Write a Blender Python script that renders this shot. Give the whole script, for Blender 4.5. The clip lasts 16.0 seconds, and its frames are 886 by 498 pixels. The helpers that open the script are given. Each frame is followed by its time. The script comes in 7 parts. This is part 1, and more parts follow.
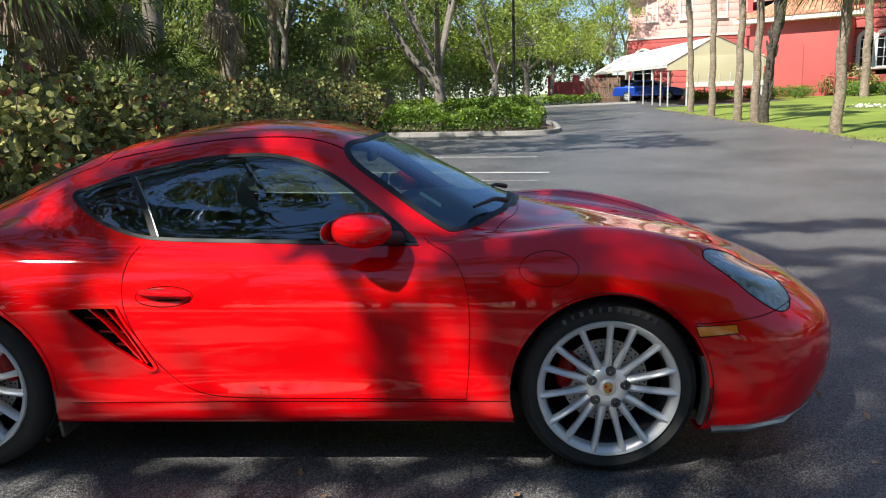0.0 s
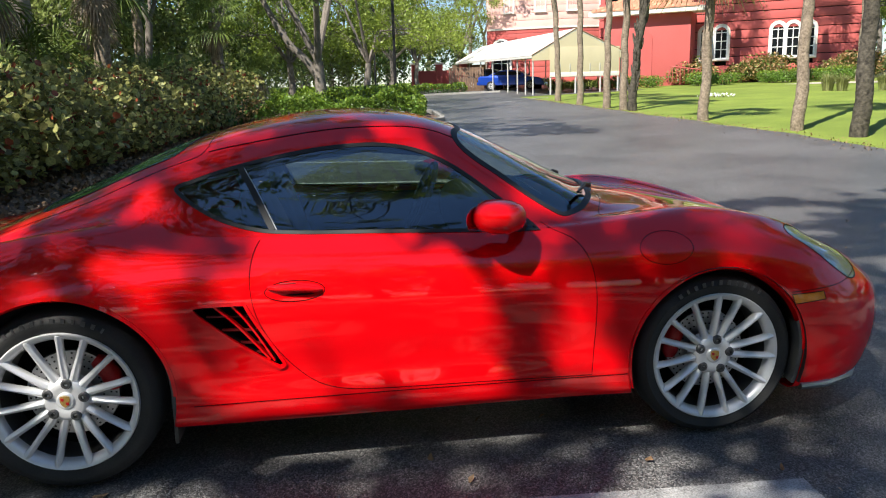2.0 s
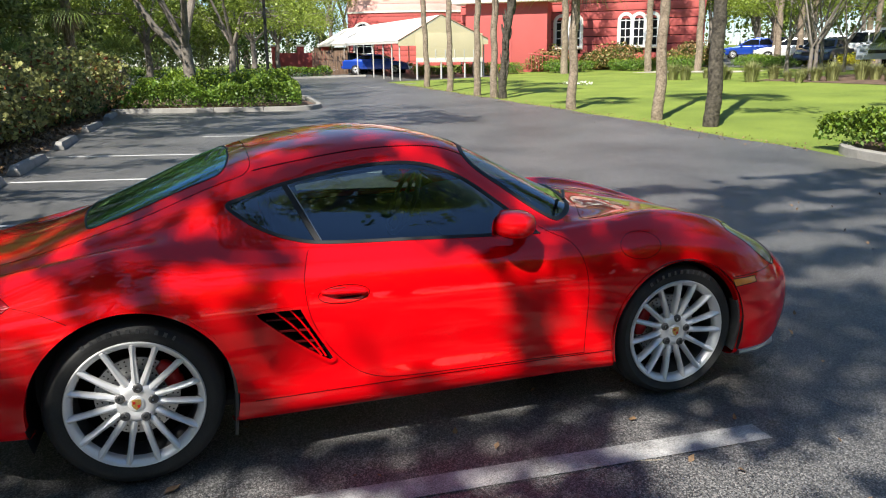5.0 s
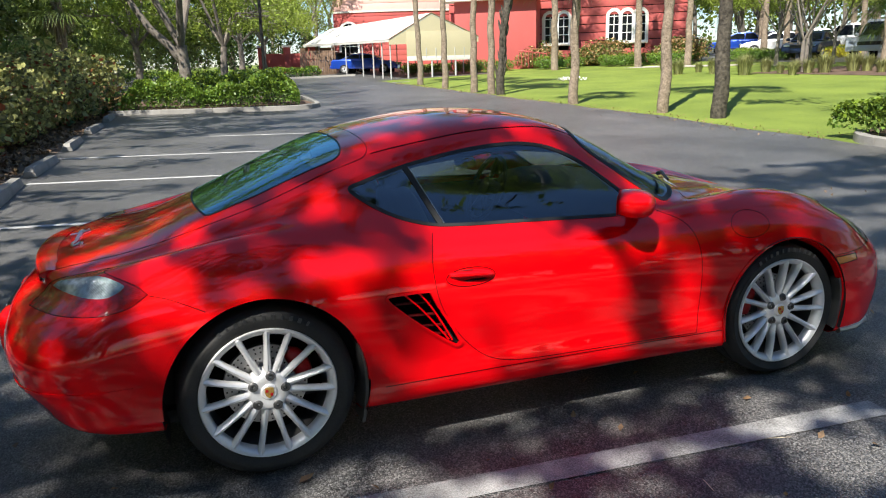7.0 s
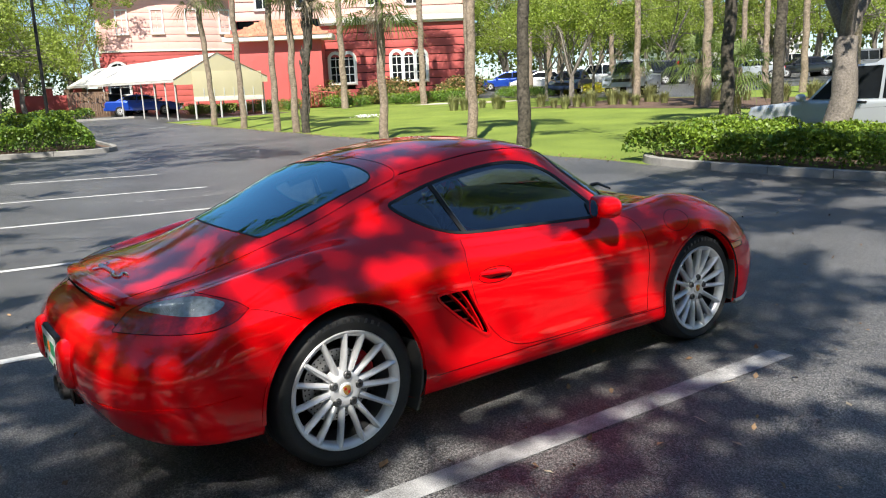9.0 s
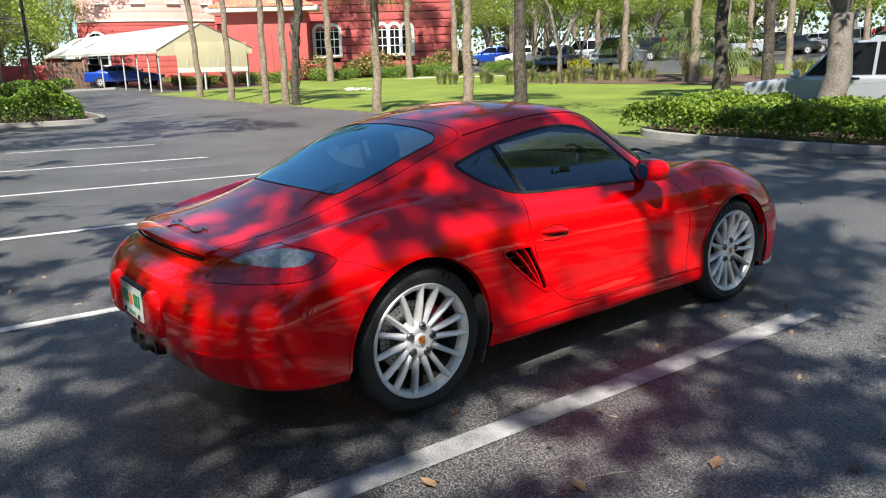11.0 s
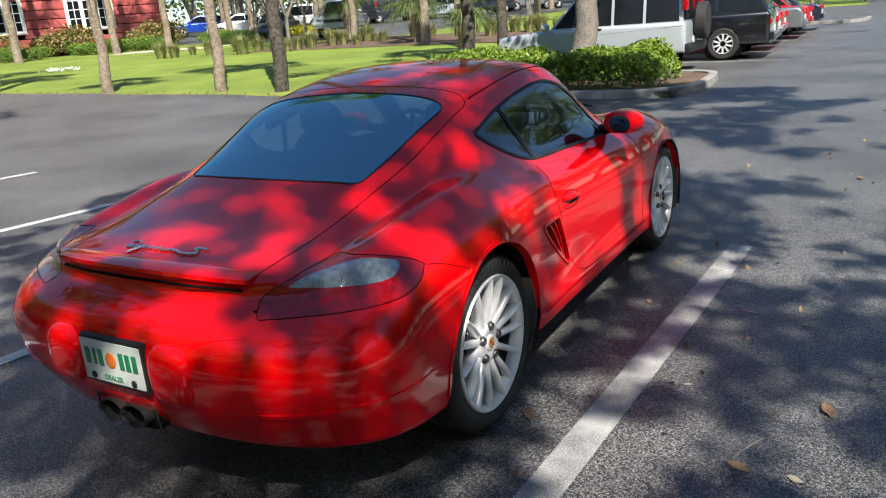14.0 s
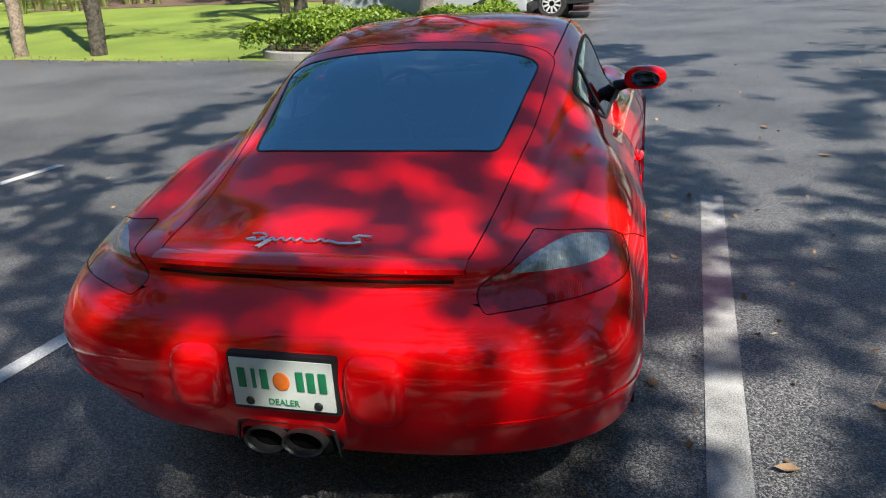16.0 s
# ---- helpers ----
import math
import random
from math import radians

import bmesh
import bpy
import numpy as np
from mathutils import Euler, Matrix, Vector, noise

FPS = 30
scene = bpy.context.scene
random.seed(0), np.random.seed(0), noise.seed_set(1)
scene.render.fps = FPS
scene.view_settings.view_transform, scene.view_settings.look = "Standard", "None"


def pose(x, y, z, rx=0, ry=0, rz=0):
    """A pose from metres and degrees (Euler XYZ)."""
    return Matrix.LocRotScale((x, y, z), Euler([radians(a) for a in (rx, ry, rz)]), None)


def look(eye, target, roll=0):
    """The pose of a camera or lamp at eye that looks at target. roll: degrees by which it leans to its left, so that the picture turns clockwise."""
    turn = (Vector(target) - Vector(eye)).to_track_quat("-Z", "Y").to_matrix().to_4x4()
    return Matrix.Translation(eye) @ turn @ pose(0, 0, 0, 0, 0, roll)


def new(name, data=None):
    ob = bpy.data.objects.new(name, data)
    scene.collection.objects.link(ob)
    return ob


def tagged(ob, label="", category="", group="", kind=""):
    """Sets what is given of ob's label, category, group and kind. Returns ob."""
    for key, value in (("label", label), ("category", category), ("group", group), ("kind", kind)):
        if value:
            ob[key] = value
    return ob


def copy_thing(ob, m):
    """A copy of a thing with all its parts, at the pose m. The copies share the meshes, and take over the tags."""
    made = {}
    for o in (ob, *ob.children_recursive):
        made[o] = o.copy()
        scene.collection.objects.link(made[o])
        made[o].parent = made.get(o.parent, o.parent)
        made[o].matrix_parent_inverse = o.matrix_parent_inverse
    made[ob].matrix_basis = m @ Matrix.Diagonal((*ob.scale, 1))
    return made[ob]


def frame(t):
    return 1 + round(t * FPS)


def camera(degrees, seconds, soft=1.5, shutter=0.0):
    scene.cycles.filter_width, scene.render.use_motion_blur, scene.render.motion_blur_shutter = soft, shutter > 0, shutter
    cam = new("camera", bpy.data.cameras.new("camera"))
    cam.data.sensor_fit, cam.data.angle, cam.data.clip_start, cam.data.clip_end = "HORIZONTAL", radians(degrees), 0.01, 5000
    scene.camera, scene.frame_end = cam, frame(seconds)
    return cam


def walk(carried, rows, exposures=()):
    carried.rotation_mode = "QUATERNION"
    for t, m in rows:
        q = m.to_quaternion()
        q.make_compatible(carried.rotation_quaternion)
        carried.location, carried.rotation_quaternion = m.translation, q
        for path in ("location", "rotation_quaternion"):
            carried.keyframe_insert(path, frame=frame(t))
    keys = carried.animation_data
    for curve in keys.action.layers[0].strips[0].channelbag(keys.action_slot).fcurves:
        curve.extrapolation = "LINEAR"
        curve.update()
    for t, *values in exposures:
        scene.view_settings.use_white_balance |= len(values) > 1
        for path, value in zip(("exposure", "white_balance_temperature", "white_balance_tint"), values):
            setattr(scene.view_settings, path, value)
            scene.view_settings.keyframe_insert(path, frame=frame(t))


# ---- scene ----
cam = camera(61.0, 16.0, 1.1)
PATH = [
    (0, (1.995, -3.444, 1.345), (1.873, -1.484, 0.967), -1.6),
    (0.5, (1.717, -3.481, 1.346), (1.689, -1.52, 0.953), -1.1),
    (1, (1.455, -3.442, 1.37), (1.495, -1.482, 0.973), -1.0),
    (1.5, (1.252, -3.438, 1.379), (1.395, -1.483, 0.978), -1.2),
    (2, (1.01, -3.485, 1.373), (1.261, -1.545, 0.957), -1.5),
    (2.5, (0.824, -3.481, 1.363), (1.164, -1.558, 0.932), -1.5),
    (3, (0.693, -3.484, 1.383), (1.114, -1.575, 0.959), -1.1),
    (3.5, (0.536, -3.589, 1.412), (1.029, -1.694, 1.0), -0.5),
    (4, (0.412, -3.721, 1.499), (0.944, -1.842, 1.071), -0.5),
    (4.2, (0.379, -3.751, 1.576), (0.929, -1.881, 1.125), -0.4),
    (6.3, (0.046, -3.748, 1.532), (0.691, -1.917, 1.052), -1.5),
    (6.5, (-0.026, -3.716, 1.522), (0.613, -1.883, 1.039), -1.6),
    (7, (-0.243, -3.542, 1.501), (0.404, -1.709, 1.03), -1.6),
    (7.5, (-0.546, -3.48, 1.519), (0.208, -1.68, 1.08), -1.9),
    (8, (-0.87, -3.469, 1.533), (0.076, -1.755, 1.126), -2.4),
    (8.2, (-0.98, -3.487, 1.52), (0.035, -1.811, 1.12), -2.4),
    (10.3, (-1.805, -3.462, 1.49), (-0.602, -1.917, 1.085), -2.2),
    (10.5, (-1.812, -3.447, 1.479), (-0.613, -1.902, 1.062), -1.9),
    (11, (-1.807, -3.362, 1.464), (-0.615, -1.823, 1.007), -1.8),
    (11.5, (-1.807, -3.248, 1.47), (-0.604, -1.729, 0.978), -2.1),
    (12, (-1.817, -3.08, 1.458), (-0.56, -1.611, 0.946), -3.5),
    (12.5, (-1.938, -2.852, 1.466), (-0.589, -1.474, 0.934), -5.4),
    (13, (-2.068, -2.6, 1.468), (-0.616, -1.338, 0.922), -6.4),
    (13.5, (-2.121, -2.31, 1.476), (-0.568, -1.18, 0.919), -5.6),
    (14, (-2.258, -2.052, 1.471), (-0.62, -1.058, 0.898), -4.4),
    (14.5, (-2.405, -1.769, 1.485), (-0.695, -0.915, 0.896), -4.4),
    (15, (-2.393, -1.507, 1.461), (-0.645, -0.75, 0.85), -4.9),
    (15.5, (-2.385, -1.222, 1.494), (-0.612, -0.557, 0.853), -4.8),
    (16, (-2.453, -0.896, 1.501), (-0.650, -0.384, 0.802), -3.7),
]
walk(cam, [(t, look(eye, target, roll)) for t, eye, target, roll in PATH])

# ---- world and sun ----
SUN_WAY = Vector((0.58, 0.60, -1.0)).normalized()
sun_data = bpy.data.lights.new("sun", "SUN")
sun_data.energy, sun_data.angle, sun_data.color = 5.0, radians(0.55), (1.0, 0.95, 0.86)
sun = new("sun", sun_data)
sun.rotation_euler = SUN_WAY.to_track_quat("-Z", "Y").to_euler()
sky_world = bpy.data.worlds.new("sky")
scene.world = sky_world
sky_world.use_nodes = True
sky_node = sky_world.node_tree.nodes.new("ShaderNodeTexSky")
sky_node.sky_type, sky_node.sun_disc = "NISHITA", False
sky_node.sun_elevation = math.asin(-SUN_WAY.z)
sky_node.sun_rotation = math.atan2(-SUN_WAY.x, -SUN_WAY.y)
sky_node.dust_density, sky_node.ozone_density = 0.1, 6.0
sky_back = sky_world.node_tree.nodes["Background"]
sky_back.inputs["Strength"].default_value = 0.086
sky_world.node_tree.links.new(sky_node.outputs[0], sky_back.inputs["Color"])
scene.view_settings.exposure = 0.90


# ---- materials ----
def surf(name, base, rough=0.6, var=0.25, size=0.3, fine=0.02, bump=0.2, metal=0.0, coat=0.0, spec=0.5, island=0.0, world_place=False, second=None, translucent=0.0, random_ob=0.0):
    """A surface with its colour varied at two scales and a fine relief; sizes in metres."""
    m = bpy.data.materials.new(name)
    m.use_nodes = True
    nt, b = m.node_tree, m.node_tree.nodes["Principled BSDF"]
    link = nt.links.new
    place = nt.nodes.new("ShaderNodeNewGeometry").outputs["Position"] if world_place else nt.nodes.new("ShaderNodeTexCoord").outputs["Object"]

    def noisy(scale, detail):
        n = nt.nodes.new("ShaderNodeTexNoise")
        n.inputs["Scale"].default_value, n.inputs["Detail"].default_value = 1.0 / scale, detail
        link(place, n.inputs["Vector"])
        return n.outputs["Fac"]

    big, small = noisy(size, 4), noisy(fine, 3)
    both = nt.nodes.new("ShaderNodeMath")
    both.operation = "ADD"
    link(big, both.inputs[0]), link(small, both.inputs[1])
    ramp = nt.nodes.new("ShaderNodeMapRange")
    ramp.inputs[1].default_value, ramp.inputs[2].default_value = 0.65, 1.35
    link(both.outputs[0], ramp.inputs[0])
    mix = nt.nodes.new("ShaderNodeMix")
    mix.data_type = "RGBA"
    dark = [c * (1 - var) for c in base]
    light = list(second) if second else [min(1, c * (1 + var)) for c in base]
    mix.inputs[6].default_value, mix.inputs[7].default_value = (*dark, 1), (*light, 1)
    link(ramp.outputs[0], mix.inputs[0])
    colour = mix.outputs[2]
    if island or random_ob:
        hsv = nt.nodes.new("ShaderNodeHueSaturation")
        amount = nt.nodes.new("ShaderNodeMapRange")
        k = island or random_ob
        amount.inputs[3].default_value, amount.inputs[4].default_value = 1 - k, 1 + k
        if island:
            link(nt.nodes.new("ShaderNodeNewGeometry").outputs["Random Per Island"], amount.inputs[0])
        else:
            link(nt.nodes.new("ShaderNodeObjectInfo").outputs["Random"], amount.inputs[0])
        link(amount.outputs[0], hsv.inputs["Value"])
        link(colour, hsv.inputs["Color"])
        colour = hsv.outputs["Color"]
    link(colour, b.inputs["Base Color"])
    b.inputs["Roughness"].default_value, b.inputs["Metallic"].default_value = rough, metal
    b.inputs["Coat Weight"].default_value, b.inputs["Coat Roughness"].default_value = coat, 0.02
    b.inputs["Coat IOR"].default_value = 1.54
    b.inputs["Specular IOR Level"].default_value = spec
    if bump:
        bp = nt.nodes.new("ShaderNodeBump")
        bp.inputs["Strength"].default_value, bp.inputs["Distance"].default_value = bump, fine * 0.4
        link(small, bp.inputs["Height"])
        link(bp.outputs[0], b.inputs["Normal"])
    if translucent:
        tr = nt.nodes.new("ShaderNodeBsdfTranslucent")
        link(colour, tr.inputs["Color"])
        ms = nt.nodes.new("ShaderNodeMixShader")
        ms.inputs[0].default_value = translucent
        link(b.outputs[0], ms.inputs[1]), link(tr.outputs[0], ms.inputs[2])
        link(ms.outputs[0], nt.nodes["Material Output"].inputs["Surface"])
    return m


def glazing(name, tint, ior=1.5, gloss=(1, 1, 1)):
    """Thin tinted glass: clear through, with a Fresnel gloss."""
    m = bpy.data.materials.new(name)
    m.use_nodes = True
    nt = m.node_tree
    nt.nodes.remove(nt.nodes["Principled BSDF"])
    clear, shine = nt.nodes.new("ShaderNodeBsdfTransparent"), nt.nodes.new("ShaderNodeBsdfGlossy")
    clear.inputs["Color"].default_value = (*tint, 1)
    shine.inputs["Roughness"].default_value, shine.inputs["Color"].default_value = 0.01, (*gloss, 1)
    slant, fifth, fr = nt.nodes.new("ShaderNodeLayerWeight"), nt.nodes.new("ShaderNodeMath"), nt.nodes.new("ShaderNodeMapRange")
    slant.inputs["Blend"].default_value = 0.5
    fifth.operation = "POWER"
    fifth.inputs[1].default_value = 5.0
    nt.links.new(slant.outputs["Facing"], fifth.inputs[0])
    fr.inputs[3].default_value = 2 * ((ior - 1) / (ior + 1)) ** 2
    nt.links.new(fifth.outputs[0], fr.inputs[0])
    ms = nt.nodes.new("ShaderNodeMixShader")
    nt.links.new(fr.outputs[0], ms.inputs[0])
    nt.links.new(clear.outputs[0], ms.inputs[1])
    nt.links.new(shine.outputs[0], ms.inputs[2])
    nt.links.new(ms.outputs[0], nt.nodes["Material Output"].inputs["Surface"])
    return m


def ribbed(name, base, rough, metal, step, depth):
    """A lamp lens with fine upright ribs."""
    m = surf(name, base, rough, 0.35, 0.04, 0.02, 0.0, metal, 1.0, 0.12)
    nt = m.node_tree
    wave = nt.nodes.new("ShaderNodeTexWave")
    wave.bands_direction = "Y"
    wave.inputs["Scale"].default_value, wave.inputs["Distortion"].default_value = 0.31 / step, 0.0
    nt.links.new(nt.nodes.new("ShaderNodeTexCoord").outputs["Object"], wave.inputs["Vector"])
    bp = nt.nodes.new("ShaderNodeBump")
    bp.inputs["Strength"].default_value, bp.inputs["Distance"].default_value = depth, step * 0.3
    nt.links.new(wave.outputs["Fac"], bp.inputs["Height"])
    nt.links.new(bp.outputs[0], nt.nodes["Principled BSDF"].inputs["Normal"])
    return m


M = {
    "paint": surf("red_paint", (0.76, 0.0003, 0.003), 0.5, 0.04, 0.4, 0.0015, 0.0, 0.0, 1.0, 0.02),
    "gap": surf("black_gap", (0.005, 0.005, 0.005), 0.8, 0.1, 0.1, 0.01, 0.0, spec=0.05),
    # panel joints, and the painted shade at the sill and door grip
    "seam": surf("joint_and_shade_red", (0.022, 0.001, 0.0012), 0.8, 0.1, 0.1, 0.01, 0.0, spec=0.05),
    "rubber": surf("rubber", (0.016, 0.016, 0.017), 0.62, 0.25, 0.08, 0.004, 0.25),
    "guard": surf("grey_guard", (0.075, 0.075, 0.075), 0.6, 0.25, 0.08, 0.004, 0.2),
    "barrel": surf("dark_barrel", (0.16, 0.16, 0.165), 0.45, 0.2, 0.08, 0.004, 0.1, 0.7),
    "tip": surf("dark_tip_steel", (0.05, 0.05, 0.052), 0.42, 0.35, 0.03, 0.004, 0.2, 0.6),
    # dull red of the intake bars, and of the shade painted at the grip
    "bar_shade_red": surf("dull_red_bar_and_shade", (0.16, 0.004, 0.005), 0.5, 0.2, 0.05, 0.004, 0.1),
    "tyre": surf("tyre", (0.022, 0.022, 0.022), 0.72, 0.3, 0.1, 0.006, 0.35),
    "alloy": surf("silver_alloy", (0.76, 0.76, 0.77), 0.34, 0.06, 0.1, 0.003, 0.05, 0.35, 0.3),
    "steel": surf("brushed_steel", (0.45, 0.45, 0.45), 0.35, 0.15, 0.05, 0.003, 0.1, 1.0),
    "chrome": surf("chrome", (0.80, 0.80, 0.80), 0.30, 0.05, 0.1, 0.01, 0.0, 1.0),
    "caliper": surf("red_caliper", (0.45, 0.008, 0.01), 0.4, 0.2, 0.05, 0.004, 0.1),
    "bolt": surf("dark_bolt", (0.11, 0.11, 0.112), 0.4, 0.2, 0.02, 0.003, 0.1, 0.7),
    "gold": surf("gold_enamel", (0.55, 0.36, 0.10), 0.35, 0.3, 0.01, 0.002, 0.2, 0.6),
    "black_plastic": surf("black_plastic", (0.012, 0.012, 0.013), 0.5, 0.2, 0.1, 0.003, 0.2),
    "leather": surf("black_leather", (0.022, 0.022, 0.024), 0.55, 0.25, 0.1, 0.006, 0.3),
    "carpet": surf("dark_carpet", (0.02, 0.02, 0.021), 0.95, 0.25, 0.1, 0.004, 0.4),
    # bluish gloss and raised IOR put a stronger mirrored sky into the glass
    "glass": glazing("tinted_glass", (0.46, 0.54, 0.50), 1.68, (0.78, 0.90, 1.0)),
    "rear_glass": glazing("rear_tinted_glass", (0.44, 0.55, 0.62), 2.8, (0.48, 0.88, 1.0)),
    "screen_glass": glazing("windscreen_glass", (0.62, 0.70, 0.66), 1.8, (0.70, 0.85, 1.0)),
    "lamp_red": ribbed("red_lens", (0.42, 0.002, 0.006), 0.12, 0.0, 0.006, 0.2),
    "lamp_clear": ribbed("clear_ribbed_lens", (0.34, 0.38, 0.39), 0.2, 0.3, 0.0055, 0.7),
    "lamp_front": surf("headlamp_lens", (0.20, 0.235, 0.24), 0.08, 0.6, 0.06, 0.02, 0.3, 0.5, 1.0),
    "lamp_amber": surf("amber_lens", (0.85, 0.24, 0.005), 0.2, 0.2, 0.05, 0.004, 0.5, 0.0, 1.0),
    "mirror": surf("mirror_glass", (0.40, 0.42, 0.43), 0.02, 0.02, 0.2, 0.1, 0.0, 1.0),
    "plate": surf("plate_white", (0.62, 0.66, 0.62), 0.45, 0.08, 0.05, 0.004, 0.1),
    "plate_green": surf("plate_green", (0.015, 0.20, 0.09), 0.5, 0.1, 0.05, 0.004, 0.0),
    "orange": surf("orange_print", (0.75, 0.17, 0.02), 0.5, 0.2, 0.02, 0.004, 0.0),
}


# ---- making meshes ----
def part(name, source, material, parent=None, label="", smooth=True):
    """Links a bmesh or a mesh as one object, under a thing or a part."""
    if isinstance(source, bmesh.types.BMesh):
        me = bpy.data.meshes.new(name)
        source.to_mesh(me)
        source.free()
    else:
        me = source
    if material and not me.materials:
        me.materials.append(material)
    if smooth and not me.has_custom_normals:
        me.shade_smooth()
        me.set_sharp_from_angle(angle=radians(38))
    ob = new(name, me)
    if parent:
        ob.parent = parent
    return tagged(ob, label)


def empty(name, m=None):
    ob = new(name)
    ob.empty_display_size = 0.1
    if m is not None:
        ob.matrix_world = m
    return ob


def raw(name, verts, faces):
    me = bpy.data.meshes.new(name)
    me.from_pydata([tuple(map(float, v)) for v in verts], [], [tuple(map(int, f)) for f in faces])
    me.update()
    return me


def box_into(bm, cx, cy, cz, sx, sy, sz, bevel=0.0, m=None):
    """A box by its centre and sizes, with rounded edges."""
    res = bmesh.ops.create_cube(bm, size=1.0)
    vs = res["verts"]
    for v in vs:
        v.co = Vector((v.co.x * sx, v.co.y * sy, v.co.z * sz))
    if bevel:
        es = list({e for v in vs for e in v.link_edges})
        vs = list(set(bmesh.ops.bevel(bm, geom=es, offset=bevel, segments=2, profile=0.6, affect="EDGES")["verts"]) | {v for v in vs if v.is_valid})
    t = Matrix.Translation((cx, cy, cz))
    if m is not None:
        t = m @ t
    bmesh.ops.transform(bm, matrix=t, verts=vs)
    return vs


def box(cx, cy, cz, sx, sy, sz, bevel=0.0, m=None):
    bm = bmesh.new()
    box_into(bm, cx, cy, cz, sx, sy, sz, bevel, m)
    return bm


def lathe(profile, n=48, axis="y", close=False):
    """Turns (radius, along) round an axis."""
    verts, faces = [], []
    k = len(profile)
    for i in range(n):
        a = 2 * math.pi * i / n
        for r, h in profile:
            verts.append((r * math.cos(a), h, r * math.sin(a)) if axis == "y" else (r * math.cos(a), r * math.sin(a), h))
    rng = k if close else k - 1
    for i in range(n):
        for j in range(rng):
            a, b = i * k + j, i * k + (j + 1) % k
            c, d = ((i + 1) % n) * k + (j + 1) % k, ((i + 1) % n) * k + j
            faces.append((a, b, c, d) if axis == "y" else (d, c, b, a))
    bm = bmesh.new()
    bm.from_mesh(raw("turned", verts, faces))
    bmesh.ops.remove_doubles(bm, verts=bm.verts, dist=1e-5)
    bmesh.ops.recalc_face_normals(bm, faces=bm.faces)
    return bm


def tube_into(bm, points, radii, n=8, caps=True):
    """A tapered tube along points."""
    pts = [Vector(p) for p in points]
    rings = []
    side = None
    for i, p in enumerate(pts):
        way = (pts[min(i + 1, len(pts) - 1)] - pts[max(i - 1, 0)]).normalized()
        if side is None:
            side = way.orthogonal().normalized()
        side = (side - way * side.dot(way)).normalized()
        up = way.cross(side)
        r = radii[i] if hasattr(radii, "__len__") else radii
        rings.append([bm.verts.new(p + r * (math.cos(2 * math.pi * k / n) * side + math.sin(2 * math.pi * k / n) * up)) for k in range(n)])
    for a, b in zip(rings, rings[1:]):
        for k in range(n):
            bm.faces.new((a[k], a[(k + 1) % n], b[(k + 1) % n], b[k]))
    if caps:
        bm.faces.new(rings[0][::-1])
        bm.faces.new(rings[-1])


def tube(points, radii, n=8):
    bm = bmesh.new()
    tube_into(bm, points, radii, n)
    return bm


def blob(sx, sy, sz, cx=0, cy=0, cz=0, power=2.0, nu=20, nv=12):
    """A rounded body: a superellipsoid."""
    def f(c, p):
        return math.copysign(abs(c) ** (2 / p), c)
    verts, faces = [], []
    for j in range(nv + 1):
        b = -math.pi / 2 + math.pi * j / nv
        for i in range(nu):
            a = 2 * math.pi * i / nu
            verts.append((cx + sx * f(math.cos(b), power) * f(math.cos(a), power), cy + sy * f(math.cos(b), power) * f(math.sin(a), power), cz + sz * f(math.sin(b), power)))
    for j in range(nv):
        for i in range(nu):
            faces.append((j * nu + i, j * nu + (i + 1) % nu, (j + 1) * nu + (i + 1) % nu, (j + 1) * nu + i))
    bm = bmesh.new()
    bm.from_mesh(raw("blob", verts, faces))
    bmesh.ops.remove_doubles(bm, verts=bm.verts, dist=1e-5)
    return bm


def plate_into(bm, outline, depth, m=None):
    """A flat outline (x, y) given a thickness along z."""
    low = [bm.verts.new((x, y, 0)) for x, y in outline]
    high = [bm.verts.new((x, y, depth)) for x, y in outline]
    n = len(outline)
    bm.faces.new(low[::-1])
    bm.faces.new(high)
    for i in range(n):
        bm.faces.new((low[i], low[(i + 1) % n], high[(i + 1) % n], high[i]))
    if m is not None:
        bmesh.ops.transform(bm, matrix=m, verts=low + high)


def spline(xs, ys):
    """A smooth curve through points: a function of x."""
    xs, ys = np.array(xs, float), np.array(ys, float)
    d = np.diff(ys) / np.diff(xs)
    t = np.empty_like(ys)
    t[0], t[-1] = d[0], d[-1]
    h = np.diff(xs)
    t[1:-1] = (d[:-1] * h[1:] + d[1:] * h[:-1]) / (h[1:] + h[:-1])

    def at(x):
        x = np.clip(np.asarray(x, float), xs[0], xs[-1])
        i = np.clip(np.searchsorted(xs, x) - 1, 0, len(xs) - 2)
        w = xs[i + 1] - xs[i]
        s = (x - xs[i]) / w
        return ((2 * s**3 - 3 * s**2 + 1) * ys[i] + (s**3 - 2 * s**2 + s) * w * t[i] + (3 * s**2 - 2 * s**3) * ys[i + 1] + (s**3 - s**2) * w * t[i + 1])
    return at


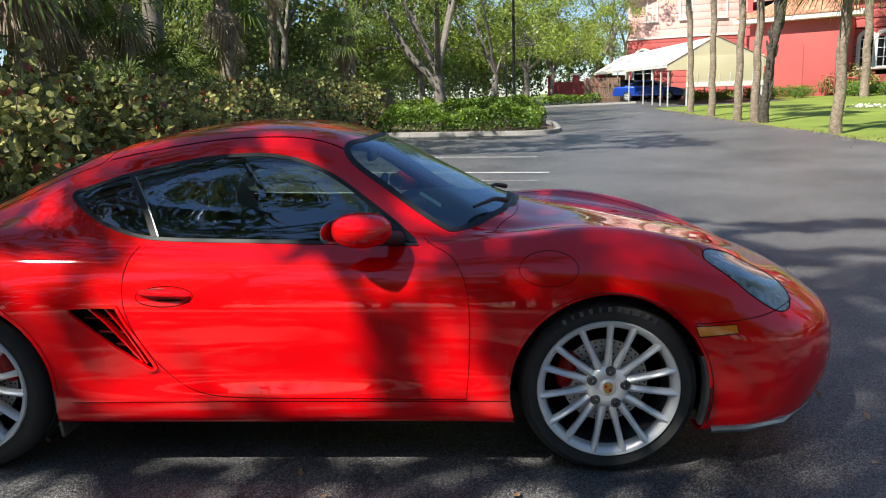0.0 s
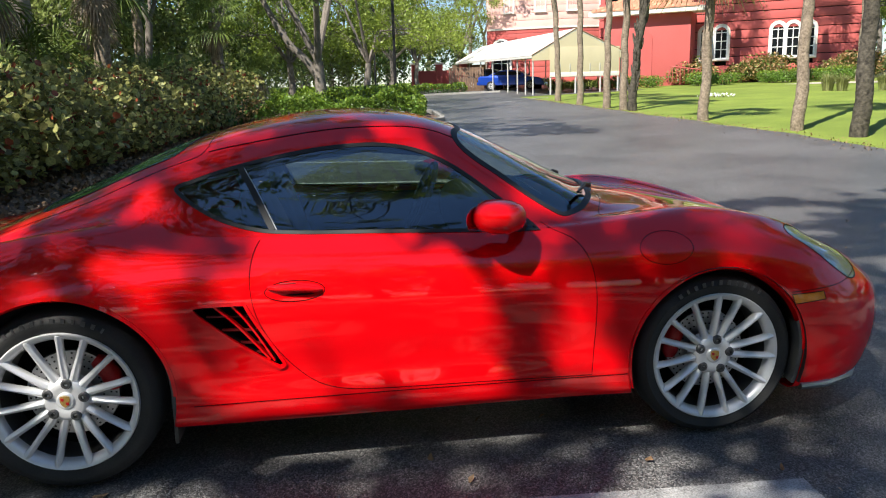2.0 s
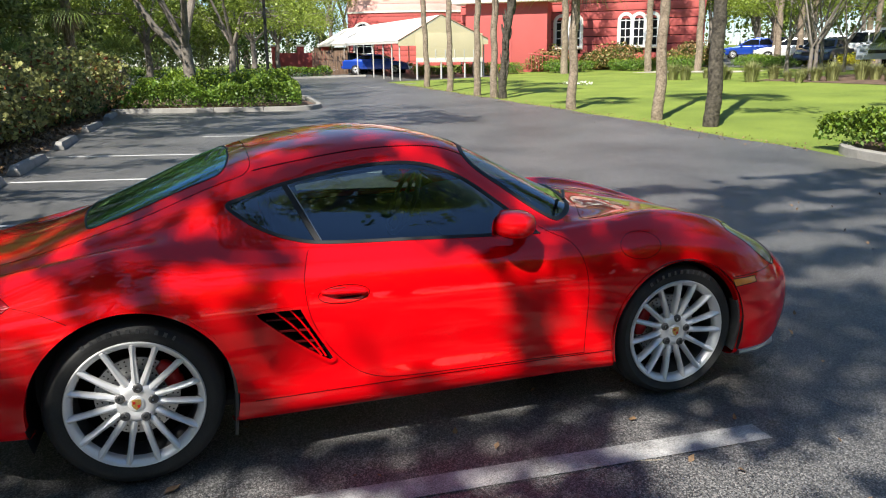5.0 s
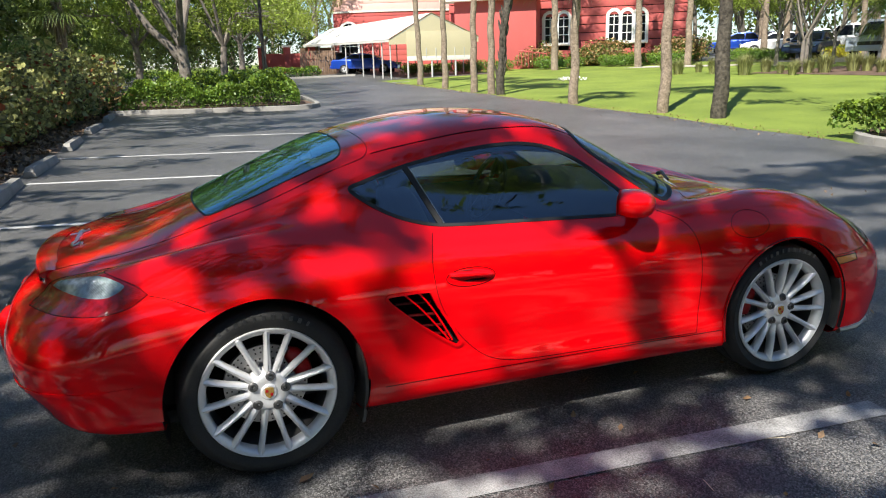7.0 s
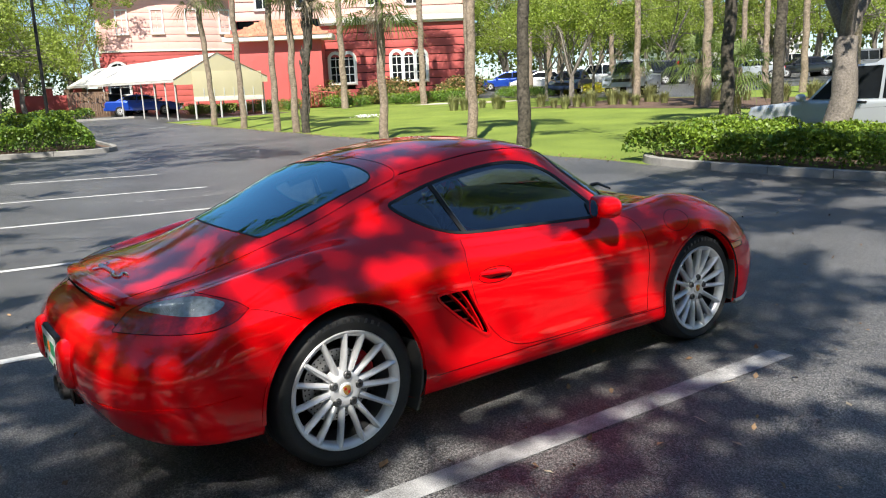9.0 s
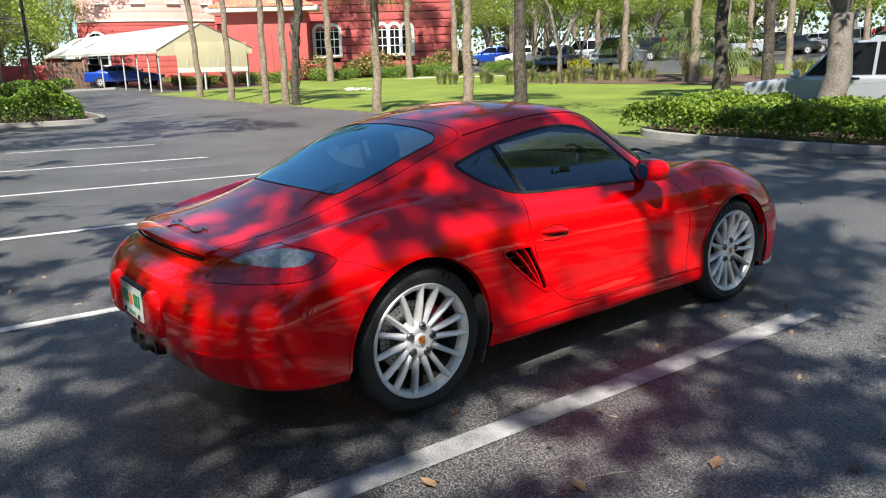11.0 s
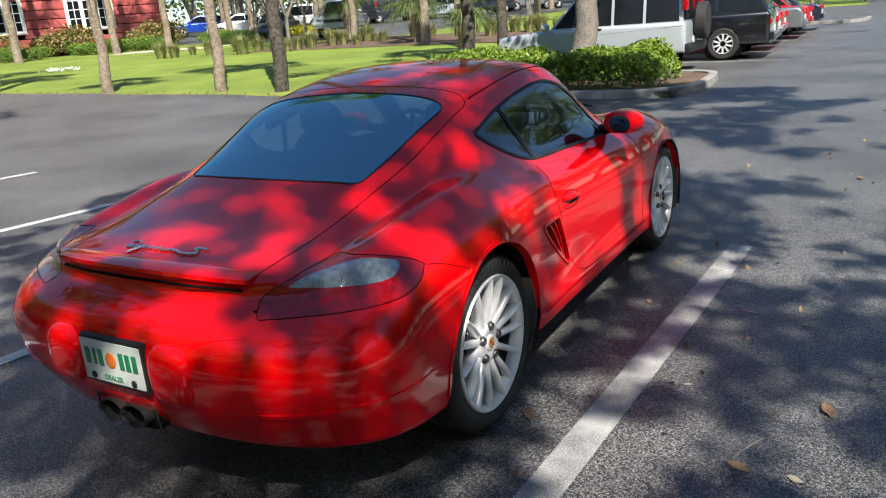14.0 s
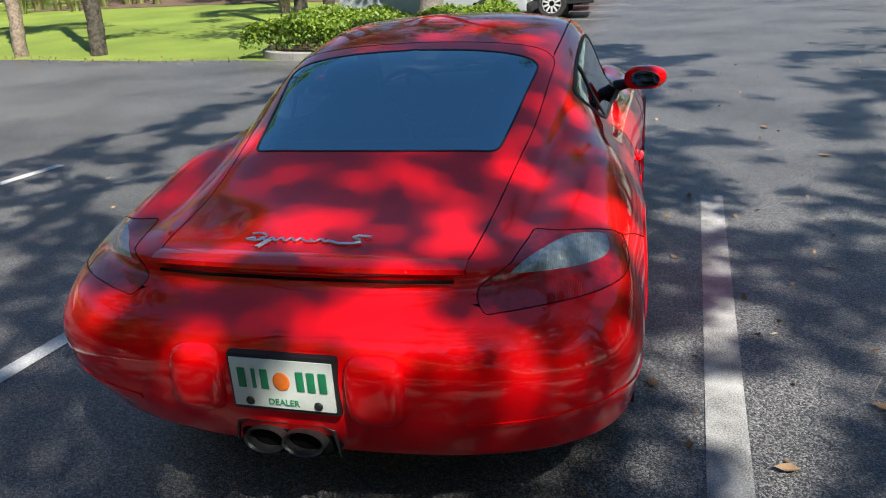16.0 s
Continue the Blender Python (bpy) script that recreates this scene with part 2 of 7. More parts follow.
def loop(points, n=12, closed=True, corners=()):
    """A smooth line through 2D points; at the numbered corners it stays sharp."""
    p = np.array(points, float)
    k = len(p)
    out = []
    for i in range(k if closed else k - 1):
        a, b = p[i], p[(i + 1) % k]
        ta = (p[(i + 1) % k] - p[i - 1]) / 2 if (closed or i > 0) else b - a
        tb = (p[(i + 2) % k] - p[i]) / 2 if (closed or i + 2 < k) else b - a
        if i in corners:
            ta = b - a
        if (i + 1) % k in corners:
            tb = b - a
        lim = np.linalg.norm(b - a)
        for t in (ta, tb):
            size = np.linalg.norm(t)
            if size > lim:
                t *= lim / size
        for s in np.arange(n) / n:
            out.append((2 * s**3 - 3 * s**2 + 1) * a + (s**3 - 2 * s**2 + s) * ta + (3 * s**2 - 2 * s**3) * b + (s**3 - s**2) * tb)
    if not closed:
        out.append(p[-1])
    return np.array(out)


def rise(x, y):
    """The height of the ground: level under the car, rising gently ahead and to the side."""
    def soft(t):
        return 0.5 * (t + math.sqrt(t * t + 6.25))
    t = min(max((y - 4) / 8, 0), 1)
    t = t * t * (3 - 2 * t)
    side = 0.030 * (0.58 + 0.42 * t)
    x = min(x, 12 + (x - 12) * (0.3 + 0.7 * t))
    return 0.020 * soft(y - 2.0) + side * (soft(x - 4.5) - soft(1.2 - 4.5)) + 0.030 * soft(1.2 - 4.5) - 0.0306


# ---- the red coupe ----
def ring(points, rear, rear_power, front, front_power):
    x, w, z = zip(*points)
    return dict(R=x[0], F=x[-1], w=spline(x, w), z=spline(x, z), ar=rear, pr=rear_power, af=front, pf=front_power)


RINGS = [
    ring([(-0.755, 0.74, 0.250), (-0.4, 0.74, 0.25), (0, 0.74, 0.20), (0.5, 0.72, 0.17), (1.2, 0.72, 0.17), (1.9, 0.72, 0.17), (2.4, 0.74, 0.17), (2.8, 0.74, 0.16), (3.26, 0.72, 0.15)], 0.40, 2.5, 0.62, 2.3),
    ring([(-0.83, 0.83, 0.262), (-0.4, 0.85, 0.26), (0, 0.86, 0.22), (0.45, 0.842, 0.205), (1.2, 0.835, 0.20), (2.0, 0.84, 0.20), (2.4, 0.85, 0.19), (2.85, 0.84, 0.165), (3.35, 0.83, 0.15)], 0.42, 2.6, 0.66, 2.3),
    ring([(-0.895, 0.84, 0.345), (-0.4, 0.88, 0.33), (0, 0.888, 0.31), (0.45, 0.874, 0.285), (1.2, 0.862, 0.285), (2.0, 0.866, 0.285), (2.4, 0.865, 0.28), (2.85, 0.848, 0.26), (3.42, 0.84, 0.25)], 0.44, 2.6, 0.70, 2.3),
    ring([(-0.932, 0.885, 0.44), (-0.4, 0.89, 0.435), (0, 0.90, 0.43), (0.45, 0.872, 0.40), (1.2, 0.846, 0.39), (1.9, 0.858, 0.40), (2.4, 0.870, 0.40), (2.85, 0.855, 0.38), (3.44, 0.845, 0.37)], 0.44, 2.7, 0.72, 2.3),
    ring([(-0.942, 0.905, 0.555), (-0.4, 0.895, 0.56), (0, 0.903, 0.56), (0.45, 0.874, 0.53), (1.2, 0.852, 0.52), (1.9, 0.862, 0.53), (2.4, 0.872, 0.54), (2.85, 0.852, 0.50), (3.42, 0.84, 0.48)], 0.44, 2.7, 0.72, 2.3),
    ring([(-0.91, 0.86, 0.65), (-0.4, 0.872, 0.68), (0, 0.892, 0.69), (0.45, 0.868, 0.68), (1.2, 0.848, 0.66), (1.9, 0.855, 0.66), (2.4, 0.856, 0.67), (2.85, 0.825, 0.61), (3.34, 0.80, 0.56)], 0.44, 2.5, 0.66, 2.3),
    ring([(-0.825, 0.785, 0.71), (-0.4, 0.808, 0.775), (0, 0.832, 0.81), (0.45, 0.815, 0.81), (1.2, 0.802, 0.785), (1.9, 0.812, 0.775), (2.4, 0.812, 0.78), (2.85, 0.775, 0.70), (3.24, 0.72, 0.625)], 0.42, 2.3, 0.55, 2.3),
    ring([(-0.795, 0.66, 0.75), (-0.4, 0.70, 0.842), (0, 0.735, 0.908), (0.45, 0.735, 0.885), (0.9, 0.722, 0.862), (1.4, 0.725, 0.85), (1.75, 0.735, 0.838), (2.05, 0.735, 0.848), (2.4, 0.71, 0.855), (2.85, 0.66, 0.76), (3.12, 0.60, 0.665)], 0.26, 2.4, 0.45, 2.3),
    ring([(-0.80, 0.57, 0.775), (-0.4, 0.58, 0.832), (0, 0.60, 0.912), (0.38, 0.640, 1.000), (0.7, 0.660, 0.985), (1.1, 0.665, 0.965), (1.5, 0.668, 0.935), (1.75, 0.685, 0.865), (2.05, 0.665, 0.865), (2.4, 0.61, 0.882), (2.85, 0.56, 0.786), (3.08, 0.50, 0.695)], 0.22, 2.5, 0.40, 2.3),
    ring([(-0.785, 0.46, 0.79), (-0.4, 0.49, 0.85), (0, 0.53, 0.965), (0.38, 0.575, 1.085), (0.7, 0.588, 1.145), (1.1, 0.583, 1.192), (1.35, 0.578, 1.172), (1.6, 0.602, 1.03), (1.78, 0.628, 0.92), (2.0, 0.575, 0.872), (2.4, 0.46, 0.850), (2.85, 0.42, 0.758), (3.03, 0.38, 0.71)], 0.20, 2.5, 0.35, 2.3),
    ring([(-0.772, 0.26, 0.797), (-0.4, 0.28, 0.87), (0, 0.36, 1.018), (0.38, 0.43, 1.165), (0.7, 0.43, 1.24), (1.1, 0.41, 1.275), (1.4, 0.41, 1.235), (1.6, 0.42, 1.14), (1.8, 0.43, 1.025), (2.05, 0.40, 0.905), (2.4, 0.28, 0.853), (2.85, 0.26, 0.760), (2.99, 0.24, 0.73)], 0.18, 2.5, 0.30, 2.3),
    ring([(-0.765, 0, 0.80), (-0.4, 0, 0.88), (0, 0, 1.035), (0.38, 0, 1.19), (0.7, 0, 1.268), (1.0, 0, 1.300), (1.25, 0, 1.287), (1.5, 0, 1.220), (1.8, 0, 1.078), (2.1, 0, 0.932), (2.4, 0, 0.862), (2.85, 0, 0.766), (2.97, 0, 0.74)], 0.18, 2.5, 0.30, 2.3),
]
TOP = len(RINGS) - 1


def ring_points(u):
    out = []
    s = (1 - np.cos(np.pi * np.clip(u, 0, 1))) / 2
    for r in RINGS:
        x = r["R"] + (r["F"] - r["R"]) * s
        d = np.clip((x - r["R"]) / r["ar"], 0, 1)
        e = np.clip((r["F"] - x) / r["af"], 0, 1)
        y = r["w"](x) * (1 - (1 - d) ** r["pr"]) ** (1 / r["pr"]) * (1 - (1 - e) ** r["pf"]) ** (1 / r["pf"])
        out.append(np.stack([x, y, r["z"](x)], -1))
    low = 2 * out[0] - out[1]
    far = out[-2] * np.array([1, -1, 1])
    return np.stack([low] + out + [far])


def skin(u, v):
    """The half body's surface: u from tail to nose, v from sill to centre line."""
    u, v = np.asarray(u, float), np.clip(np.asarray(v, float), 0, TOP)
    p = ring_points(u)
    i = np.minimum(v.astype(int), TOP - 1)
    s = (v - i)[:, None]
    k = np.arange(len(u))
    a, b, c, d = p[i, k], p[i + 1, k], p[i + 2, k], p[i + 3, k]
    return 0.5 * (2 * b + (c - a) * s + (2 * a - 5 * b + 4 * c - d) * s**2 + (3 * b - a - 3 * c + d) * s**3)


def skin_normal(u, v):
    e = 2e-3
    du = skin(np.minimum(u + e, 1), v) - skin(np.maximum(u - e, 0), v)
    dv = skin(u, np.minimum(v + 8 * e, TOP)) - skin(u, np.maximum(v - 8 * e, 0))
    n = np.cross(dv, du)
    n /= np.maximum(np.linalg.norm(n, axis=1), 1e-9)[:, None]
    return n


R2 = 1 / math.sqrt(2)
VIEWS = {
    "side": lambda p: p[..., [0, 2]],
    "top": lambda p: p[..., [0, 1]],
    "tail": lambda p: np.stack([(p[..., 0] + p[..., 1]) * R2, p[..., 2]], -1),
    "nose": lambda p: np.stack([(p[..., 0] - p[..., 1]) * R2, p[..., 2]], -1),
}


def inside(pts, poly):
    x, y = pts[:, 0], pts[:, 1]
    res = np.zeros(len(pts), bool)
    q = np.roll(poly, 1, 0)
    for (x1, y1), (x2, y2) in zip(poly, q):
        if y1 != y2:
            res ^= ((y1 > y) != (y2 > y)) & (x < (x2 - x1) * (y - y1) / (y2 - y1) + x1)
    return res


def nearest(pts, poly):
    """The nearest point of a closed line to each point."""
    a, b = poly, np.roll(poly, -1, 0)
    best, where = np.full(len(pts), 1e9), np.zeros_like(pts)
    for p, q in zip(a, b):
        w = q - p
        l2 = w @ w
        if l2 < 1e-12:
            continue
        t = np.clip(((pts - p) @ w) / l2, 0, 1)
        c = p + t[:, None] * w
        d = np.linalg.norm(pts - c, axis=1)
        m = d < best
        best[m], where[m] = d[m], c[m]
    return best, where


def settle(u, v, view, target, steps=6):
    """Moves surface coordinates until they show at the target in that view."""
    f = VIEWS[view]
    e = 1e-4
    for _ in range(steps):
        p = f(skin(u, v))
        ju = (f(skin(u + e, v)) - p) / e
        jv = (f(skin(u, v + 10 * e)) - p) / (10 * e)
        r = target - p
        det = ju[:, 0] * jv[:, 1] - ju[:, 1] * jv[:, 0]
        det = np.where(np.abs(det) < 1e-6, 1e-6, det)
        u = np.clip(u + np.clip((r[:, 0] * jv[:, 1] - r[:, 1] * jv[:, 0]) / det, -0.02, 0.02), 0, 1)
        v = np.clip(v + np.clip((ju[:, 0] * r[:, 1] - ju[:, 1] * r[:, 0]) / det, -0.5, 0.5), 0, TOP)
    return u, v


def circle(cx, cz, r, n=72):
    a = np.arange(n) * 2 * math.pi / n
    return np.stack([cx + r * np.cos(a), cz + r * np.sin(a)], -1)


def across(half):
    """Closes a half outline of the top view over the centre line."""
    h = np.array(half)
    return np.concatenate([h, (h * [1, -1])[::-1]])


# outlines: view, closed line, range of v, range of u
WINDOW = loop([(1.735, 0.842), (1.25, 0.858), (0.74, 0.880), (0.545, 0.935), (0.40, 1.032), (0.455, 1.062), (0.64, 1.115), (0.90, 1.162), (1.12, 1.175), (1.28, 1.150), (1.42, 1.085), (1.58, 0.968)], 8, True, (0,))
CUTS = {
    "arch_rear": ("side", circle(0.0, 0.335, 0.382), (0, 7.5), (0, 0.5)),
    "arch_front": ("side", circle(2.415, 0.322, 0.360), (0, 7.5), (0.5, 1)),
    "window": ("side", WINDOW, (6.6, 10), (0.2, 0.8)),
    "vent": ("side", loop([(0.462, 0.650), (0.55, 0.657), (0.640, 0.655), (0.672, 0.590), (0.765, 0.425), (0.745, 0.412), (0.62, 0.500), (0.510, 0.592)], 6, True, (2,)), (1, 6), (0.2, 0.6)),
    "screen": ("top", across(loop([(2.095, 0), (2.065, 0.30), (1.98, 0.52), (1.865, 0.640), (1.80, 0.632), (1.62, 0.585), (1.455, 0.525), (1.495, 0.30), (1.51, 0)], 8, False)), (7.6, 11), (0.4, 1)),
    "rear_glass": ("top", across(loop([(0.438, 0), (0.432, 0.25), (0.415, 0.40), (0.395, 0.465), (0.355, 0.490), (0.15, 0.466), (-0.076, 0.438), (-0.135, 0.424), (-0.156, 0.385), (-0.181, 0.20), (-0.190, 0)], 8, False)), (7.6, 11), (0, 0.5)),
    "reversing": ("tail", loop([(-0.108, 0.764), (-0.065, 0.785), (0.015, 0.800), (0.10, 0.811), (0.165, 0.805), (0.232, 0.785), (0.202, 0.757), (0.118, 0.751), (0.0, 0.756)], 8, True, (0,)), (4.2, 8.5), (0, 0.35)),
    "tail_lamp": ("tail", loop([(-0.207, 0.694), (-0.185, 0.736), (-0.132, 0.770), (-0.075, 0.791), (0.010, 0.806), (0.10, 0.819), (0.19, 0.807), (0.27, 0.785), (0.316, 0.761), (0.285, 0.726), (0.22, 0.708), (0.115, 0.703), (-0.05, 0.698), (-0.175, 0.692)], 8, True, (8,)), (4.2, 8.5), (0, 0.35)),
    "head_lamp": ("nose", loop([(1.655, 0.572), (1.610, 0.585), (1.530, 0.652), (1.492, 0.712), (1.474, 0.768), (1.56, 0.785), (1.70, 0.745), (1.775, 0.69), (1.765, 0.62), (1.71, 0.58)], 8), (4.2, 9), (0.7, 1)),
    "marker": ("side", loop([(2.712, 0.557), (2.862, 0.556), (2.870, 0.525), (2.726, 0.519)], 6, True, (0, 1, 2, 3)), (2, 7), (0.6, 1)),
    "door": ("side", loop([(0.735, 0.905), (0.68, 0.825), (0.662, 0.72), (0.685, 0.59), (0.765, 0.45), (0.88, 0.345), (1.03, 0.308), (1.5, 0.300), (1.905, 0.296), (1.918, 0.45), (1.922, 0.61), (1.905, 0.73), (1.86, 0.805), (1.78, 0.845), (1.70, 0.90), (1.2, 0.93)], 8, True, (0, 8, 14)), (1, 8.5), (0.2, 0.8)),
    "hatch": ("top", across(loop([(0.515, 0), (0.512, 0.36), (0.505, 0.50), (0.47, 0.537), (0.30, 0.535), (0.03, 0.518), (-0.20, 0.492), (-0.4, 0.474), (-0.60, 0.462), (-0.715, 0.448), (-0.735, 0.40), (-0.752, 0.20), (-0.757, 0)], 8, False)), (7.2, 11), (0, 0.5)),
    "bonnet": ("top", across(loop([(2.135, 0), (2.105, 0.34), (2.02, 0.60), (2.12, 0.605), (2.4, 0.565), (2.75, 0.49), (2.92, 0.36), (2.945, 0.18), (2.95, 0)], 8, False)), (7.2, 11), (0.5, 1)),
    "rear_bumper": ("side", np.array([(-0.352, 0.0), (-0.352, 0.715), (-0.70, 0.672), (-0.84, 0.735), (-1.3, 0.735), (-1.3, 0.0)]), (0, 7.2), (0, 0.5)),
    "front_bumper": ("side", np.array([(2.735, 0.0), (2.735, 0.565), (2.95, 0.57), (3.15, 0.60), (3.6, 0.62), (3.6, 0.0)]), (0, 7.2), (0.5, 1)),
}


def line_on_skin(view, line, vr, ur):
    """Puts a line of a view onto the half body: places and normals."""
    u, v = BODY["u"], BODY["v"]
    ok = (v >= vr[0]) & (v <= vr[1]) & (u >= ur[0]) & (u <= ur[1])
    seen = VIEWS[view](BODY["p"][ok])
    pick = np.array([np.argmin(((seen - q) ** 2).sum(1)) for q in line])
    uu, vv = settle(u[ok][pick], v[ok][pick], view, line)
    return skin(uu, vv), skin_normal(uu, vv)


def build_body():
    nu, nv = 320, 100
    u, v = np.meshgrid(np.linspace(0, 1, nu), np.linspace(0, TOP, nv), indexing="ij")
    u, v = u.ravel(), v.ravel()
    BODY.update(u=u.copy(), v=v.copy(), p=skin(u, v))
    locked = np.zeros(len(u), bool)
    for view, line, vr, ur in CUTS.values():
        ok = np.nonzero((v >= vr[0]) & (v <= vr[1]) & (u >= ur[0]) & (u <= ur[1]))[0]
        seen = VIEWS[view](skin(u, v))
        g = seen.reshape(nu, nv, 2)
        du = np.linalg.norm(np.diff(g, axis=0), axis=2)
        dv = np.linalg.norm(np.diff(g, axis=1), axis=2)
        reach = np.maximum(np.maximum(np.vstack([du, du[-1:]]), np.vstack([du[:1], du])), np.maximum(np.hstack([dv, dv[:, -1:]]), np.hstack([dv[:, :1], dv]))).ravel()
        lo, hi = line.min(0) - 0.06, line.max(0) + 0.06
        ok = ok[((seen[ok] > lo) & (seen[ok] < hi)).all(1)]
        d, c = nearest(seen[ok], line)
        move = (d < 0.52 * reach[ok]) & ~locked[ok] & (u[ok] > 0) & (u[ok] < 1) & (v[ok] < TOP)
        k = ok[move]
        nu2, nv2 = settle(u[k], v[k], view, c[move])
        good = (np.abs(nu2 - u[k]) < 2.0 / nu) & (np.abs(nv2 - v[k]) < 2.0 * TOP / nv)
        k = k[good]
        u[k], v[k] = nu2[good], nv2[good]
        locked[k] = True
    p, n = skin(u, v), skin_normal(u, v)
    BODY.update(u=u, v=v, p=p, n=n)
    idx = np.arange(nu * nv).reshape(nu, nv)
    quads = np.stack([idx[:-1, :-1], idx[1:, :-1], idx[1:, 1:], idx[:-1, 1:]], -1).reshape(-1, 4)
    # split along the diagonal that joins two vertices of an outline
    d02 = locked[quads[:, 0]] & locked[quads[:, 2]]
    tris = np.concatenate([quads[d02][:, [0, 1, 2]], quads[d02][:, [0, 2, 3]], quads[~d02][:, [0, 1, 3]], quads[~d02][:, [1, 2, 3]]])
    uc, vc = u[tris].mean(1), v[tris].mean(1)
    pc = p[tris].mean(1)
    label = np.full(len(tris), "body", dtype=object)
    for name, (view, line, vr, ur) in CUTS.items():
        ok = (label == "body") & (vc >= vr[0]) & (vc <= vr[1]) & (uc >= ur[0]) & (uc <= ur[1])
        k = np.nonzero(ok)[0]
        hit = inside(VIEWS[view](pc[k]), line)
        label[k[hit]] = name
    body = label == "body"
    label[body & (pc[:, 2] > 1.02) & (vc > 9.05) & (pc[:, 0] > 0.2) & (pc[:, 0] < 1.9)] = "roof"
    BODY.update(tris=tris, label=label)


def shell(name, regions, sides, material, parent, label="", lift=0.0):
    """One panel of the body, from the named regions; sides: 1, -1 or both."""
    keep = np.isin(BODY["label"], regions)
    t = BODY["tris"][keep]
    used, inv = np.unique(t, return_inverse=True)
    t = inv.reshape(-1, 3)
    p, n = BODY["p"][used], BODY["n"][used]
    p = p + lift * n
    verts, faces, normals = [], [], []
    for s in sides:
        base = sum(map(len, verts))
        verts.append(p * [1, s, 1])
        normals.append(n * [1, s, 1])
        faces.append((t if s < 0 else t[:, ::-1]) + base)
    verts, faces, normals = np.concatenate(verts), np.concatenate(faces), np.concatenate(normals)
    me = raw(name, verts, faces)
    me.shade_smooth()
    me.normals_split_custom_set_from_vertices([tuple(map(float, q)) for q in normals])
    return part(name, me, material, parent, label)


def strip(name, view, line, vr, ur, side, material, parent, width, lift=0.0015, depth=0.004, closed=True, label=""):
    """A rubber or joint laid along a line of the body."""
    p, n = line_on_skin(view, line, vr, ur)
    p, n = p * [1, side, 1], n * [1, side, 1]
    verts, faces = [], []
    k = len(p)
    for i in range(k):
        a, b = p[i - 1 if (closed or i) else 0], p[(i + 1) % k if (closed or i < k - 1) else k - 1]
        t = b - a
        t /= max(np.linalg.norm(t), 1e-9)
        c = np.cross(n[i], t)
        for x, h in ((-0.5, -depth), (-0.5, lift), (0.5, lift), (0.5, -depth)):
            verts.append(p[i] + c * x * width + n[i] * h)
    for i in range(k if closed else k - 1):
        j = (i + 1) % k
        for q in range(3):
            faces.append((4 * i + q, 4 * i + q + 1, 4 * j + q + 1, 4 * j + q))
    bm = bmesh.new()
    bm.from_mesh(raw(name, verts, faces))
    bmesh.ops.recalc_face_normals(bm, faces=bm.faces)
    return part(name, bm, material, parent, label)


BODY = {}
build_body()
CAR = empty("sports_car", pose(0, -0.015, 0))
tagged(CAR, "glossy red two-door sports coupe parked on the asphalt", "car")
P = M["paint"]
shell("body", ["body"], (1, -1), P, CAR)
shell("roof", ["roof"], (1, -1), P, CAR)
shell("hatch", ["hatch"], (1, -1), P, CAR, "red hatch with a script badge")
shell("bonnet", ["bonnet"], (1, -1), P, CAR)
shell("rear_bumper", ["rear_bumper"], (1, -1), P, CAR)
shell("front_bumper", ["front_bumper"], (1, -1), P, CAR)
shell("windscreen", ["screen"], (1, -1), M["screen_glass"], CAR, "clear glass windscreen")
shell("rear_window", ["rear_glass"], (1, -1), M["rear_glass"], CAR, "tinted rear glass")
DOORS = {}
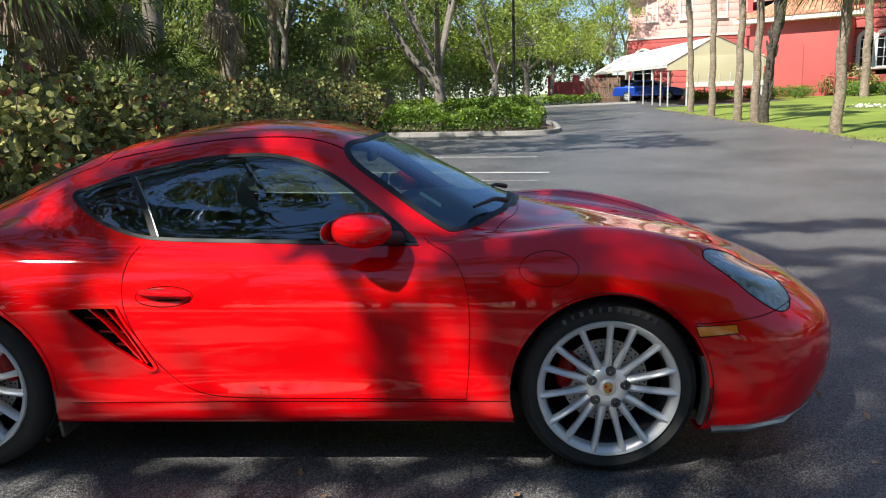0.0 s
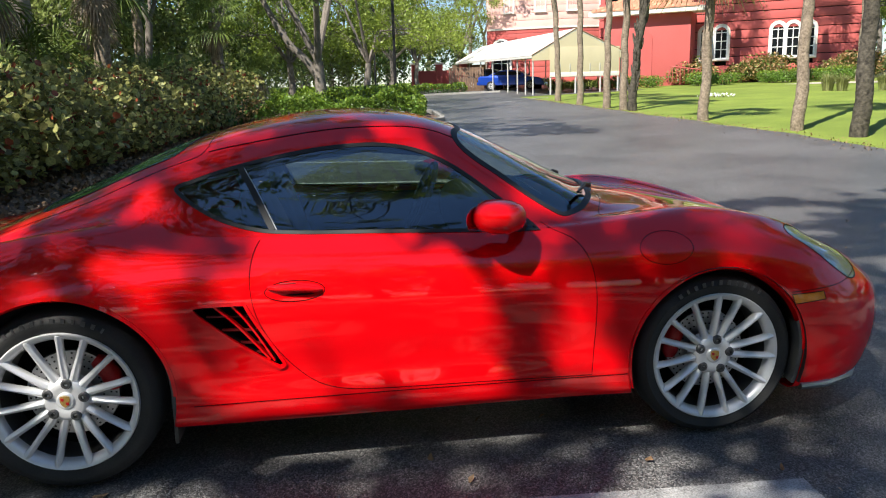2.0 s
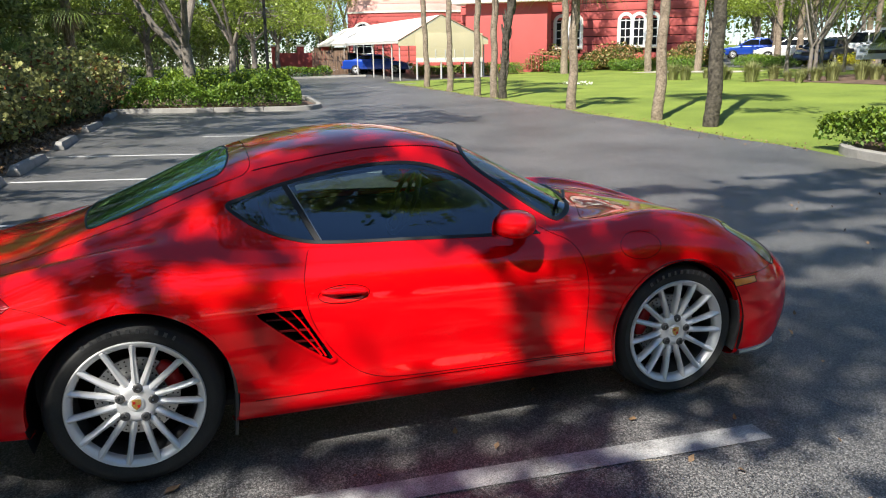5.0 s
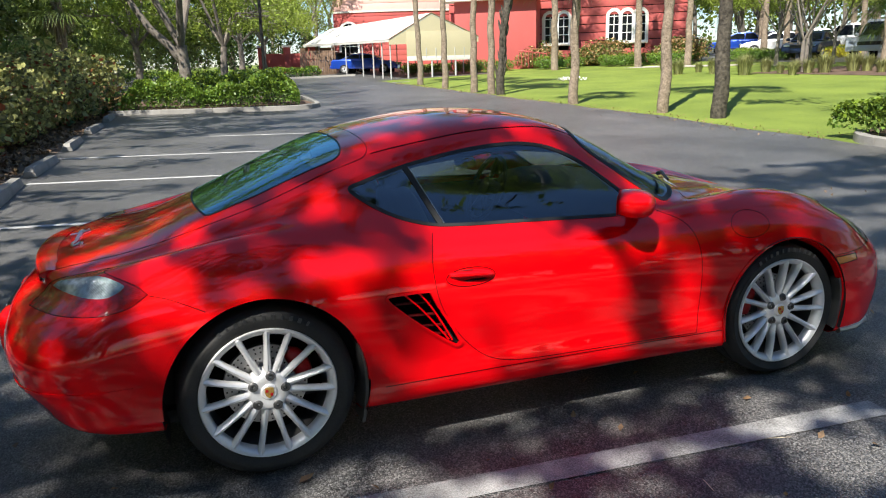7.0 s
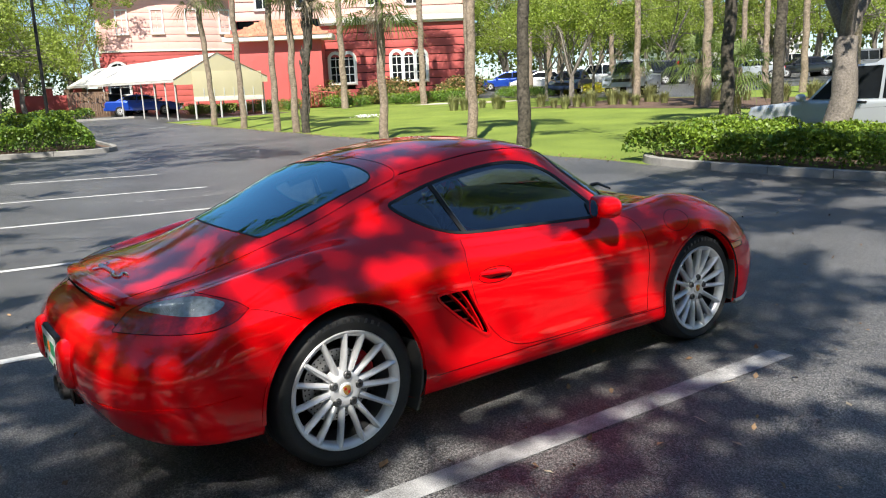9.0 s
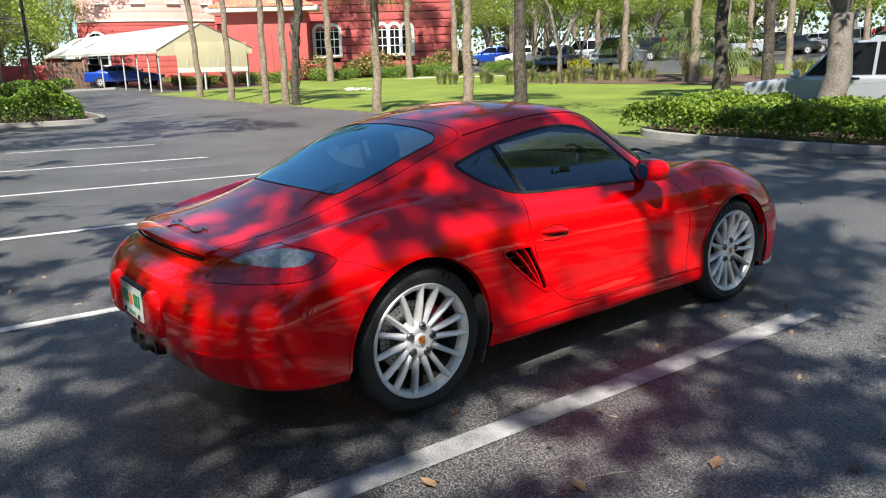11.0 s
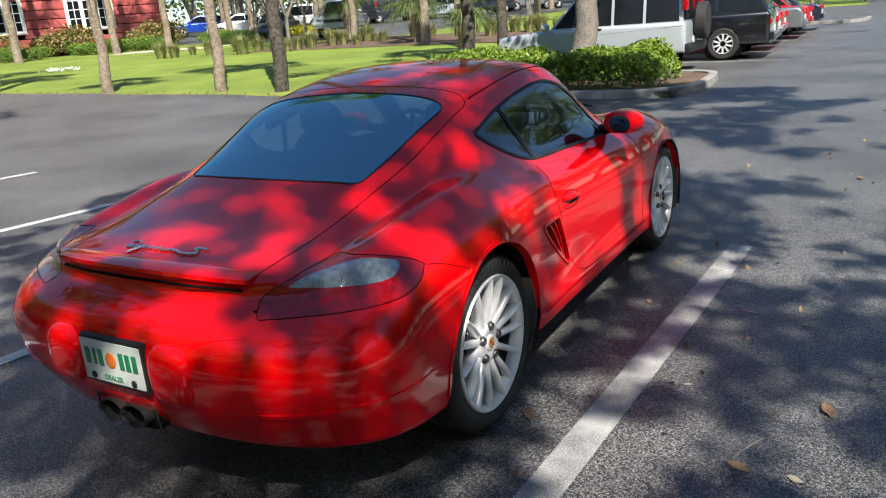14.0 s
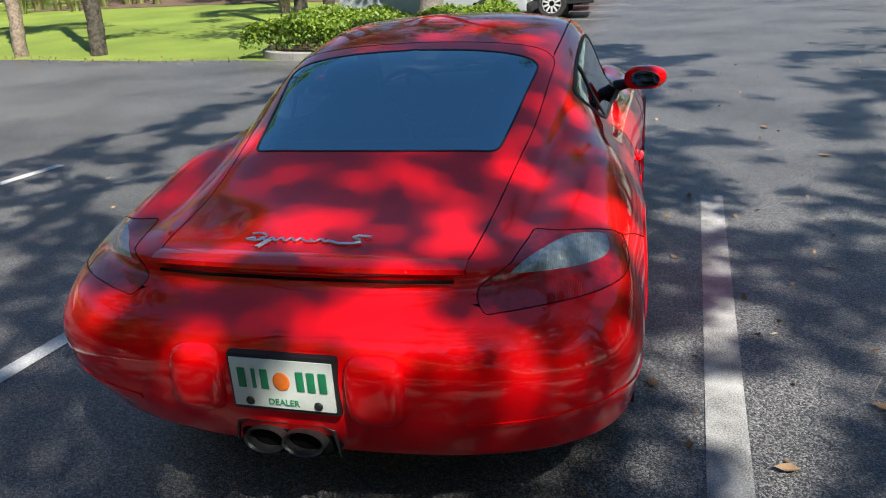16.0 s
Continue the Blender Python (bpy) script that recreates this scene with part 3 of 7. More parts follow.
for s in (-1, 1):
    DOORS[s] = shell("door", ["door"], (s,), P, CAR)
    shell("side_window", ["window"], (s,), M["glass"], CAR, "dark tinted side glass")
    lamp = shell("tail_lamp", ["tail_lamp"], (s,), M["lamp_red"], CAR, "red tail lamp lens")
    shell("head_lamp", ["head_lamp"], (s,), M["lamp_front"], CAR, "clear headlamp lens")
    shell("side_marker", ["marker"], (s,), M["lamp_amber"], CAR, "amber side marker lens")
    # joints and rubbers
    def seam(cut, width, material=M["gap"], name="panel_gap", **kw):
        view, line, vr, ur = CUTS[cut]
        return strip(name, view, line, vr, ur, s, material, CAR, width, **kw)
    seam("window", 0.015, M["rubber"], "window_seal", lift=0.003)
    seam("tail_lamp", 0.0026, M["seam"], lift=0.0010)
    seam("head_lamp", 0.004)
    seam("marker", 0.003)
    d = CUTS["door"][1]
    low = (d[:, 1] < 0.868) | (d[:, 0] > 1.76)
    k0 = np.nonzero(~low)[0][-1] + 1
    d = np.roll(d, -k0, 0)
    d = d[(d[:, 1] < 0.866) | (d[:, 0] > 1.78)]
    strip("panel_gap", "side", d, (1, 8), (0.2, 0.8), s, M["seam"], DOORS[s], 0.0025, lift=0.0010, closed=False)
    strip("window_divider", "side", loop([(0.742, 0.885), (0.715, 0.94), (0.672, 1.03), (0.632, 1.108)], 8, False), (6.6, 10), (0.2, 0.8), s, M["rubber"], CAR, 0.022, lift=0.004, closed=False)
    strip("glass_edge", "side", loop([(0.757, 0.885), (0.730, 0.94), (0.687, 1.03), (0.647, 1.104)], 8, False), (6.6, 10), (0.2, 0.8), s, M["steel"], CAR, 0.0024, lift=0.006, closed=False)
    # thin dark line along the sill, mostly shade put into colour
    strip("sill_joint", "side", loop([(0.44, 0.292), (1.2, 0.290), (2.05, 0.288)], 20, False), (1, 4), (0.2, 0.9), s, M["seam"], CAR, 0.0026, lift=0.0010, closed=False)
    strip("fuel_flap_gap" if s < 0 else "wing_joint", "side", np.array([(2.205 + 0.104 * math.cos(a), 0.764 + 0.058 * math.sin(a)) for a in np.linspace(0, 2 * math.pi, 48, endpoint=False)]) if s < 0 else loop([(2.05, 0.30), (2.06, 0.4)], 6, False), (3, 8.5), (0.4, 1), s, M["seam"], CAR, 0.0022, lift=0.0008, closed=s < 0)
    for cut, wide in (("hatch", 0.0030), ("bonnet", 0.0026)):
        view, line, vr, ur = CUTS[cut]
        strip("panel_gap", view, line[: len(line) // 2], vr, ur, s, M["seam"], CAR, wide, lift=0.0008, closed=False)
    for cut, wide in (("screen", 0.026), ("rear_glass", 0.007)):
        view, line, vr, ur = CUTS[cut]
        strip("glass_seal", view, line[: len(line) // 2], vr, ur, s, M["rubber"], CAR, wide, lift=0.002, closed=False)
    for cut, (cx, cz, r) in (("arch_rear", (0.0, 0.335, 0.382)), ("arch_front", (2.415, 0.322, 0.360))):
        a0 = math.asin((0.225 - cz) / r)
        a = np.linspace(a0 + 0.30, math.pi - a0 - (0.0 if cx > 1 else 0.22), 60)
        line = np.stack([cx + r * np.cos(a), cz + r * np.sin(a)], -1)
        _, _, vr, ur = CUTS[cut]
        strip("arch_lip", "side", line, vr, ur, s, P, CAR, 0.014, lift=0.004, depth=0.03, closed=False)
    # bumper joints
    strip("panel_gap", "side", loop([(2.712, 0.566), (2.95, 0.572), (3.12, 0.597)], 10, False), (3, 8), (0.6, 1), s, M["seam"], CAR, 0.003, lift=0.0008, closed=False)
    strip("bumper_crease", "side", loop([(-0.46, 0.445), (-0.606, 0.444), (-0.72, 0.446), (-0.79, 0.440), (-0.85, 0.428), (-0.895, 0.422)], 8, False), (1, 5), (0, 0.4), s, P, CAR, 0.016, lift=0.0035, depth=0.012, closed=False)
    strip("panel_gap", "side", loop([(-0.375, 0.757), (-0.315, 0.742), (-0.25, 0.715), (-0.197, 0.690)], 8, False), (3, 8), (0, 0.5), s, M["seam"], CAR, 0.0024, lift=0.0010, closed=False)
    strip("roof_moulding", "top", loop([(0.512, 0.530), (0.75, 0.536), (1.0, 0.534), (1.25, 0.526), (1.44, 0.516)], 8, False), (8.2, 10.6), (0.2, 0.8), s, M["seam"], CAR, 0.005, lift=0.0012, closed=False)
    shell("reversing_lens", ["reversing"], (s,), M["lamp_clear"], lamp, "clear ribbed lens", 0.001)
    # wheel housings
    for cx, cz, r in ((0.0, 0.335, 0.386), (2.415, 0.322, 0.364)):
        verts, faces = [], []
        for i in range(25):
            a = -0.35 + (math.pi + 0.7) * i / 24
            for y in (0.872, 0.60, 0.52):
                k = 1.0 if y > 0.55 else 0.15
                verts.append((cx + k * r * math.cos(a), s * y, cz + k * r * math.sin(a)))
        for i in range(24):
            for j in range(2):
                faces.append((3 * i + j, 3 * i + j + 1, 3 * i + j + 4, 3 * i + j + 3))
        part("wheel_housing", raw("wheel_housing", verts, faces), M["black_plastic"], CAR)
    # intake behind the door
    p, n = line_on_skin("side", CUTS["vent"][1], (1, 6), (0.2, 0.6))
    inner = p * [1, 1, 1] + np.array([0.02, -0.11, 0.0])
    vs = np.concatenate([p, inner]) * [1, s, 1]
    k = len(p)
    fs = [(i, (i + 1) % k, k + (i + 1) % k, k + i) for i in range(k)] + [tuple(range(k, 2 * k))]
    part("intake_duct", raw("intake_duct", vs, fs), M["gap"], CAR, "black side air intake")
    seam("vent", 0.012, P, "intake_rim", lift=0.006, depth=0.01)
    for f in (0.34, 0.68):
        a = np.array([0.462 + f * 0.178 + 0.012, 0.652])
        b = np.array([0.700 + f * 0.045, 0.446 - f * 0.016])
        line = loop([a, a * 0.7 + b * 0.3 + [0.006, 0.004], a * 0.35 + b * 0.65 + [0.006, 0.002], b], 6, False)
        strip("intake_fin", "side", line, (1, 6.5), (0.2, 0.6), s, P, CAR, 0.007, lift=-0.006, depth=0.035, closed=False)
    for xa, xb, z in ((0.505, 0.652, 0.606), (0.555, 0.675, 0.552), (0.612, 0.700, 0.502), (0.660, 0.722, 0.462)):
        strip("intake_bar", "side", loop([(xa, z + 0.004), (xb, z - 0.004)], 6, False), (1, 6.5), (0.2, 0.6), s, M["bar_shade_red"], CAR, 0.006, lift=-0.028, depth=0.042, closed=False)
    # door handle in its recess
    p, n = line_on_skin("side", np.array([(0.815, 0.692)]), (3, 7.5), (0.2, 0.7))
    c = p[0] * [1, s, 1]
    rec = blob(0.098, 0.012, 0.030, c[0], c[1] + s * -0.006, c[2] - 0.006, 2.4)
    part("handle_recess", rec, P, DOORS[s])
    bm = tube([(c[0] - 0.088, c[1], c[2] + 0.012), (c[0] - 0.05, c[1] + s * 0.010, c[2] + 0.012), (c[0] + 0.03, c[1] + s * 0.013, c[2] + 0.008), (c[0] + 0.082, c[1] + s * 0.006, c[2] - 0.002), (c[0] + 0.096, c[1] - s * 0.004, c[2] - 0.004)], [0.009, 0.013, 0.013, 0.011, 0.006], 12)
    part("handle", bm, P, DOORS[s])
    # dark red slivers below and above the grip stand for its shade
    part("handle_shadow_gap", blob(0.050, 0.004, 0.0035, c[0] + 0.020, c[1] + s * 0.007, c[2] - 0.016, 2.2), M["seam"], DOORS[s])
    part("grip_gap", blob(0.034, 0.004, 0.0030, c[0] - 0.020, c[1] + s * 0.006, c[2] + 0.026, 2.2), M["bar_shade_red"], DOORS[s])
    oval = np.stack([0.817 + 0.105 * np.cos(np.arange(32) * math.pi / 16), 0.688 + 0.036 * np.sin(np.arange(32) * math.pi / 16)], -1)
    strip("handle_rim", "side", oval, (3, 7.5), (0.2, 0.7), s, M["seam"], DOORS[s], 0.0032, lift=0.0008)
    # door mirror
    mir = part("door_mirror", blob(0.104, 0.105, 0.060, 1.552, s * 0.868, 0.916, 2.35, 28, 16), P, CAR)
    bm = mir.data
    for vtx in bm.vertices:
        t = (vtx.co.x - 1.552) / 0.104
        cut = 1.470 - 0.70 * (abs(vtx.co.y) - 0.868)
        if vtx.co.x < cut:
            vtx.co.x = cut
        else:
            vtx.co.z += 0.012 * (1 - t) * 0.5
            vtx.co.y = s * 0.868 + (vtx.co.y - s * 0.868) * (1.0 - 0.22 * max(t, 0)) - s * 0.03 * max(t, 0)
    mg = blob(0.003, 0.084, 0.044, 0, 0, 0, 2.4, 24, 12)
    bmesh.ops.transform(mg, matrix=pose(1.4690, s * 0.868, 0.920, 0, 0, s * 35.0), verts=mg.verts)
    part("mirror_glass", mg, M["mirror"], mir, "reflective mirror glass")
    part("mirror_stalk", tube([(1.66, s * 0.715, 0.862), (1.64, s * 0.775, 0.878), (1.60, s * 0.83, 0.895)], [0.032, 0.026, 0.03], 12), M["black_plastic"], mir, "black plastic stalk")
    p, n = line_on_skin("side", np.array([(1.60, 0.862), (1.722, 0.850), (1.615, 0.925)]), (6.4, 9.6), (0.3, 0.9))
    vs = (p + 0.004 * n) * [1, s, 1]
    part("mirror_sail", raw("mirror_sail", vs, [(0, 1, 2)[::s]]), M["black_plastic"], CAR)
    # grey guard ahead of the front wheel, and the flap ahead of the rear wheel
    a = np.linspace(radians(-22), radians(22), 12)
    strip("arch_guard", "side", np.stack([2.415 + 0.349 * np.cos(a), 0.322 + 0.349 * np.sin(a)], -1), (0, 7.5), (0.5, 1), s, M["guard"], CAR, 0.014, lift=0.001, depth=0.05, closed=False, label="grey plastic guard")
    verts, faces = [], []
    for x, z, y0 in ((0.352, 0.47, 0.855), (0.366, 0.40, 0.862), (0.371, 0.335, 0.864), (0.369, 0.27, 0.86), (0.364, 0.20, 0.845), (0.358, 0.135, 0.825)):
        for dx in (-0.006, 0.006):
            verts += [(x + dx, s * y0, z), (x + dx, s * 0.70, z)]
    for k in range(5):
        b = 4 * k
        faces += [(b, b + 1, b + 5, b + 4), (b + 2, b + 6, b + 7, b + 3), (b, b + 4, b + 6, b + 2), (b + 1, b + 3, b + 7, b + 5)]
    faces += [(0, 2, 3, 1), (20, 21, 23, 22)]
    part("mud_flap", raw("mud_flap", verts, faces), M["guard"], CAR, "dark grey rubber flap", False)

# underside and bumper details
part("underbody", box(1.3, 0, 0.215, 3.6, 1.30, 0.06, 0.02), M["black_plastic"], CAR)
part("front_lip", tube([(2.775, -0.846, 0.172), (2.90, -0.822, 0.166), (3.06, -0.745, 0.160), (3.23, -0.55, 0.156), (3.335, -0.25, 0.154), (3.35, 0.0, 0.154), (3.335, 0.25, 0.154), (3.23, 0.55, 0.156), (3.06, 0.745, 0.160), (2.90, 0.822, 0.166), (2.775, 0.846, 0.172)], 0.016, 8), M["steel"], CAR, "grey front lip")
# tail wing lip over a dark slot
verts, faces = [], []
for i in range(41):
    y = -0.452 + 0.904 * i / 40
    x0 = -0.790 + 0.055 * (abs(y) / 0.452) ** 2.2
    z0 = 0.802 - 0.016 * (abs(y) / 0.452) ** 2
    for dx, dz in ((0.050, 0.010), (0.0, 0.012), (-0.026, 0.004), (-0.030, -0.008), (-0.018, -0.016), (0.03, -0.02)):
        verts.append((x0 + dx, y, z0 + dz))
for i in range(40):
    for j in range(6):
        faces.append((6 * i + j, 6 * i + (j + 1) % 6, 6 * i + 6 + (j + 1) % 6, 6 * i + 6 + j))
faces += [tuple(range(6)), tuple(range(245, 239, -1))]
part("tail_wing", raw("tail_wing", verts, faces), P, CAR, "red retractable tail wing")
part("wing_slot", tube([(-0.765, -0.425, 0.758), (-0.798, -0.25, 0.764), (-0.808, 0, 0.766), (-0.798, 0.25, 0.764), (-0.765, 0.425, 0.758)], 0.0048, 8), M["gap"], CAR)
# number plate in its tray
tray = part("plate_tray", box(-0.934, -0.006, 0.532, 0.03, 0.306, 0.168, 0.012), M["black_plastic"], CAR)
npl = part("number_plate", box(-0.950, -0.006, 0.533, 0.006, 0.284, 0.140, 0.002), M["plate"], tray, "white plate with green bars")
for k, y in enumerate((0.104, 0.072, 0.044, -0.049, -0.077, -0.107)):
    part("plate_bar", box(-0.954, y * 1.07 - 0.006, 0.547, 0.003, 0.021 if k != 1 else 0.010, 0.056, 0.001), M["plate_green"], npl)
part("plate_fruit", blob(0.003, 0.024, 0.027, -0.954, -0.006, 0.543, 2.0), M["orange"], npl, "orange fruit print")
for s in (-1, 1):
    part("plate_screw", blob(0.005, 0.012, 0.012, -0.955, s * 0.096 - 0.006, 0.480), M["black_plastic"], npl)
    # overrider blocks beside the plate
    part("bumper_block", blob(0.060, 0.084, 0.100, -0.906, s * 0.247, 0.522, 3.2, 40, 28), P, CAR)
word = bpy.data.curves.new("word", "FONT")
word.body, word.size, word.extrude, word.align_x = "DEALER", 0.025, 0.0008, "CENTER"
wo = new("plate_word", word)
me = bpy.data.meshes.new_from_object(wo.evaluated_get(bpy.context.evaluated_depsgraph_get()))
bpy.data.objects.remove(wo)
me.transform(pose(-0.9545, -0.006, 0.474, 90, 0, -90))
part("plate_word", me, M["plate_green"], npl, "green lettering", False)
# exhaust in its opening
part("exhaust_recess", blob(0.050, 0.150, 0.058, -0.858, 0.030, 0.336, 4.0, 36, 18), M["gap"], CAR, "black exhaust opening")
part("exhaust_rim", tube([(-0.906, -0.123, 0.295), (-0.910, -0.113, 0.380), (-0.912, -0.083, 0.394), (-0.913, 0.132, 0.394), (-0.911, 0.162, 0.382), (-0.906, 0.177, 0.320)], [0.003, 0.006, 0.006, 0.006, 0.006, 0.003], 8), M["black_plastic"], CAR)
for s in (-1, 1):
    bm = lathe([(0.052, 0.10), (0.056, -0.06), (0.054, -0.076), (0.047, -0.07), (0.044, 0.06), (0.0, 0.07)], 32)
    bmesh.ops.transform(bm, matrix=pose(-0.862, 0.026 + s * 0.056, 0.336, 0, 6, 0) @ pose(0, 0, 0, 0, 0, -90) @ Matrix.Diagonal((1.12, 1, 0.66, 1)), verts=bm.verts)
    part("exhaust_tip", bm, M["tip"], CAR, "dark steel oval exhaust tip")
# script badge as a flowing chrome line
def on_lid(y, x):
    p, n = line_on_skin("top", np.array([(x, abs(y))]), (8.6, 11), (0, 0.5))
    return Vector(p[0] * [1, 1 if y > 0 else -1, 1]) + Vector((0, 0, 0.004))
pts = []
for i in range(90):
    t = i / 89
    # a tall opening bow, then joined low humps
    if t < 0.16:
        a = 0.9 + 4.9 * t / 0.16
        y, x = 0.172 + 0.030 * math.cos(a), -0.660 + 0.021 * math.sin(a)
    else:
        q = (t - 0.16) / 0.84
        y, x = 0.186 - 0.236 * q, -0.672 + 0.009 * math.sin(q * 50) * (1 - 0.3 * q)
    pts.append(on_lid(y, x))
badge = part("badge", tube(pts, 0.0042, 6), M["chrome"], CAR, "chrome script badge")
part("badge_tail", tube([on_lid(-0.050, -0.672), on_lid(-0.085, -0.684), on_lid(-0.125, -0.682), on_lid(-0.146, -0.672), on_lid(-0.138, -0.660), on_lid(-0.118, -0.652), on_lid(-0.130, -0.641), on_lid(-0.168, -0.643)], 0.0058, 6), M["chrome"], badge)
part("badge_loop", tube([on_lid(0.128, -0.680), on_lid(0.150, -0.712), on_lid(0.140, -0.716), on_lid(0.118, -0.676)], 0.0042, 6), M["chrome"], badge)
# wipers and cowl
part("cowl", tube([(1.90, -0.60, 0.852), (2.02, -0.42, 0.868), (2.09, -0.2, 0.895), (2.11, 0, 0.903), (2.09, 0.2, 0.895), (2.02, 0.42, 0.868), (1.90, 0.60, 0.852)], [0.02, 0.028, 0.032, 0.034, 0.032, 0.028, 0.02], 10), M["black_plastic"], CAR)
for y0, x0 in ((-0.30, 2.07), (0.24, 2.08)):
    part("wiper", tube([(x0, y0, 0.945), (x0 - 0.05, y0 - 0.10, 0.965), (x0 - 0.13, y0 - 0.26, 0.955)], [0.012, 0.009, 0.006], 8), M["black_plastic"], CAR, "black wiper arm")
part("sticker", box(1.765, -0.44, 0.976, 0.10, 0.09, 0.002, 0.0, Matrix.Identity(4)), M["plate"], CAR)
bpy.data.objects["sticker"].matrix_basis = Matrix.Translation((1.76, -0.44, 0.975)) @ Euler((0, radians(33), 0)).to_matrix().to_4x4() @ Matrix.Translation((-1.76, 0.44, -0.976))

# cabin
part("cabin_floor", box(1.05, 0, 0.27, 1.9, 1.45, 0.04), M["carpet"], CAR)
part("rear_shelf", box(0.09, 0, 0.77, 0.82, 0.94, 0.08, 0.03), M["carpet"], CAR)
part("bulkhead", box(0.50, 0, 0.56, 0.06, 1.36, 0.56, 0.02), M["carpet"], CAR)
dash = blob(0.26, 0.66, 0.14, 1.74, 0, 0.80, 3.0, 28, 14)
part("dashboard", dash, M["leather"], CAR)
for s in (-1, 1):
    part("door_card", box(1.28, s * 0.735, 0.58, 1.05, 0.06, 0.48, 0.02), M["leather"], CAR)
    part("seat_cushion", blob(0.26, 0.24, 0.10, 1.05, s * 0.36, 0.40, 3.0), M["leather"], CAR)
    back = blob(0.085, 0.235, 0.34, 0, 0, 0.33, 2.8, 24, 16)
    bmesh.ops.transform(back, matrix=pose(0.83, s * 0.36, 0.38, 0, -17, 0), verts=back.verts)
    sb = part("seat_back", back, M["leather"], CAR)
    head = blob(0.06, 0.12, 0.10, 0, 0, 0, 2.6, 20, 12)
    bmesh.ops.transform(head, matrix=pose(0.645, s * 0.36, 1.055, 0, -17, 0), verts=head.verts)
    part("headrest", head, M["leather"], sb)
    part("roof_rail", tube([(1.42, s * 0.52, 1.13), (1.1, s * 0.54, 1.165), (0.7, s * 0.54, 1.12), (0.45, s * 0.53, 1.06)], 0.022, 8), M["carpet"], CAR)
bm = bmesh.new()
ringpts = [(0.185 * math.cos(a), 0.185 * math.sin(a), 0) for a in np.linspace(0, 2 * math.pi, 41)]
tube_into(bm, ringpts, 0.015, 8, False)
for a in (0, 2.6, 3.7, 4.7):
    tube_into(bm, [(0.04 * math.cos(a), 0.04 * math.sin(a), 0), (0.18 * math.cos(a), 0.18 * math.sin(a), 0)], 0.013, 6)
tube_into(bm, [(0, 0, -0.10), (0, 0, 0.02)], [0.05, 0.06], 12)
bmesh.ops.transform(bm, matrix=pose(1.40, 0.36, 0.83, 0, -66, 0), verts=bm.verts)
part("steering_wheel", bm, M["leather"], CAR)
part("inner_mirror", blob(0.015, 0.11, 0.03, 1.47, 0, 1.13, 3.0), M["black_plastic"], CAR)


# ---- wheels of the coupe ----
def wheel(parent, x, z, side, radius, width, rim_r=0.254):
    """An alloy wheel with fifteen spokes; side -1 faces -y."""
    w = width / 2
    face = 0.830 if x < 1 else 0.820
    hub = empty("wheel", None)
    hub.parent = parent
    hub.matrix_basis = pose(x, side * face, z, 0, 0, 0 if side < 0 else 180)
    y1, y2 = -0.028, width - 0.028
    prof = [(rim_r - 0.006, y1 + 0.012), (rim_r + 0.012, y1 + 0.002), (rim_r + 0.035, y1 - 0.006), (radius - 0.035, y1 - 0.004), (radius - 0.016, y1 + 0.008), (radius - 0.004, y1 + 0.028)]
    for q in (0.25, 0.5, 0.75):
        yy = y1 + 0.03 + q * (width - 0.06)
        prof += [(radius, yy - 0.008), (radius - 0.007, yy - 0.005), (radius - 0.007, yy + 0.003), (radius, yy + 0.006)]
    prof += [(radius - 0.004, y2 - 0.028), (radius - 0.02, y2 - 0.006), (rim_r + 0.03, y2), (rim_r - 0.006, y2 - 0.012)]
    tyre = part("tyre", lathe(prof, 72), M["tyre"], hub)
    for i in range(11):
        a = radians(58 + 6.4 * i)
        m = Euler((0, -a + math.pi / 2, 0)).to_matrix().to_4x4()
        part("sidewall_bar", box(0, y1 - 0.0055, rim_r + 0.046, 0.013 if i % 3 else 0.008, 0.003, 0.018, 0, m), M["bolt"], tyre)
    part("rim", lathe([(rim_r - 0.004, y1 + 0.020), (rim_r + 0.002, y1 + 0.004), (rim_r - 0.002, y1 - 0.002), (rim_r - 0.012, y1 + 0.001), (rim_r - 0.022, y1 + 0.012), (rim_r - 0.027, y1 + 0.022), (rim_r - 0.029, y1 + 0.045)], 72), M["alloy"], hub, "silver alloy rim")
    part("barrel", lathe([(rim_r - 0.029, y1 + 0.045), (rim_r - 0.032, y2 - 0.04), (rim_r - 0.005, y2 - 0.01)], 72), M["barrel"], hub, "dark inner barrel")
    verts, faces = [], []
    sect = ((-0.5, 0.012), (-0.47, -0.006), (-0.26, -0.014), (0.0, -0.018), (0.26, -0.014), (0.47, -0.006), (0.5, 0.012), (0.0, 0.036))
    for i in range(9):
        t = i / 8
        r = 0.060 + t * (rim_r - 0.070)
        wide = 0.026 - 0.006 * t + 0.006 * (1 - t) ** 3 + 0.010 * t ** 8
        y = 0.006 - 0.020 * math.sin(t * math.pi * 0.55) + 0.010 * (1 - t)
        verts += [(cx * wide, y + cy, r) for cx, cy in sect]
    for i in range(8):
        for j in range(8):
            faces.append((8 * i + j, 8 * i + (j + 1) % 8, 8 * i + 8 + (j + 1) % 8, 8 * i + 8 + j))
    faces += [tuple(range(7, -1, -1)), tuple(range(64, 72))]
    bm = bmesh.new()
    bm.from_mesh(raw("spoke", verts, faces))
    bmesh.ops.recalc_face_normals(bm, faces=bm.faces)
    first = part("spoke", bm, M["alloy"], hub)
    for i in range(15):
        ob = first if i == 0 else new("spoke", first.data)
        ob.parent = hub
        lean = (0.030, -0.030, 0.0)[i % 3]
        ob.matrix_basis = Euler((0, 2 * math.pi * i / 15 + lean, 0)).to_matrix().to_4x4()
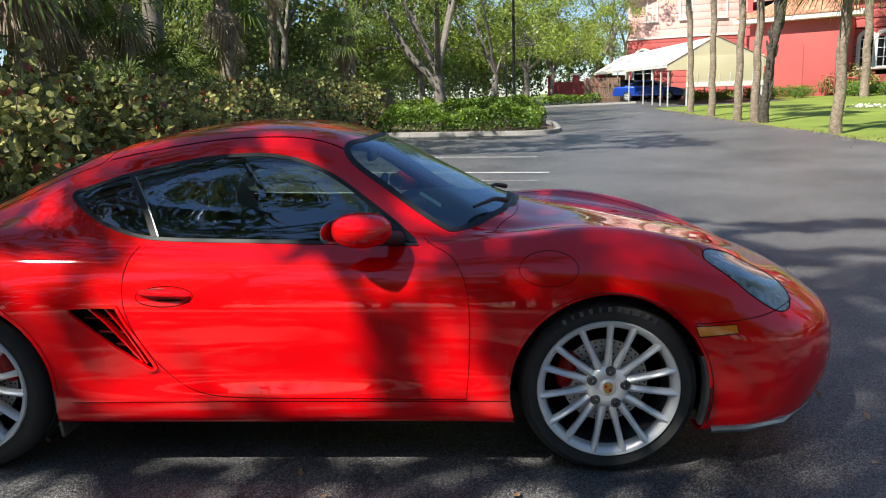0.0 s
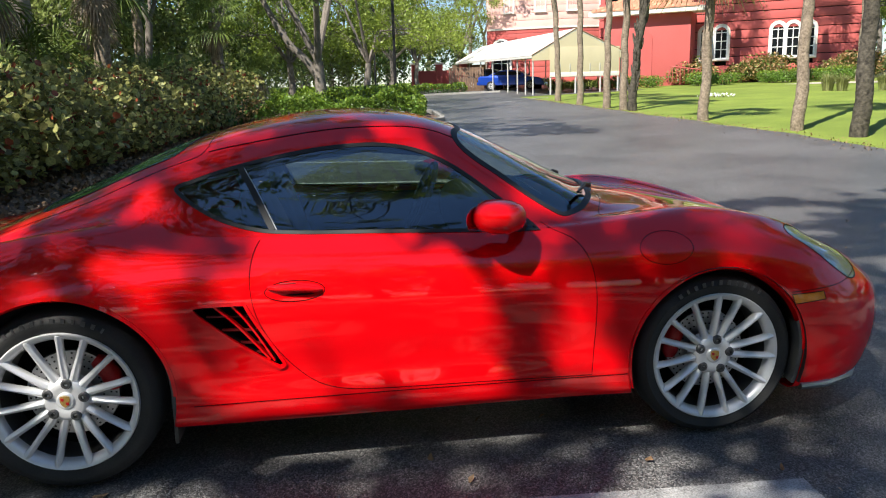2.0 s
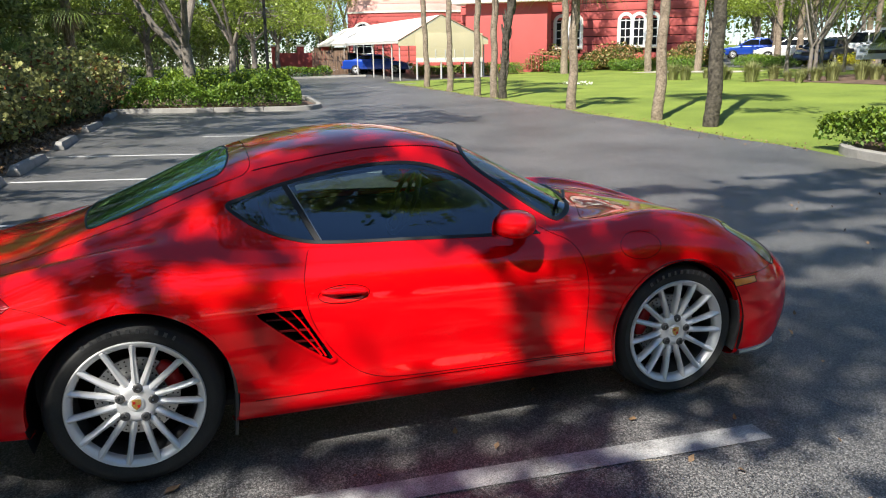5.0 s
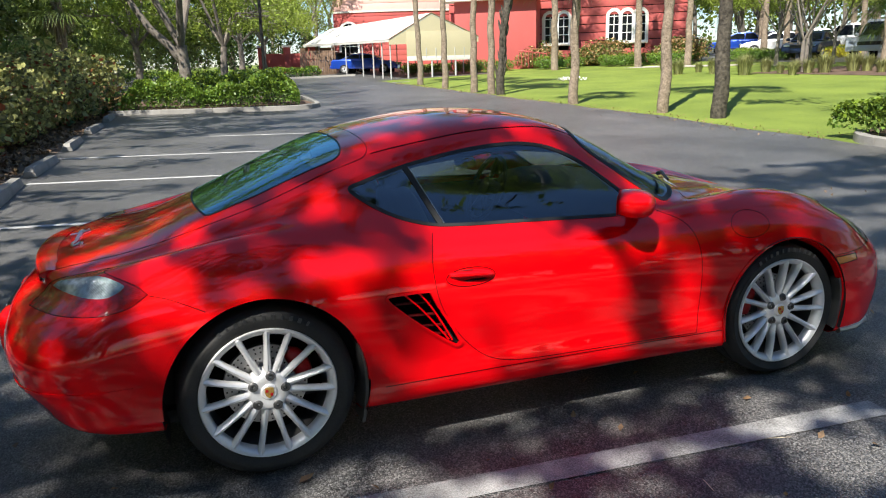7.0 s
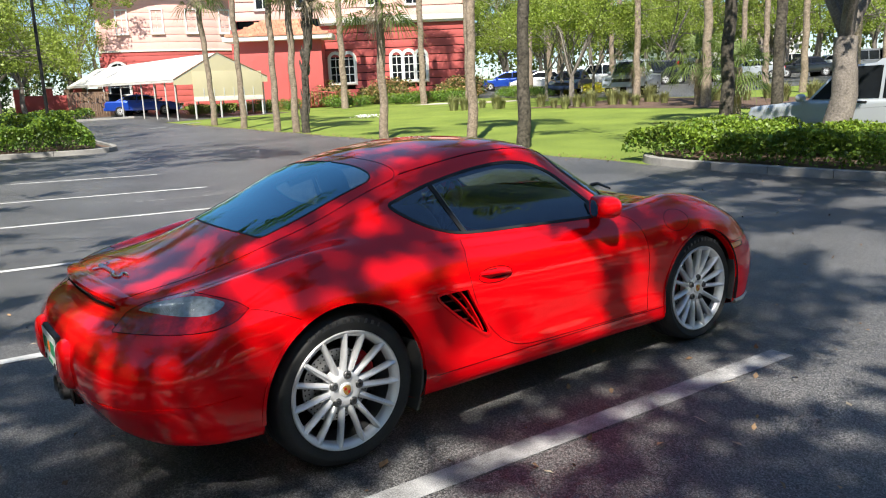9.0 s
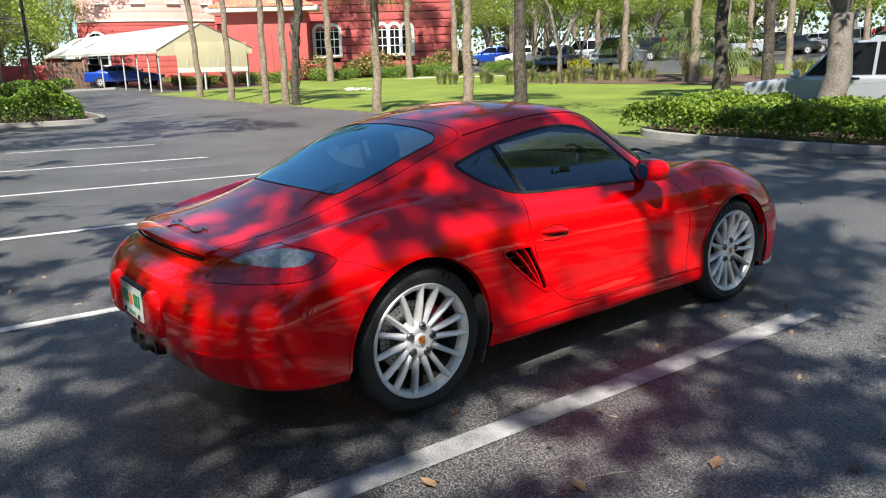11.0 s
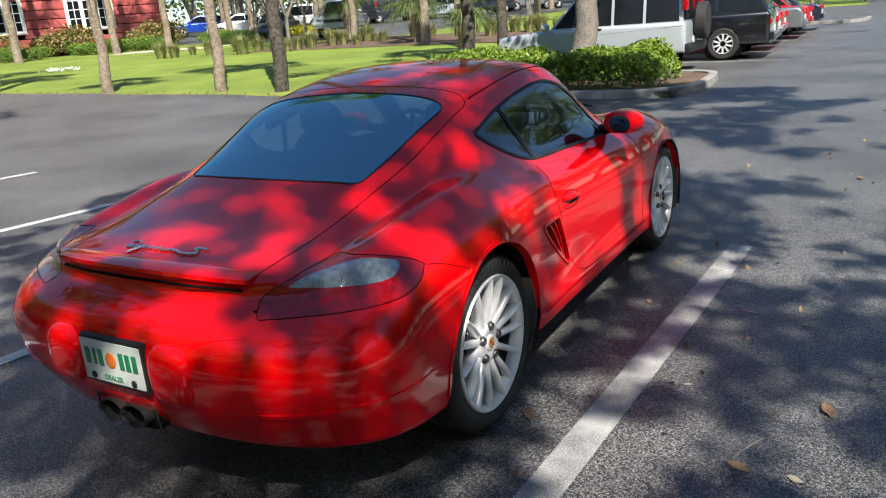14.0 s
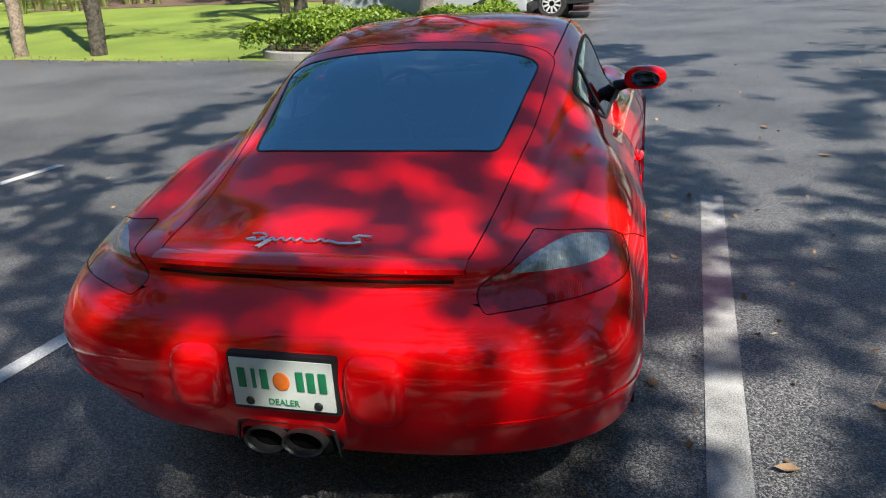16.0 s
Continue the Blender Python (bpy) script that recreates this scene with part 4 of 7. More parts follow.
    part("hub", lathe([(0.0, -0.006), (0.034, -0.006), (0.044, -0.010), (0.060, -0.011), (0.072, -0.006), (0.082, 0.010), (0.084, 0.05), (0.0, 0.05)], 40), M["alloy"], hub)
    cap = part("centre_cap", lathe([(0.0, -0.014), (0.026, -0.013), (0.031, -0.008), (0.031, 0.0)], 24), M["alloy"], hub)
    crest = bmesh.new()
    plate_into(crest, [(-0.016, 0.018), (0, 0.021), (0.016, 0.018), (0.017, 0.0), (0.011, -0.014), (0, -0.022), (-0.011, -0.014), (-0.017, 0.0)], 0.004, pose(0, -0.0125, 0, 90))
    part("crest", crest, M["gold"], cap, "gold shield emblem")
    cb = bmesh.new()
    for cx, cz in ((-0.008, 0.008), (0.008, -0.007)):
        box_into(cb, cx, -0.0172, cz, 0.010, 0.002, 0.010)
    part("crest_field", cb, M["caliper"], cap)
    for i in range(5):
        a = 2 * math.pi * (i + 0.12) / 5
        bm = lathe([(0.0, 0.002), (0.006, 0.002), (0.0075, -0.007), (0.0135, -0.007), (0.015, -0.002), (0.019, 0.002), (0.019, 0.008)], 14)
        ob = part("wheel_bolt", bm, M["bolt"], hub)
        ob.location = (0.063 * math.sin(a), -0.012, 0.063 * math.cos(a))
    part("brake_disc", lathe([(0.06, 0.075), (0.158, 0.075), (0.159, 0.085), (0.159, 0.10), (0.06, 0.10)], 48), M["steel"], hub)
    bm = bmesh.new()
    for i in range(40):
        a = 2 * math.pi * i / 40
        for r in (0.105, 0.13, 0.148):
            box_into(bm, 0, 0.0745, r, 0.006, 0.002, 0.006, 0, Euler((0, a + r * 9, 0)).to_matrix().to_4x4())
    part("disc_holes", bm, M["gap"], hub)
    turn = radians(-72 if x > 1 else 62)
    pads = [(0.148 * math.sin(turn - 0.45 + 0.15 * i), 0.075, 0.148 * math.cos(turn - 0.45 + 0.15 * i)) for i in range(7)]
    bm = tube(pads, [0.022, 0.034, 0.037, 0.035, 0.037, 0.034, 0.022], 10)
    part("brake_caliper", bm, M["caliper"], hub, "red brake caliper")
    part("inner_drum", lathe([(0.0, 0.13), (0.235, 0.13), (0.235, 0.14)], 32), M["gap"], hub)
    return hub


for s in (-1, 1):
    wheel(CAR, 0.0, 0.335, s, 0.333, 0.262)
    wheel(CAR, 2.415, 0.323, s, 0.322, 0.235)


# ---- outdoor materials ----
def stony(name, dark, light, stone=0.011, patch=1.6, rough=0.82):
    """Asphalt: stones of many greys in a dark binder, with worn patches and fine cracks."""
    m = bpy.data.materials.new(name)
    m.use_nodes = True
    nt, b = m.node_tree, m.node_tree.nodes["Principled BSDF"]
    link = nt.links.new
    place = nt.nodes.new("ShaderNodeNewGeometry").outputs["Position"]

    def node(kind, **values):
        n = nt.nodes.new(kind)
        for k, v in values.items():
            n.inputs[k].default_value = v
        return n

    cells = node("ShaderNodeTexVoronoi", Scale=1 / stone)
    link(place, cells.inputs["Vector"])
    grey = nt.nodes.new("ShaderNodeRGBToBW")
    link(cells.outputs["Color"], grey.inputs[0])
    power = nt.nodes.new("ShaderNodeMath")
    power.operation = "POWER"
    power.inputs[1].default_value = 2.2
    link(grey.outputs[0], power.inputs[0])
    stones = nt.nodes.new("ShaderNodeMix")
    stones.data_type = "RGBA"
    stones.inputs[6].default_value, stones.inputs[7].default_value = (*dark, 1), (*light, 1)
    link(power.outputs[0], stones.inputs[0])
    worn = node("ShaderNodeTexNoise", Scale=1 / patch, Detail=6.0, Roughness=0.6)
    link(place, worn.inputs["Vector"])
    amount = nt.nodes.new("ShaderNodeMapRange")
    for k, v in ((1, 0.3), (2, 0.7), (3, 0.62), (4, 1.3)):
        amount.inputs[k].default_value = v
    link(worn.outputs["Fac"], amount.inputs[0])
    cracks = node("ShaderNodeTexVoronoi", Scale=0.9)
    cracks.feature = "DISTANCE_TO_EDGE"
    warp = node("ShaderNodeTexNoise", Scale=3.0, Detail=4.0)
    link(place, warp.inputs["Vector"])
    add = nt.nodes.new("ShaderNodeVectorMath")
    link(place, add.inputs[0]), link(warp.outputs["Color"], add.inputs[1])
    link(add.outputs[0], cracks.inputs["Vector"])
    line = nt.nodes.new("ShaderNodeMapRange")
    for k, v in ((1, 0.0), (2, 0.006), (3, 0.55), (4, 1.0)):
        line.inputs[k].default_value = v
    link(cracks.outputs["Distance"], line.inputs[0])
    both = nt.nodes.new("ShaderNodeMath")
    both.operation = "MULTIPLY"
    link(amount.outputs[0], both.inputs[0]), link(line.outputs[0], both.inputs[1])
    tone = nt.nodes.new("ShaderNodeHueSaturation")
    link(stones.outputs[2], tone.inputs["Color"]), link(both.outputs[0], tone.inputs["Value"])
    link(tone.outputs[0], b.inputs["Base Color"])
    b.inputs["Roughness"].default_value, b.inputs["Specular IOR Level"].default_value = rough, 0.6
    bp = node("ShaderNodeBump", Strength=0.55, Distance=0.004)
    link(cells.outputs["Distance"], bp.inputs["Height"])
    bp.invert = True
    link(bp.outputs[0], b.inputs["Normal"])
    return m


M.update({
    "asphalt": stony("asphalt", (0.020, 0.0205, 0.022), (0.33, 0.322, 0.31), 0.0055, 1.6, 0.46),
    "line_paint": surf("worn_line_paint", (0.30, 0.30, 0.295), 0.8, 0.75, 0.16, 0.006, 0.8, world_place=True, second=(0.52, 0.52, 0.51)),
    "line_white": surf("white_line_paint", (0.50, 0.50, 0.49), 0.75, 0.35, 0.25, 0.008, 0.5, world_place=True, second=(0.72, 0.72, 0.70)),
    "grass": surf("lawn_grass", (0.13, 0.20, 0.018), 0.9, 0.35, 1.8, 0.03, 0.7, world_place=True, second=(0.24, 0.31, 0.04)),
    "litter": surf("leaf_litter_soil", (0.10, 0.068, 0.045), 0.95, 0.55, 0.6, 0.05, 0.9, world_place=True, second=(0.21, 0.15, 0.10)),
    "mulch": surf("brown_mulch", (0.12, 0.075, 0.05), 0.95, 0.5, 0.4, 0.03, 0.9, world_place=True),
    "concrete": surf("concrete", (0.26, 0.25, 0.23), 0.85, 0.3, 0.3, 0.012, 0.4, random_ob=0.1),
    "path": surf("pale_path", (0.48, 0.44, 0.38), 0.85, 0.2, 0.8, 0.02, 0.3, world_place=True),
    "bark": surf("grey_bark", (0.19, 0.165, 0.14), 0.92, 0.5, 0.25, 0.03, 1.0),
    "palm_bark": surf("palm_bark", (0.20, 0.145, 0.10), 0.92, 0.55, 0.14, 0.04, 0.9, second=(0.40, 0.32, 0.235)),
    "palm_dark": surf("dark_palm_bark", (0.024, 0.019, 0.013), 0.92, 0.6, 0.16, 0.06, 1.0, second=(0.13, 0.112, 0.085)),
    "dead_frond": surf("dead_frond", (0.42, 0.34, 0.26), 0.9, 0.4, 0.2, 0.02, 0.2, island=0.35, translucent=0.3),
    "frond": surf("fan_frond", (0.16, 0.22, 0.05), 0.5, 0.35, 0.4, 0.02, 0.0, island=0.35, translucent=0.42),
    "seagrape": surf("round_leaf", (0.28, 0.32, 0.10), 0.36, 0.45, 0.5, 0.03, 0.0, island=0.7, translucent=0.5, second=(0.55, 0.53, 0.20)),
    "autumn": surf("turning_leaf", (0.30, 0.075, 0.03), 0.5, 0.4, 0.4, 0.03, 0.0, island=0.4, translucent=0.25),
    "hedge_dark": surf("hedge_leaf", (0.055, 0.115, 0.024), 0.45, 0.4, 0.4, 0.03, 0.0, island=0.5, translucent=0.2),
    "hedge_mid": surf("hedge_mid_leaf", (0.135, 0.235, 0.035), 0.45, 0.4, 0.4, 0.03, 0.0, island=0.5, translucent=0.3),
    "hedge_new": surf("hedge_new_leaf", (0.19, 0.28, 0.025), 0.5, 0.35, 0.4, 0.03, 0.0, island=0.4, translucent=0.3),
    "oak_leaf": surf("tree_leaf", (0.115, 0.165, 0.032), 0.5, 0.4, 1.0, 0.03, 0.0, island=0.45, translucent=0.35),
    "spring_leaf": surf("spring_leaf", (0.24, 0.31, 0.045), 0.5, 0.35, 1.2, 0.03, 0.0, island=0.4, translucent=0.4),
    "deep_leaf": surf("wood_leaf", (0.25, 0.30, 0.09), 0.5, 0.5, 1.5, 0.03, 0.0, island=0.5, translucent=0.35),
    "copper_leaf": surf("copper_leaf", (0.42, 0.27, 0.12), 0.5, 0.5, 0.5, 0.03, 0.0, island=0.5, translucent=0.25),
    "yellow_leaf": surf("yellow_leaf", (0.50, 0.46, 0.03), 0.5, 0.35, 0.5, 0.03, 0.0, island=0.35, translucent=0.3),
    "grass_blade": surf("tuft_blade", (0.26, 0.27, 0.10), 0.6, 0.4, 0.5, 0.03, 0.0, island=0.4, translucent=0.25),
    "pale_leaf": surf("pale_dry_leaf", (0.42, 0.36, 0.27), 0.75, 0.4, 0.02, 0.006, 0.3, random_ob=0.4),
    "fallen": surf("fallen_leaf", (0.24, 0.15, 0.08), 0.7, 0.45, 0.3, 0.01, 0.2, island=0.5),
    "lamp_black": surf("black_post", (0.012, 0.012, 0.013), 0.4, 0.2, 0.2, 0.01, 0.1),
    "red_wall": surf("red_wall", (0.47, 0.095, 0.085), 0.8, 0.10, 1.5, 0.03, 0.15),
    "pink_wall": surf("pink_wall", (0.76, 0.46, 0.40), 0.8, 0.08, 1.5, 0.03, 0.15),
    "trim": surf("cream_trim", (0.74, 0.68, 0.60), 0.7, 0.08, 0.8, 0.02, 0.1),
    "white_frame": surf("white_frame", (0.78, 0.78, 0.76), 0.5, 0.05, 0.5, 0.02, 0.0),
    "roof_tile": surf("clay_tile", (0.50, 0.22, 0.13), 0.8, 0.25, 0.3, 0.03, 0.3, random_ob=0.25),
    "dark_pane": surf("dark_pane", (0.012, 0.014, 0.016), 0.08, 0.3, 1.0, 0.2, 0.0, spec=0.22),
    # gable canvas: cream, darkened for the shade on that end
    "canvas": surf("shaded_cream_canvas", (0.60, 0.53, 0.35), 0.85, 0.07, 0.9, 0.02, 0.15, translucent=0.15),
    "canvas_roof": surf("white_canvas", (0.74, 0.72, 0.66), 0.85, 0.06, 0.9, 0.02, 0.15, translucent=0.12),
    "steel_post": surf("white_steel", (0.50, 0.50, 0.48), 0.5, 0.12, 0.4, 0.02, 0.05),
    "wood_fence": surf("brown_fence", (0.22, 0.14, 0.09), 0.85, 0.3, 0.4, 0.02, 0.3, random_ob=0.15),
    "far_white": surf("pale_stucco", (0.72, 0.70, 0.66), 0.85, 0.06, 2.0, 0.05, 0.1),
})
CAR_PAINTS = {k: surf(k + "_paint", c, 0.3, 0.05, 0.6, 0.01, 0.0, 0.3, 1.0) for k, c in {"blue": (0.01, 0.06, 0.42), "navy": (0.01, 0.015, 0.04), "silver": (0.42, 0.45, 0.48), "pale_silver": (0.51, 0.55, 0.58), "white": (0.75, 0.75, 0.74), "black": (0.010, 0.011, 0.014), "scarlet": (0.50, 0.012, 0.016), "grey": (0.16, 0.17, 0.18)}.items()}


# ---- ground, road and kerbs ----
def steps(a, b, fine=1.0):
    n = max(1, int(math.ceil((b - a) / fine)))
    return [a + (b - a) * i / n for i in range(n + 1)]


def sheet(name, xs_of, ys, lift, material, label, nx=24):
    """A sheet that follows the ground; xs_of(y) gives its two edges."""
    verts, faces = [], []
    for y in ys:
        a, b = xs_of(y)
        for i in range(nx + 1):
            x = a + (b - a) * i / nx
            verts.append((x, y, rise(x, y) + lift))
    for j in range(len(ys) - 1):
        for i in range(nx):
            k = j * (nx + 1) + i
            faces.append((k, k + 1, k + nx + 2, k + nx + 1))
    return tagged(part(name, raw(name, verts, faces), material), label, name.replace("_", " "), "", "structure")


far = [-900, -500, -250, -120, -70, -45] + steps(-30, 60, 2.5) + [75, 95, 130, 200, 300, 500, 900]
gv = [(a, b, rise(min(max(a, -900), 120), min(b, 120)) - 0.004) for a in far for b in far]
k = len(far)
tagged(part("ground", raw("ground", gv, [(i * k + j, (i + 1) * k + j, (i + 1) * k + j + 1, i * k + j + 1) for i in range(k - 1) for j in range(k - 1)]), M["grass"]), "mown green lawn running out to the horizon", "lawn", "", "structure")


def lawn_edge(y):
    return 9.82 + 0.021 * max(y - 6, 0) + 0.06 * math.sin(y * 1.3) + 0.04 * math.sin(y * 3.1)


sheet("road", lambda y: (-2.75 + 0.045 * y, 95), steps(-26, 0.25, 1.2), 0.006, M["asphalt"], "dark asphalt parking lot with worn patches", 60)
sheet("road", lambda y: (-2.75 + 0.045 * y, 9.80 if y < 5.9 else lawn_edge(y)), steps(0.25, 36.5, 0.75), 0.006, M["asphalt"], "dark asphalt parking lot with worn patches", 16)
sheet("road", lambda y: (-1.1 - (y - 36.5) * 0.9, 17.5), steps(36.5, 70, 1.5), 0.006, M["asphalt"], "dark asphalt drive by the carport", 20)
sheet("road", lambda y: (12.8 if y > 1.0 else 9.7, 70), [0.25, 0.98, 1.02] + steps(1.2, 6.4, 1.2), 0.006, M["asphalt"], "dark asphalt parking bays", 30)
sheet("road", lambda y: (30, 95), steps(19, 62, 3.0), 0.006, M["asphalt"], "dark asphalt far car park", 24)
sheet("bed_soil", lambda y: (-16, -2.75 + 0.045 * y), steps(-26, 36.5, 1.5), 0.008, M["litter"], "brown soil with dry leaf litter", 12)
sheet("bed_soil", lambda y: (23.5 - 0.1 * (y - 8), 29.5), steps(9, 22, 1.5), 0.008, M["mulch"], "brown mulch bed by the far car park", 6)
sheet("path", lambda y: (25.0 - 0.55 * (y - 30), 27.0 - 0.55 * (y - 30)), steps(28, 33, 1.0), 0.010, M["path"], "pale concrete path", 3)


def painted_line(x0, y0, x1, y1, wide=0.10, paint="line_paint"):
    n = 14
    way = Vector((x1 - x0, y1 - y0)).normalized()
    nrm = Vector((-way.y, way.x)) * wide / 2
    verts, faces = [], []
    for i in range(n + 1):
        t = i / n
        x, y = x0 + (x1 - x0) * t, y0 + (y1 - y0) * t
        jig = 0.004 * math.sin(i * 2.7)
        for s in (-1, 1):
            xx, yy = x + s * nrm.x * (1 + jig), y + s * nrm.y * (1 + jig)
            verts.append((xx, yy, rise(xx, yy) + 0.011))
    for i in range(n):
        faces.append((2 * i, 2 * i + 2, 2 * i + 3, 2 * i + 1))
    ob = part("parking_line", raw("parking_line", verts, faces), M[paint])
    return tagged(ob, "worn white painted parking line on asphalt", "parking line", "parking lines", "structure")


painted_line(-2.3, -1.085, 2.55, -1.322, 0.135)
for y3, back in ((1.42, 0.42), (4.18, 0.70), (6.87, 1.0), (9.50, 1.15), (12.4, 0.7)):
    painted_line(-2.15 if y3 < 12 else 0.5, y3 + back, 3.05, y3, 0.10, "line_white")
painted_line(1.5, 8.62, 2.95, 8.38, 0.05)
for i in range(7):
    x = 16.3 + 2.47 * i
    painted_line(x, -0.02 - 0.14 * i, x + 0.12, 4.8, 0.10)
for x, y in ((8.2, 31.5), (10.4, 33.5)):
    painted_line(x, y, x + 0.9, y + 0.1, 0.35)


def kerb(points, name="kerb", high=0.14, wide=0.16, piece=1.5):
    """Kerb stones along a line."""
    pts = [Vector(p) for p in points]
    base = empty(name)
    tagged(base, "pale concrete kerb round a planted bed", "kerb", "", "structure")
    dist = [0]
    for a, b in zip(pts, pts[1:]):
        dist.append(dist[-1] + (b - a).length)

    def at(d):
        for i in range(len(pts) - 1):
            if d <= dist[i + 1] or i == len(pts) - 2:
                t = (d - dist[i]) / (dist[i + 1] - dist[i])
                return pts[i].lerp(pts[i + 1], t)
    n = int(dist[-1] / piece) + 1
    sect = ((-0.5, -0.1), (-0.5, 0.92), (-0.40, 1.0), (0.36, 1.0), (0.48, 0.9), (0.54, -0.1))
    for i in range(n):
        d0, d1 = dist[-1] * i / n + 0.006, dist[-1] * (i + 1) / n - 0.006
        verts, faces = [], []
        m = 5
        for j in range(m):
            d = d0 + (d1 - d0) * j / (m - 1)
            p, q = at(max(d - 0.02, 0)), at(min(d + 0.02, dist[-1]))
            c, w = at(d), (q - p).normalized()
            nr = Vector((w.y, -w.x))
            for a, h in sect:
                x, y = c.x + nr.x * a * wide, c.y + nr.y * a * wide
                verts.append((x, y, rise(c.x, c.y) + h * high))
        e = len(sect)
        for j in range(m - 1):
            for q in range(e):
                faces.append((j * e + q, j * e + (q + 1) % e, (j + 1) * e + (q + 1) % e, (j + 1) * e + q))
        faces += [tuple(range(e)), tuple(range(m * e - 1, (m - 1) * e - 1, -1))]
        bm = bmesh.new()
        bm.from_mesh(raw("kerb_stone", verts, faces))
        bmesh.ops.recalc_face_normals(bm, faces=bm.faces)
        part("kerb_stone", bm, M["concrete"], base)


kerb([(-1.9, 20.9), (-0.4, 20.6), (3.2, 19.75), (3.75, 19.85), (4.15, 20.3), (4.3, 21.2), (4.5, 25.5), (4.2, 26.3), (3.4, 26.6)])
kerb([(10.42, 5.86), (10.12, 5.66), (9.90, 5.26), (9.82, 4.46), (9.83, 2.59), (9.88, 1.45), (9.97, 1.2), (10.14, 0.99), (10.37, 0.84), (10.66, 0.74), (11.0, 0.69), (11.47, 0.69), (12.2, 0.74), (12.6, 0.84), (12.85, 1.1), (12.95, 1.5), (12.9, 6.3)], piece=1.1)
kerb([(38.0, -0.95), (35.6, -0.8), (35.0, -0.3), (35.2, 1.6)])
kerb([(5.2, 46.8), (8.0, 47.2), (11.5, 46.0)], "kerb", 0.12, 0.2)
sheet("bed_soil", lambda y: (-1.9, 4.15 if y > 20.8 else 3.3), steps(20.9, 26.4, 0.7), 0.10, M["mulch"], "brown mulch in the kerbed bed", 8)
sheet("bed_soil", lambda y: (9.88 if y < 5.2 else 9.88 + 1.2 * (y - 5.2) ** 2, 12.8), steps(0.84, 6.2, 0.6), 0.10, M["mulch"], "brown mulch in the kerbed bed", 8)

# wheel stops
bm = bmesh.new()
verts = []
for x, top in ((-0.91, 0.07), (-0.84, 0.13), (0.84, 0.13), (0.91, 0.07)):
    verts += [(-0.085, x, -0.01), (-0.085, x, top * 0.45), (-0.055, x, top), (0.055, x, top), (0.085, x, top * 0.45), (0.085, x, -0.01)]
faces = [(6 * j + q, 6 * j + (q + 1) % 6, 6 * j + 6 + (q + 1) % 6, 6 * j + 6 + q) for j in range(3) for q in range(6)] + [tuple(range(6)), tuple(range(23, 17, -1))]
bm.from_mesh(raw("wheel_stop", verts, faces))
bmesh.ops.recalc_face_normals(bm, faces=bm.faces)
STOP = part("wheel_stop", bm, M["concrete"])
tagged(STOP, "weathered concrete wheel stop at the head of a bay", "wheel stop", "wheel stops")
for i, y in enumerate((0.9, 3.9, 6.9, 9.4, 12.6, 15.9, 19.3)):
    x = -2.50 + 0.036 * y
    m = pose(x, y, rise(x, y) + 0.006, 0, 0, -4.0 + (i * 37 % 5) * 1.1)
    if i == 0:
        STOP.matrix_basis = m
    else:
        copy_thing(STOP, m)


# ---- foliage ----
def leaves(name, centres, size, material, parent=None, shape="oval", up=0.35, seed=0, kind="", droop=0.0):
    """Many small folded leaves as one mesh."""
    rng = np.random.default_rng(seed)
    c = np.asarray(centres, float)
    n = len(c)
    s = size * rng.uniform(0.6, 1.3, n)[:, None]
    way = rng.normal(size=(n, 3))
    way[:, 2] -= droop
    way /= np.linalg.norm(way, axis=1)[:, None]
    nr = rng.normal(size=(n, 3)) + [0, 0, up * 2.5]
    nr -= way * (nr * way).sum(1)[:, None]
    nr /= np.linalg.norm(nr, axis=1)[:, None]
    side = np.cross(nr, way)
    if shape == "round":
        ring6 = [c + s * 0.5 * (math.cos(a) * way + math.sin(a) * 0.92 * side + 0.10 * math.cos(2 * a) * nr) for a in np.arange(6) * math.pi / 3]
        v = np.stack(ring6, 1).reshape(-1, 3)
        idx = np.arange(n * 6).reshape(n, 6)
        f = np.concatenate([idx[:, [0, 1, 2, 3]], idx[:, [0, 3, 4, 5]]])
    else:
        wide = 0.32 if shape == "oval" else 0.10
        v = np.stack([c - 0.5 * s * way, c + wide * s * side + 0.10 * s * nr, c + 0.5 * s * way, c - wide * s * side + 0.10 * s * nr], 1).reshape(-1, 3)
        f = np.arange(n * 4).reshape(n, 4)
    me = bpy.data.meshes.new(name)
    me.vertices.add(len(v))
    me.vertices.foreach_set("co", v.astype(np.float32).ravel())
    me.loops.add(f.size)
    me.loops.foreach_set("vertex_index", f.astype(np.int32).ravel())
    me.polygons.add(len(f))
    me.polygons.foreach_set("loop_start", (np.arange(len(f)) * 4).astype(np.int32))
    me.update(calc_edges=True)
    me.validate()
    ob = part(name, me, material, parent, "", False)
    return tagged(ob, kind=kind)


def cloud(rng, n, centre, radius, hollow=0.0):
    """Points in a ball, thicker towards its shell."""
    d = rng.normal(size=(n, 3))
    d /= np.linalg.norm(d, axis=1)[:, None]
    r = rng.uniform(hollow, 1, n) ** 0.5
    return np.asarray(centre) + d * r[:, None] * np.asarray(radius)


